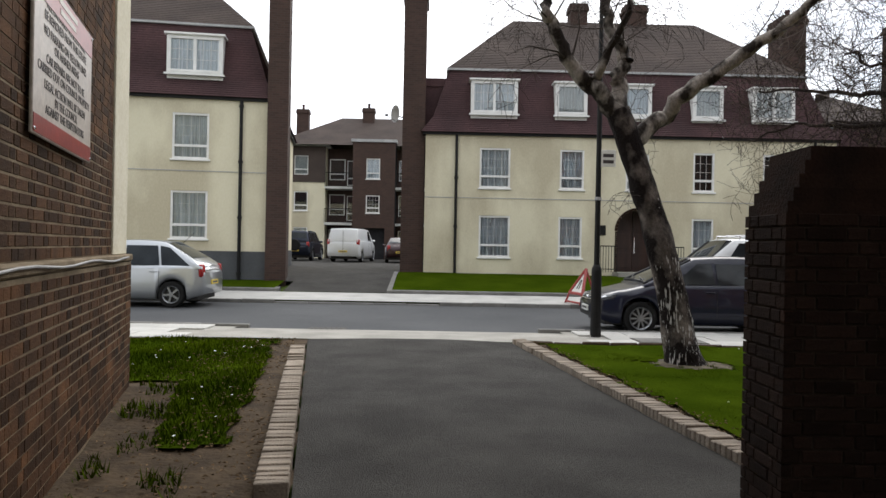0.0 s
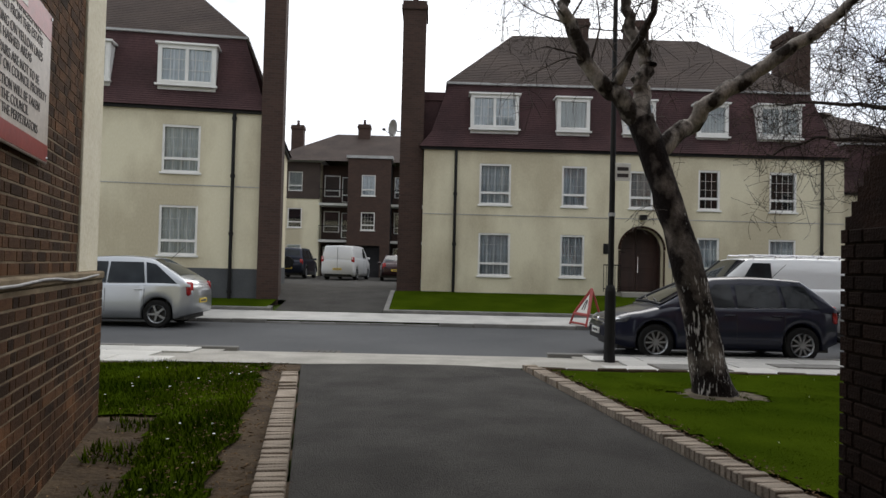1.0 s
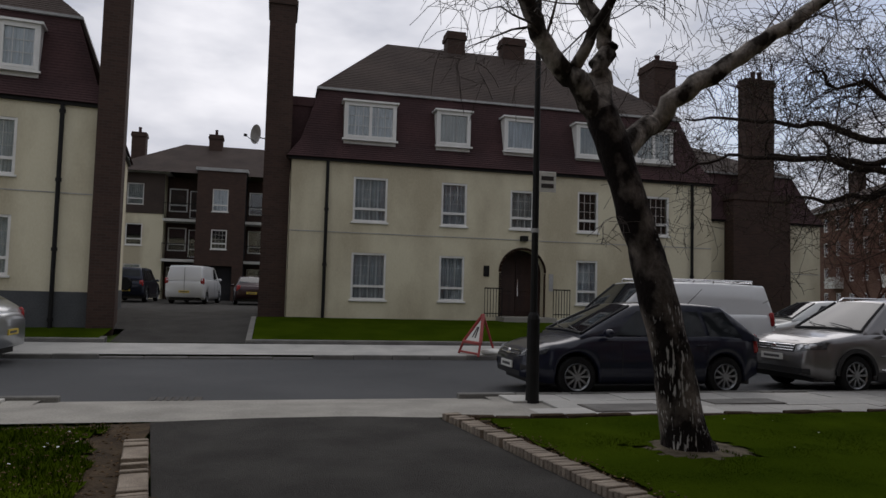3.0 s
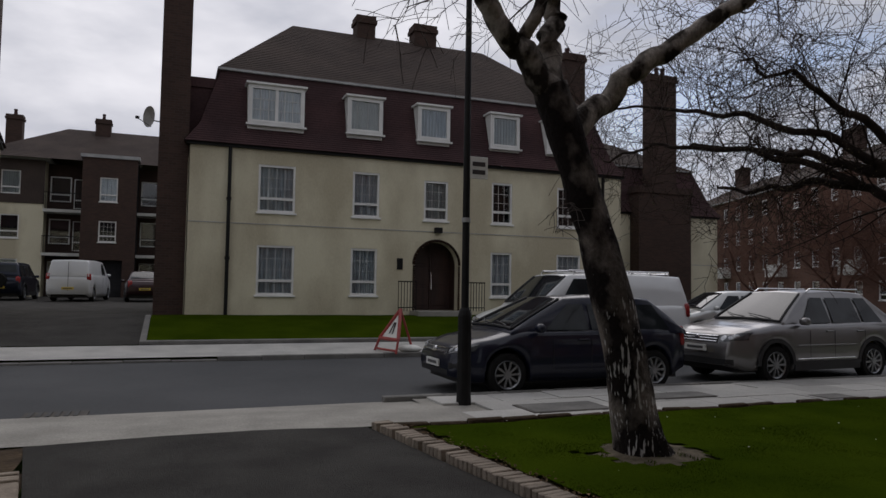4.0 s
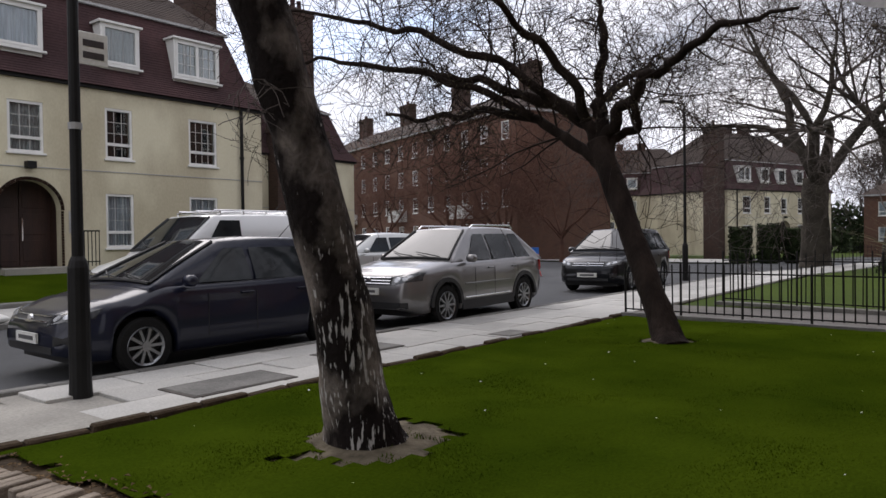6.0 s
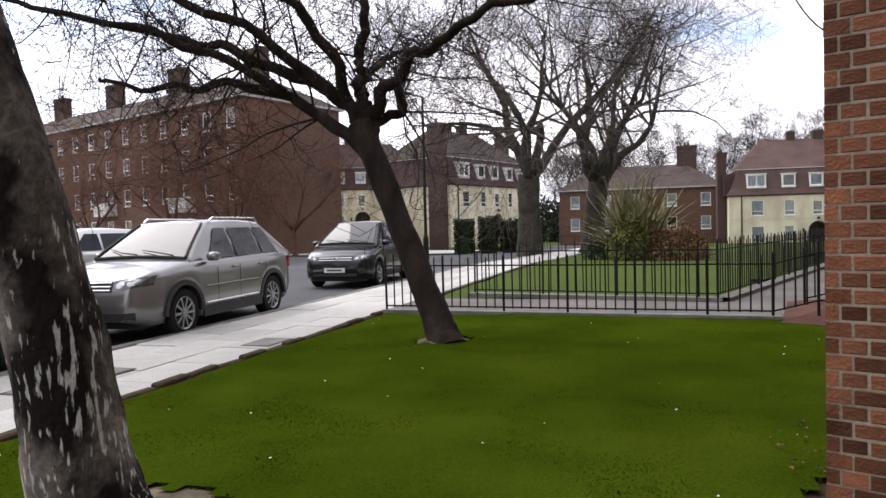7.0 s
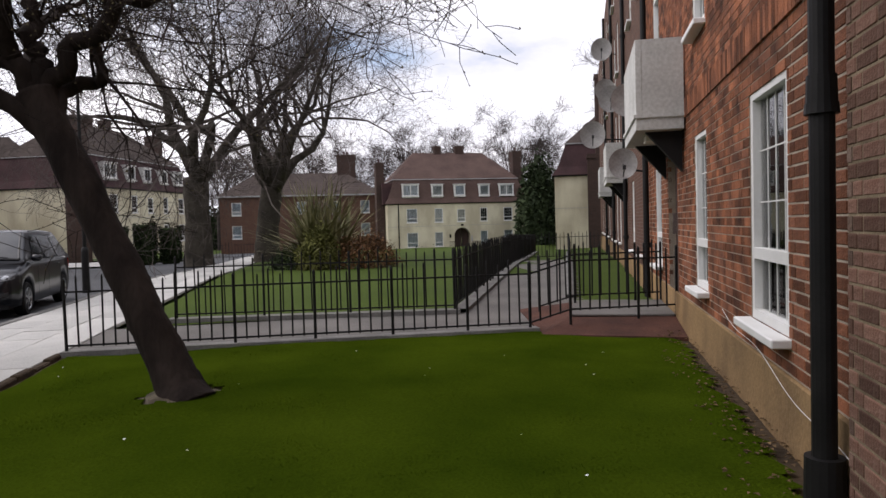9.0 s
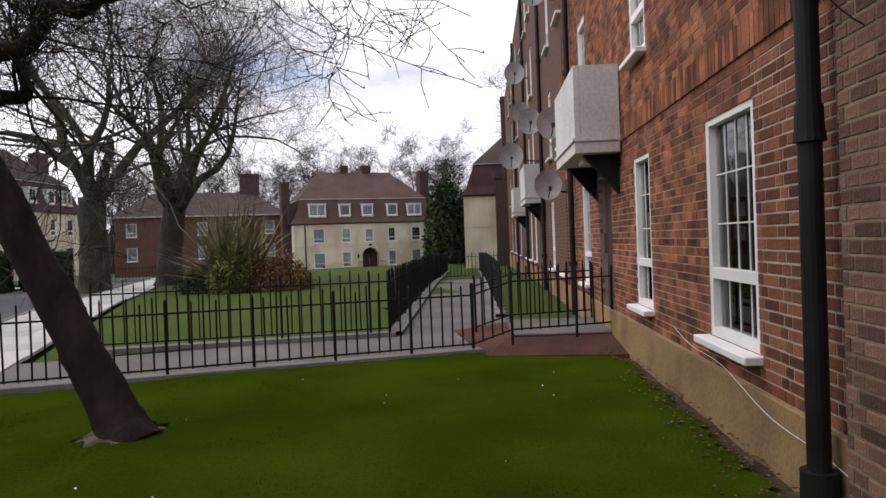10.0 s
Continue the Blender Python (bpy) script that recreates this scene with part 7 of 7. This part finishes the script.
def curve_through(keys, n):
    """A smooth run of points and radii through keys (x, y, z, radius)."""
    out, rad = [], []
    ks = [Vector(k[:3]) for k in keys]
    rs = [k[3] for k in keys]
    for i in range(len(ks) - 1):
        p0, p1, p2, p3 = ks[max(i - 1, 0)], ks[i], ks[i + 1], ks[min(i + 2, len(ks) - 1)]
        for j in range(n):
            t = j / n
            out.append(0.5 * ((2 * p1) + (p2 - p0) * t + (2 * p0 - 5 * p1 + 4 * p2 - p3) * t * t + (3 * p1 - p0 - 3 * p2 + p3) * t ** 3))
            rad.append(rs[i] + (rs[i + 1] - rs[i]) * t)
    out.append(ks[-1])
    rad.append(rs[-1])
    return out, rad


def crooked(pts, rad, amp, seed):
    """Elbows and kinks along a limb."""
    n = len(pts)
    return [p + Vector((noise.noise((i * 0.37, seed, 0)), noise.noise((i * 0.37, seed, 5)), noise.noise((i * 0.37, seed, 9)))) * amp * min(1, i / 6) for i, p in enumerate(pts)], rad


def knobbly(s, pts, rad, sides, amount, seed):
    """A limb with an uneven, knotted skin."""
    v, f = tube(pts, rad, sides)
    n = len(pts)
    for i in range(n):
        for k in range(sides):
            q = i * sides + k
            c = pts[i]
            d = v[q] - c
            v[q] = c + d * (1 + amount * noise.noise(Vector((v[q].x * 5 + seed, v[q].y * 5, v[q].z * 2.2))) + 0.5 * amount * noise.noise(Vector((v[q].x * 14, v[q].y * 14 + seed, v[q].z * 6))))
    s.add(v, f)


r = random.Random(77)
birch = thing("birch_tree", pose(0, 0, 0), "leaning bare birch with flaking white bark on a lawn", "tree")
s = Soup()
TRUNK = [(4.98, 9.28, -0.1, 0.34), (4.95, 9.28, 0.06, 0.265), (4.9, 9.28, 0.3, 0.215), (4.78, 9.31, 1.0, 0.19), (4.55, 9.36, 1.92, 0.175), (4.24, 9.42, 2.9, 0.17), (4.06, 9.45, 3.4, 0.165)]
tp, tr_ = curve_through(TRUNK, 7)
knobbly(s, tp, tr_, 18, 0.16, 2)
s.make("trunk", M["birch_trunk"], birch, smooth=True)
BIRCH_BOUGHS = [[(4.12, 9.44, 3.25, 0.14), (3.82, 9.42, 3.62, 0.115), (3.5, 9.35, 3.85, 0.1), (3.2, 9.25, 4.3, 0.085), (3.02, 9.2, 4.7, 0.075), (3.1, 9.2, 5.2, 0.06), (3.05, 9.3, 6.2, 0.03)],
         [(4.08, 9.45, 3.3, 0.13), (4.07, 9.5, 3.85, 0.1), (4.18, 9.55, 4.15, 0.085), (3.97, 9.6, 4.6, 0.075), (3.9, 9.65, 5.05, 0.065), (3.95, 9.8, 6.3, 0.025)],
         [(4.22, 9.43, 2.95, 0.14), (4.69, 9.5, 3.35, 0.11), (5.06, 9.35, 3.7, 0.1), (5.6, 9.2, 4.1, 0.085), (6.06, 9.0, 4.45, 0.07), (6.45, 8.75, 4.82, 0.055), (6.85, 8.6, 5.6, 0.025)],
         [(3.7, 9.4, 3.7, 0.07), (3.85, 9.2, 4.1, 0.055), (4.05, 9.0, 4.6, 0.04), (4.1, 8.9, 5.4, 0.02)]]
crown = Soup()
for i, keys in enumerate(BIRCH_BOUGHS):
    lp, lr = crooked(*curve_through(keys, 6), 0.1, i + 13)
    ls = Soup()
    knobbly(ls, lp, lr, 12, 0.14, 5 + i)
    ls.make("limb", M["birch"], birch, smooth=True)
    sprout(crown, lp, lr[0] * 0.5, lr[-1], r, 0, [(12, 1.2, 0.8, 0.18, -0.03, 0.3, 0.3), (6, 0.65, 0.8, 0.16, -0.1, 0.5, 0.2), (5, 0.4, 0.8, 0.14, -0.14, 0.5, 0.2)])
sprout(crown, tp[24:], 0.018, 0.018, r, 0, [(4, 0.8, 1.0, 0.2, -0.04, 0.32, 0.3), (5, 0.45, 0.9, 0.16, -0.08, 0.5, 0.2), (3, 0.25, 0.9, 0.16, -0.1, 0.5, 0.2)])
tagged(crown.make("twig_mass", M["far_twigs"], birch), kind="stuff")

cherry = thing("cherry_tree", pose(0, 0, 0), "dark leaning bare tree with budding twigs on a lawn", "tree")
s = Soup()
TRUNK2 = [(10.35, 9.12, -0.1, 0.27), (10.42, 9.2, 0.06, 0.2), (10.5, 9.3, 0.3, 0.175), (10.62, 9.55, 0.87, 0.165), (10.85, 9.95, 1.71, 0.16), (11.05, 10.28, 2.4, 0.165), (11.12, 10.42, 2.75, 0.17)]
TRUNK2 = [(x, y + 0.14 + 0.02 * z, z, w) for x, y, z, w in TRUNK2]
tp2, tr2 = curve_through(TRUNK2, 7)
knobbly(s, tp2, tr2, 16, 0.14, 8)
s.make("trunk", M["bark"], cherry, smooth=True)
CHERRY_BOUGHS = [[(11.0, 10.25, 2.3, 0.12), (11.1, 10.75, 2.72, 0.1), (11.0, 11.4, 3.15, 0.085), (10.7, 12.2, 3.35, 0.07), (10.4, 13.0, 3.3, 0.05), (10.2, 13.8, 3.45, 0.025)],
          [(11.12, 10.4, 2.7, 0.13), (11.15, 10.7, 3.1, 0.11), (10.9, 11.3, 3.45, 0.095), (10.5, 12.1, 3.75, 0.075), (10.1, 13.0, 4.0, 0.055), (9.7, 14.0, 4.2, 0.025)],
          [(11.12, 10.4, 2.7, 0.13), (11.2, 10.42, 3.2, 0.11), (11.3, 10.5, 3.7, 0.09), (11.2, 10.35, 4.3, 0.07), (11.3, 10.5, 5.0, 0.05), (11.2, 10.8, 5.9, 0.025)],
          [(11.15, 10.38, 2.75, 0.12), (11.1, 10.1, 3.1, 0.1), (10.9, 9.6, 3.45, 0.085), (10.6, 9.0, 3.7, 0.07), (10.3, 8.3, 3.85, 0.05), (10.0, 7.5, 3.8, 0.02)],
          [(11.2, 10.45, 2.9, 0.1), (11.9, 10.7, 3.4, 0.085), (12.7, 10.8, 3.9, 0.065), (13.5, 10.7, 4.3, 0.04), (14.2, 10.5, 4.6, 0.02)],
          [(11.15, 10.6, 3.05, 0.1), (10.5, 10.6, 3.7, 0.08), (9.8, 10.9, 4.2, 0.06), (9.0, 11.0, 4.6, 0.04), (8.3, 11.3, 4.8, 0.02)],
          [(11.15, 10.7, 3.1, 0.1), (10.6, 11.6, 3.9, 0.08), (9.9, 12.7, 4.45, 0.06), (9.2, 13.8, 4.8, 0.04), (8.5, 14.8, 5.0, 0.02)],
          [(10.9, 11.4, 3.2, 0.08), (10.3, 12.3, 3.75, 0.065), (9.6, 13.2, 4.0, 0.05), (8.9, 14.0, 4.1, 0.035), (8.3, 14.7, 3.95, 0.02)],
          [(11.0, 10.3, 2.5, 0.1), (11.35, 10.15, 2.85, 0.08), (11.4, 9.9, 2.95, 0.07), (11.35, 9.95, 3.3, 0.05), (11.3, 9.7, 3.7, 0.03)]]
CHERRY_BOUGHS = [[(x, y + 0.14 + 0.02 * min(z, 3.2), z, w) for x, y, z, w in keys] for keys in CHERRY_BOUGHS]
crown, buds = Soup(), Soup()
for i, keys in enumerate(CHERRY_BOUGHS):
    lp, lr = crooked(*curve_through([(*k[:3], k[3] * 0.85) for k in keys], 6), 0.17, i + 3)
    ls = Soup()
    knobbly(ls, lp, lr, 10, 0.14, 15 + i)
    ls.make("limb", M["bark"], cherry, smooth=True)
    sprout(crown, lp, lr[0] * 0.55, lr[-1], r, 0, [(20 if i in (0, 1, 5) else 11, 1.7, 0.9, 0.22, 0.01, 0.45, 0.2), (7, 0.9, 0.9, 0.22, 0.0, 0.5, 0.12), (6, 0.42, 0.85, 0.18, 0.0, 0.5, 0.15)], buds, 0.0038)
tagged(crown.make("twig_mass", M["bark"], cherry), kind="stuff")
tagged(buds.make("bud_mass", M["bud"], cherry), kind="stuff")


def bare_tree(name, x, y, h, trunk_h, tr, label, seed, limbs=6, mats=("plane_bark", "far_twigs"), rule=None, spread=0.55, lean=(0, 0), category="tree", scale_tw=1.0):
    q = random.Random(seed)
    z0 = level(x, y) - 0.1
    t = thing(name, pose(x, y, z0), label, category)
    s = Soup()
    keys = [(0, 0, -0.1, tr * 1.5), (0, 0, 0.35, tr * 1.08), (lean[0] * 0.3, lean[1] * 0.3, trunk_h * 0.5, tr * 0.95), (lean[0], lean[1], trunk_h, tr * 0.9)]
    tp_, trr = curve_through(keys, 5)
    knobbly(s, tp_, trr, 12, 0.15, seed)
    s.make("trunk", M[mats[0]], t, smooth=True)
    tw = Soup()
    for i in range(limbs):
        a = 6.2832 * (i + q.uniform(-0.3, 0.3)) / limbs
        up = q.uniform(0.75, 1.2)
        d = Vector((math.cos(a) * spread, math.sin(a) * spread, up))
        L = (h - trunk_h) * q.uniform(0.75, 1.05)
        lp = wander((lean[0], lean[1], trunk_h - q.uniform(0, 0.15) * trunk_h), d, L, 9, 0.19, 0.04, q)
        lr = [tr * 0.46 * (1 - k / 9.3) ** 1.25 + 0.008 for k in range(10)]
        ls = Soup()
        knobbly(ls, lp, lr, 8, 0.12, seed + i)
        ls.make("limb", M[mats[0]], t, smooth=True)
        sprout(tw, lp, tr * 0.4, 0.03, q, 0, rule, None, 0.0065 * scale_tw)
    tagged(tw.make("twig_mass", M[mats[1]], t), kind="stuff")
    return tagged(t, group=name.replace("_", " ") + "s")


PLANE = [(9, 6.0, 0.75, 0.17, 0.03, 0.5, 0.22), (7, 3.2, 0.8, 0.18, 0.0, 0.45, 0.25), (6, 1.7, 0.8, 0.18, -0.05, 0.5, 0.25), (4, 0.9, 0.8, 0.15, -0.09, 0.6, 0.2)]
bare_tree("plane_tree", 41.7, 13.8, 17.5, 4.6, 0.66, "huge bare plane tree with spreading limbs on the green", 101, 6, rule=PLANE, spread=0.5)
bare_tree("plane_tree", 44.6, 10.6, 17.0, 4.2, 0.66, "huge bare plane tree with drooping twigs on the green", 102, 7, rule=PLANE, spread=0.75, lean=(0.3, -0.4))
SMALL = [(11, 2.7, 0.85, 0.18, 0.0, 0.45, 0.15), (9, 1.4, 0.85, 0.18, 0.0, 0.45, 0.15), (7, 0.75, 0.85, 0.16, 0.0, 0.55, 0.1)]
M["skyline_twigs"] = mat("dark_winter_twigs", (0.075, 0.06, 0.056), (0.045, 0.037, 0.035), 1, 6, 0.95, 0)
M["red_twigs"] = mat("reddish_winter_twigs", (0.16, 0.085, 0.06), (0.09, 0.05, 0.04), 1, 6, 0.95, 0)
for x, y, h, sd in ((36.5, 29.5, 9.0, 111), (41.0, 37.0, 10.0, 112), (47.0, 31.5, 10.5, 113), (43.5, 46.0, 10.0, 115)):
    bare_tree("street_tree", x, y, h, 1.9, 0.17, "small bare street tree with reddish twigs", sd, 7, ("red_twigs", "red_twigs"), SMALL, 0.9)
BACK = [(9, 3.2, 0.7, 0.15, 0.03, 0.4, 0.2), (8, 1.8, 0.8, 0.15, 0.02, 0.45, 0.15), (5, 1.0, 0.8, 0.15, 0.0, 0.6, 0.1)]
tall = bare_tree("far_tree", 108, -10, 17, 5, 0.32, "bare tall tree beyond the houses", 121, 5, ("skyline_twigs", "skyline_twigs"), BACK, 0.4, scale_tw=2.2)
tall2 = bare_tree("far_tree", 106, -24, 20, 6, 0.34, "bare tall tree beyond the houses", 122, 5, ("skyline_twigs", "skyline_twigs"), BACK, 0.35, scale_tw=2.2)
q = random.Random(8)
for i in range(30):
    y = 22 - 2.4 * i + q.uniform(-1, 1)
    x = 104 + q.uniform(-4, 10)
    copy_thing(tall if i % 2 else tall2, pose(x, y, level(x, y) - 0.1 - (0 if y > -24 else 0), 0, 0, q.uniform(0, 360)) @ Matrix.Diagonal((1, 1, q.uniform(0.72, 0.95), 1)))
for x, y, sc in ((72, -24, 0.95), (66, -27, 1.05), (78, -27, 0.9)):
    copy_thing(tall2, pose(x, y, level(x, y) - 0.1, 0, 0, 40 * x))


# ---- shrubs ----
def leaf_cloud(s, c, rx, ry, rz, count, size, r):
    """Many small leaves on the skin and inside of an uneven mound."""
    for _ in range(count):
        d = Vector((r.gauss(0, 1), r.gauss(0, 1), r.gauss(0, 1))).normalized()
        k = (0.72 + 0.28 * r.random()) * (1 + 0.28 * noise.noise(d * 2.3 + Vector(c)))
        p = Vector((c[0] + d.x * rx * k, c[1] + d.y * ry * k, c[2] + abs(d.z) * rz * k))
        a = Vector((r.gauss(0, 1), r.gauss(0, 1), r.gauss(0, 1))).normalized()
        b = a.cross(d).normalized() if abs(a.dot(d)) < 0.98 else Vector((0, 0, 1))
        h = size * r.uniform(0.5, 1.3)
        s.add([p - a * h, p + b * h * 0.45, p + a * h, p - b * h * 0.45], [(0, 1, 2, 3)])


def shrub(name, x, y, rx, ry, rz, count, size, material, label, seed):
    q = random.Random(seed)
    z = level(x, y)
    t = thing(name, pose(x, y, z), label, "bush")
    s = Soup()
    leaf_cloud(s, (0, 0, 0.0), rx, ry, rz, count, size, q)
    tagged(s.make("leaves", M[material], t), kind="stuff")
    s = Soup()
    for _ in range(14):
        d = Vector((q.gauss(0, 0.5) * rx, q.gauss(0, 0.5) * ry, rz * 0.9))
        s.tube(wander((0, 0, -0.05), d, d.length * 0.8, 4, 0.12, 0, q), [0.03, 0.022, 0.015, 0.01, 0.006], 4)
    tagged(s.make("stem_mass", M["bark"], t), kind="stuff")
    return t


shrub("shrub", 28.9, 7.9, 0.75, 0.8, 1.55, 3600, 0.07, "shrub", "rounded yellow-green shrub on the green", 201)
shrub("rusty_shrub", 29.3, 6.3, 1.0, 1.35, 1.3, 3400, 0.06, "rust_shrub", "low rusty brown winter shrub on the green", 202)
shrub("shrub", 31.5, 8.6, 1.3, 1.2, 1.0, 2400, 0.07, "ivy", "dark green shrub behind spiky leaves", 203)
yuc = thing("spiky_plant", pose(30.2, 7.8, level(30.2, 7.8)), "large spiky plant with long arching leaves", "plant")
q = random.Random(31)
for i in range(300):
    a, e = q.uniform(0, 6.2832), q.uniform(0.3, 1.5)
    L = q.uniform(2.0, 3.2)
    n = 6
    v = []
    d = Vector((math.cos(a) * math.cos(e), math.sin(a) * math.cos(e), math.sin(e)))
    p = Vector((q.gauss(0, 0.25), q.gauss(0, 0.35), 0.3))
    sd = Vector((-math.sin(a), math.cos(a), 0))
    for k in range(n + 1):
        w = 0.055 * (1 - (k / n) ** 2) + 0.003
        v += [p + sd * w, p - sd * w]
        p = p + d * L / n
        d = (d + Vector((0, 0, -0.075 - 0.05 * (k / n)))).normalized()
    raw("leaf", v, [(2 * k, 2 * k + 1, 2 * k + 3, 2 * k + 2) for k in range(n)], M["yucca"], yuc)
for x, y, h in ((49.0, 19.6, 2.3), (50.2, 18.2, 2.5), (51.6, 17.0, 2.3)):
    t = thing("clipped_shrub", pose(x, y, level(x, y)), "dark tall clipped evergreen shrub", "bush")
    s = Soup()
    q = random.Random(int(x * 10))
    for _ in range(1500):
        sx, sy, sz = q.uniform(-0.62, 0.62), q.uniform(-0.62, 0.62), q.uniform(0, h)
        m_ = max(abs(sx), abs(sy))
        if m_ > 0:
            sx, sy = sx / m_ * 0.62 * q.uniform(0.85, 1), sy / m_ * 0.62 * q.uniform(0.85, 1)
        a = Vector((q.gauss(0, 1), q.gauss(0, 1), q.gauss(0, 1))).normalized() * 0.09
        b = a.cross(Vector((0.3, 0.5, 0.8))).normalized() * 0.05
        p = Vector((sx, sy, sz))
        s.add([p - a, p + b, p + a, p - b], [(0, 1, 2, 3)])
    tagged(s.make("leaves", M["hedge"], t), kind="stuff")
    part("inner_growth", boxed(-0.5, 0.5, -0.5, 0.5, -0.1, h - 0.1, bevel=0.1), M["hedge"], t)
for x, y, w, h, sd in ((70, -13.6, 3.6, 8.5, 306), (78, -17.0, 4.5, 9.5, 307), (74, -15.6, 3.0, 7.0, 308), (84, -22, 5, 9, 301), (72, -18.5, 3.5, 8, 302), (64, -18, 3, 7, 303), (90, 3.5, 3.5, 6, 304), (62, -22, 4, 10, 305)):
    t = shrub("evergreen", x, y, w * 0.5, w * 0.6, h, 3000, 0.3, "ivy", "dark evergreen growth among bare trees", sd)
belt = shrub("evergreen", 122, 40, 7, 8, 7, 3500, 0.5, "ivy", "dark evergreen belt on the skyline", 320)
for i in range(14):
    yb = 26 - 10 * i
    copy_thing(belt, pose(120 + (i * 37 % 11), yb, level(120, yb), 0, 0, 53 * i))
for x, y in ((77.5, -3.0), (77.6, -4.6)):
    shrub("low_bush", x, y, 0.8, 1.0, 0.9, 500, 0.12, "hedge", "low dark bush before a cream house", int(y * -10))
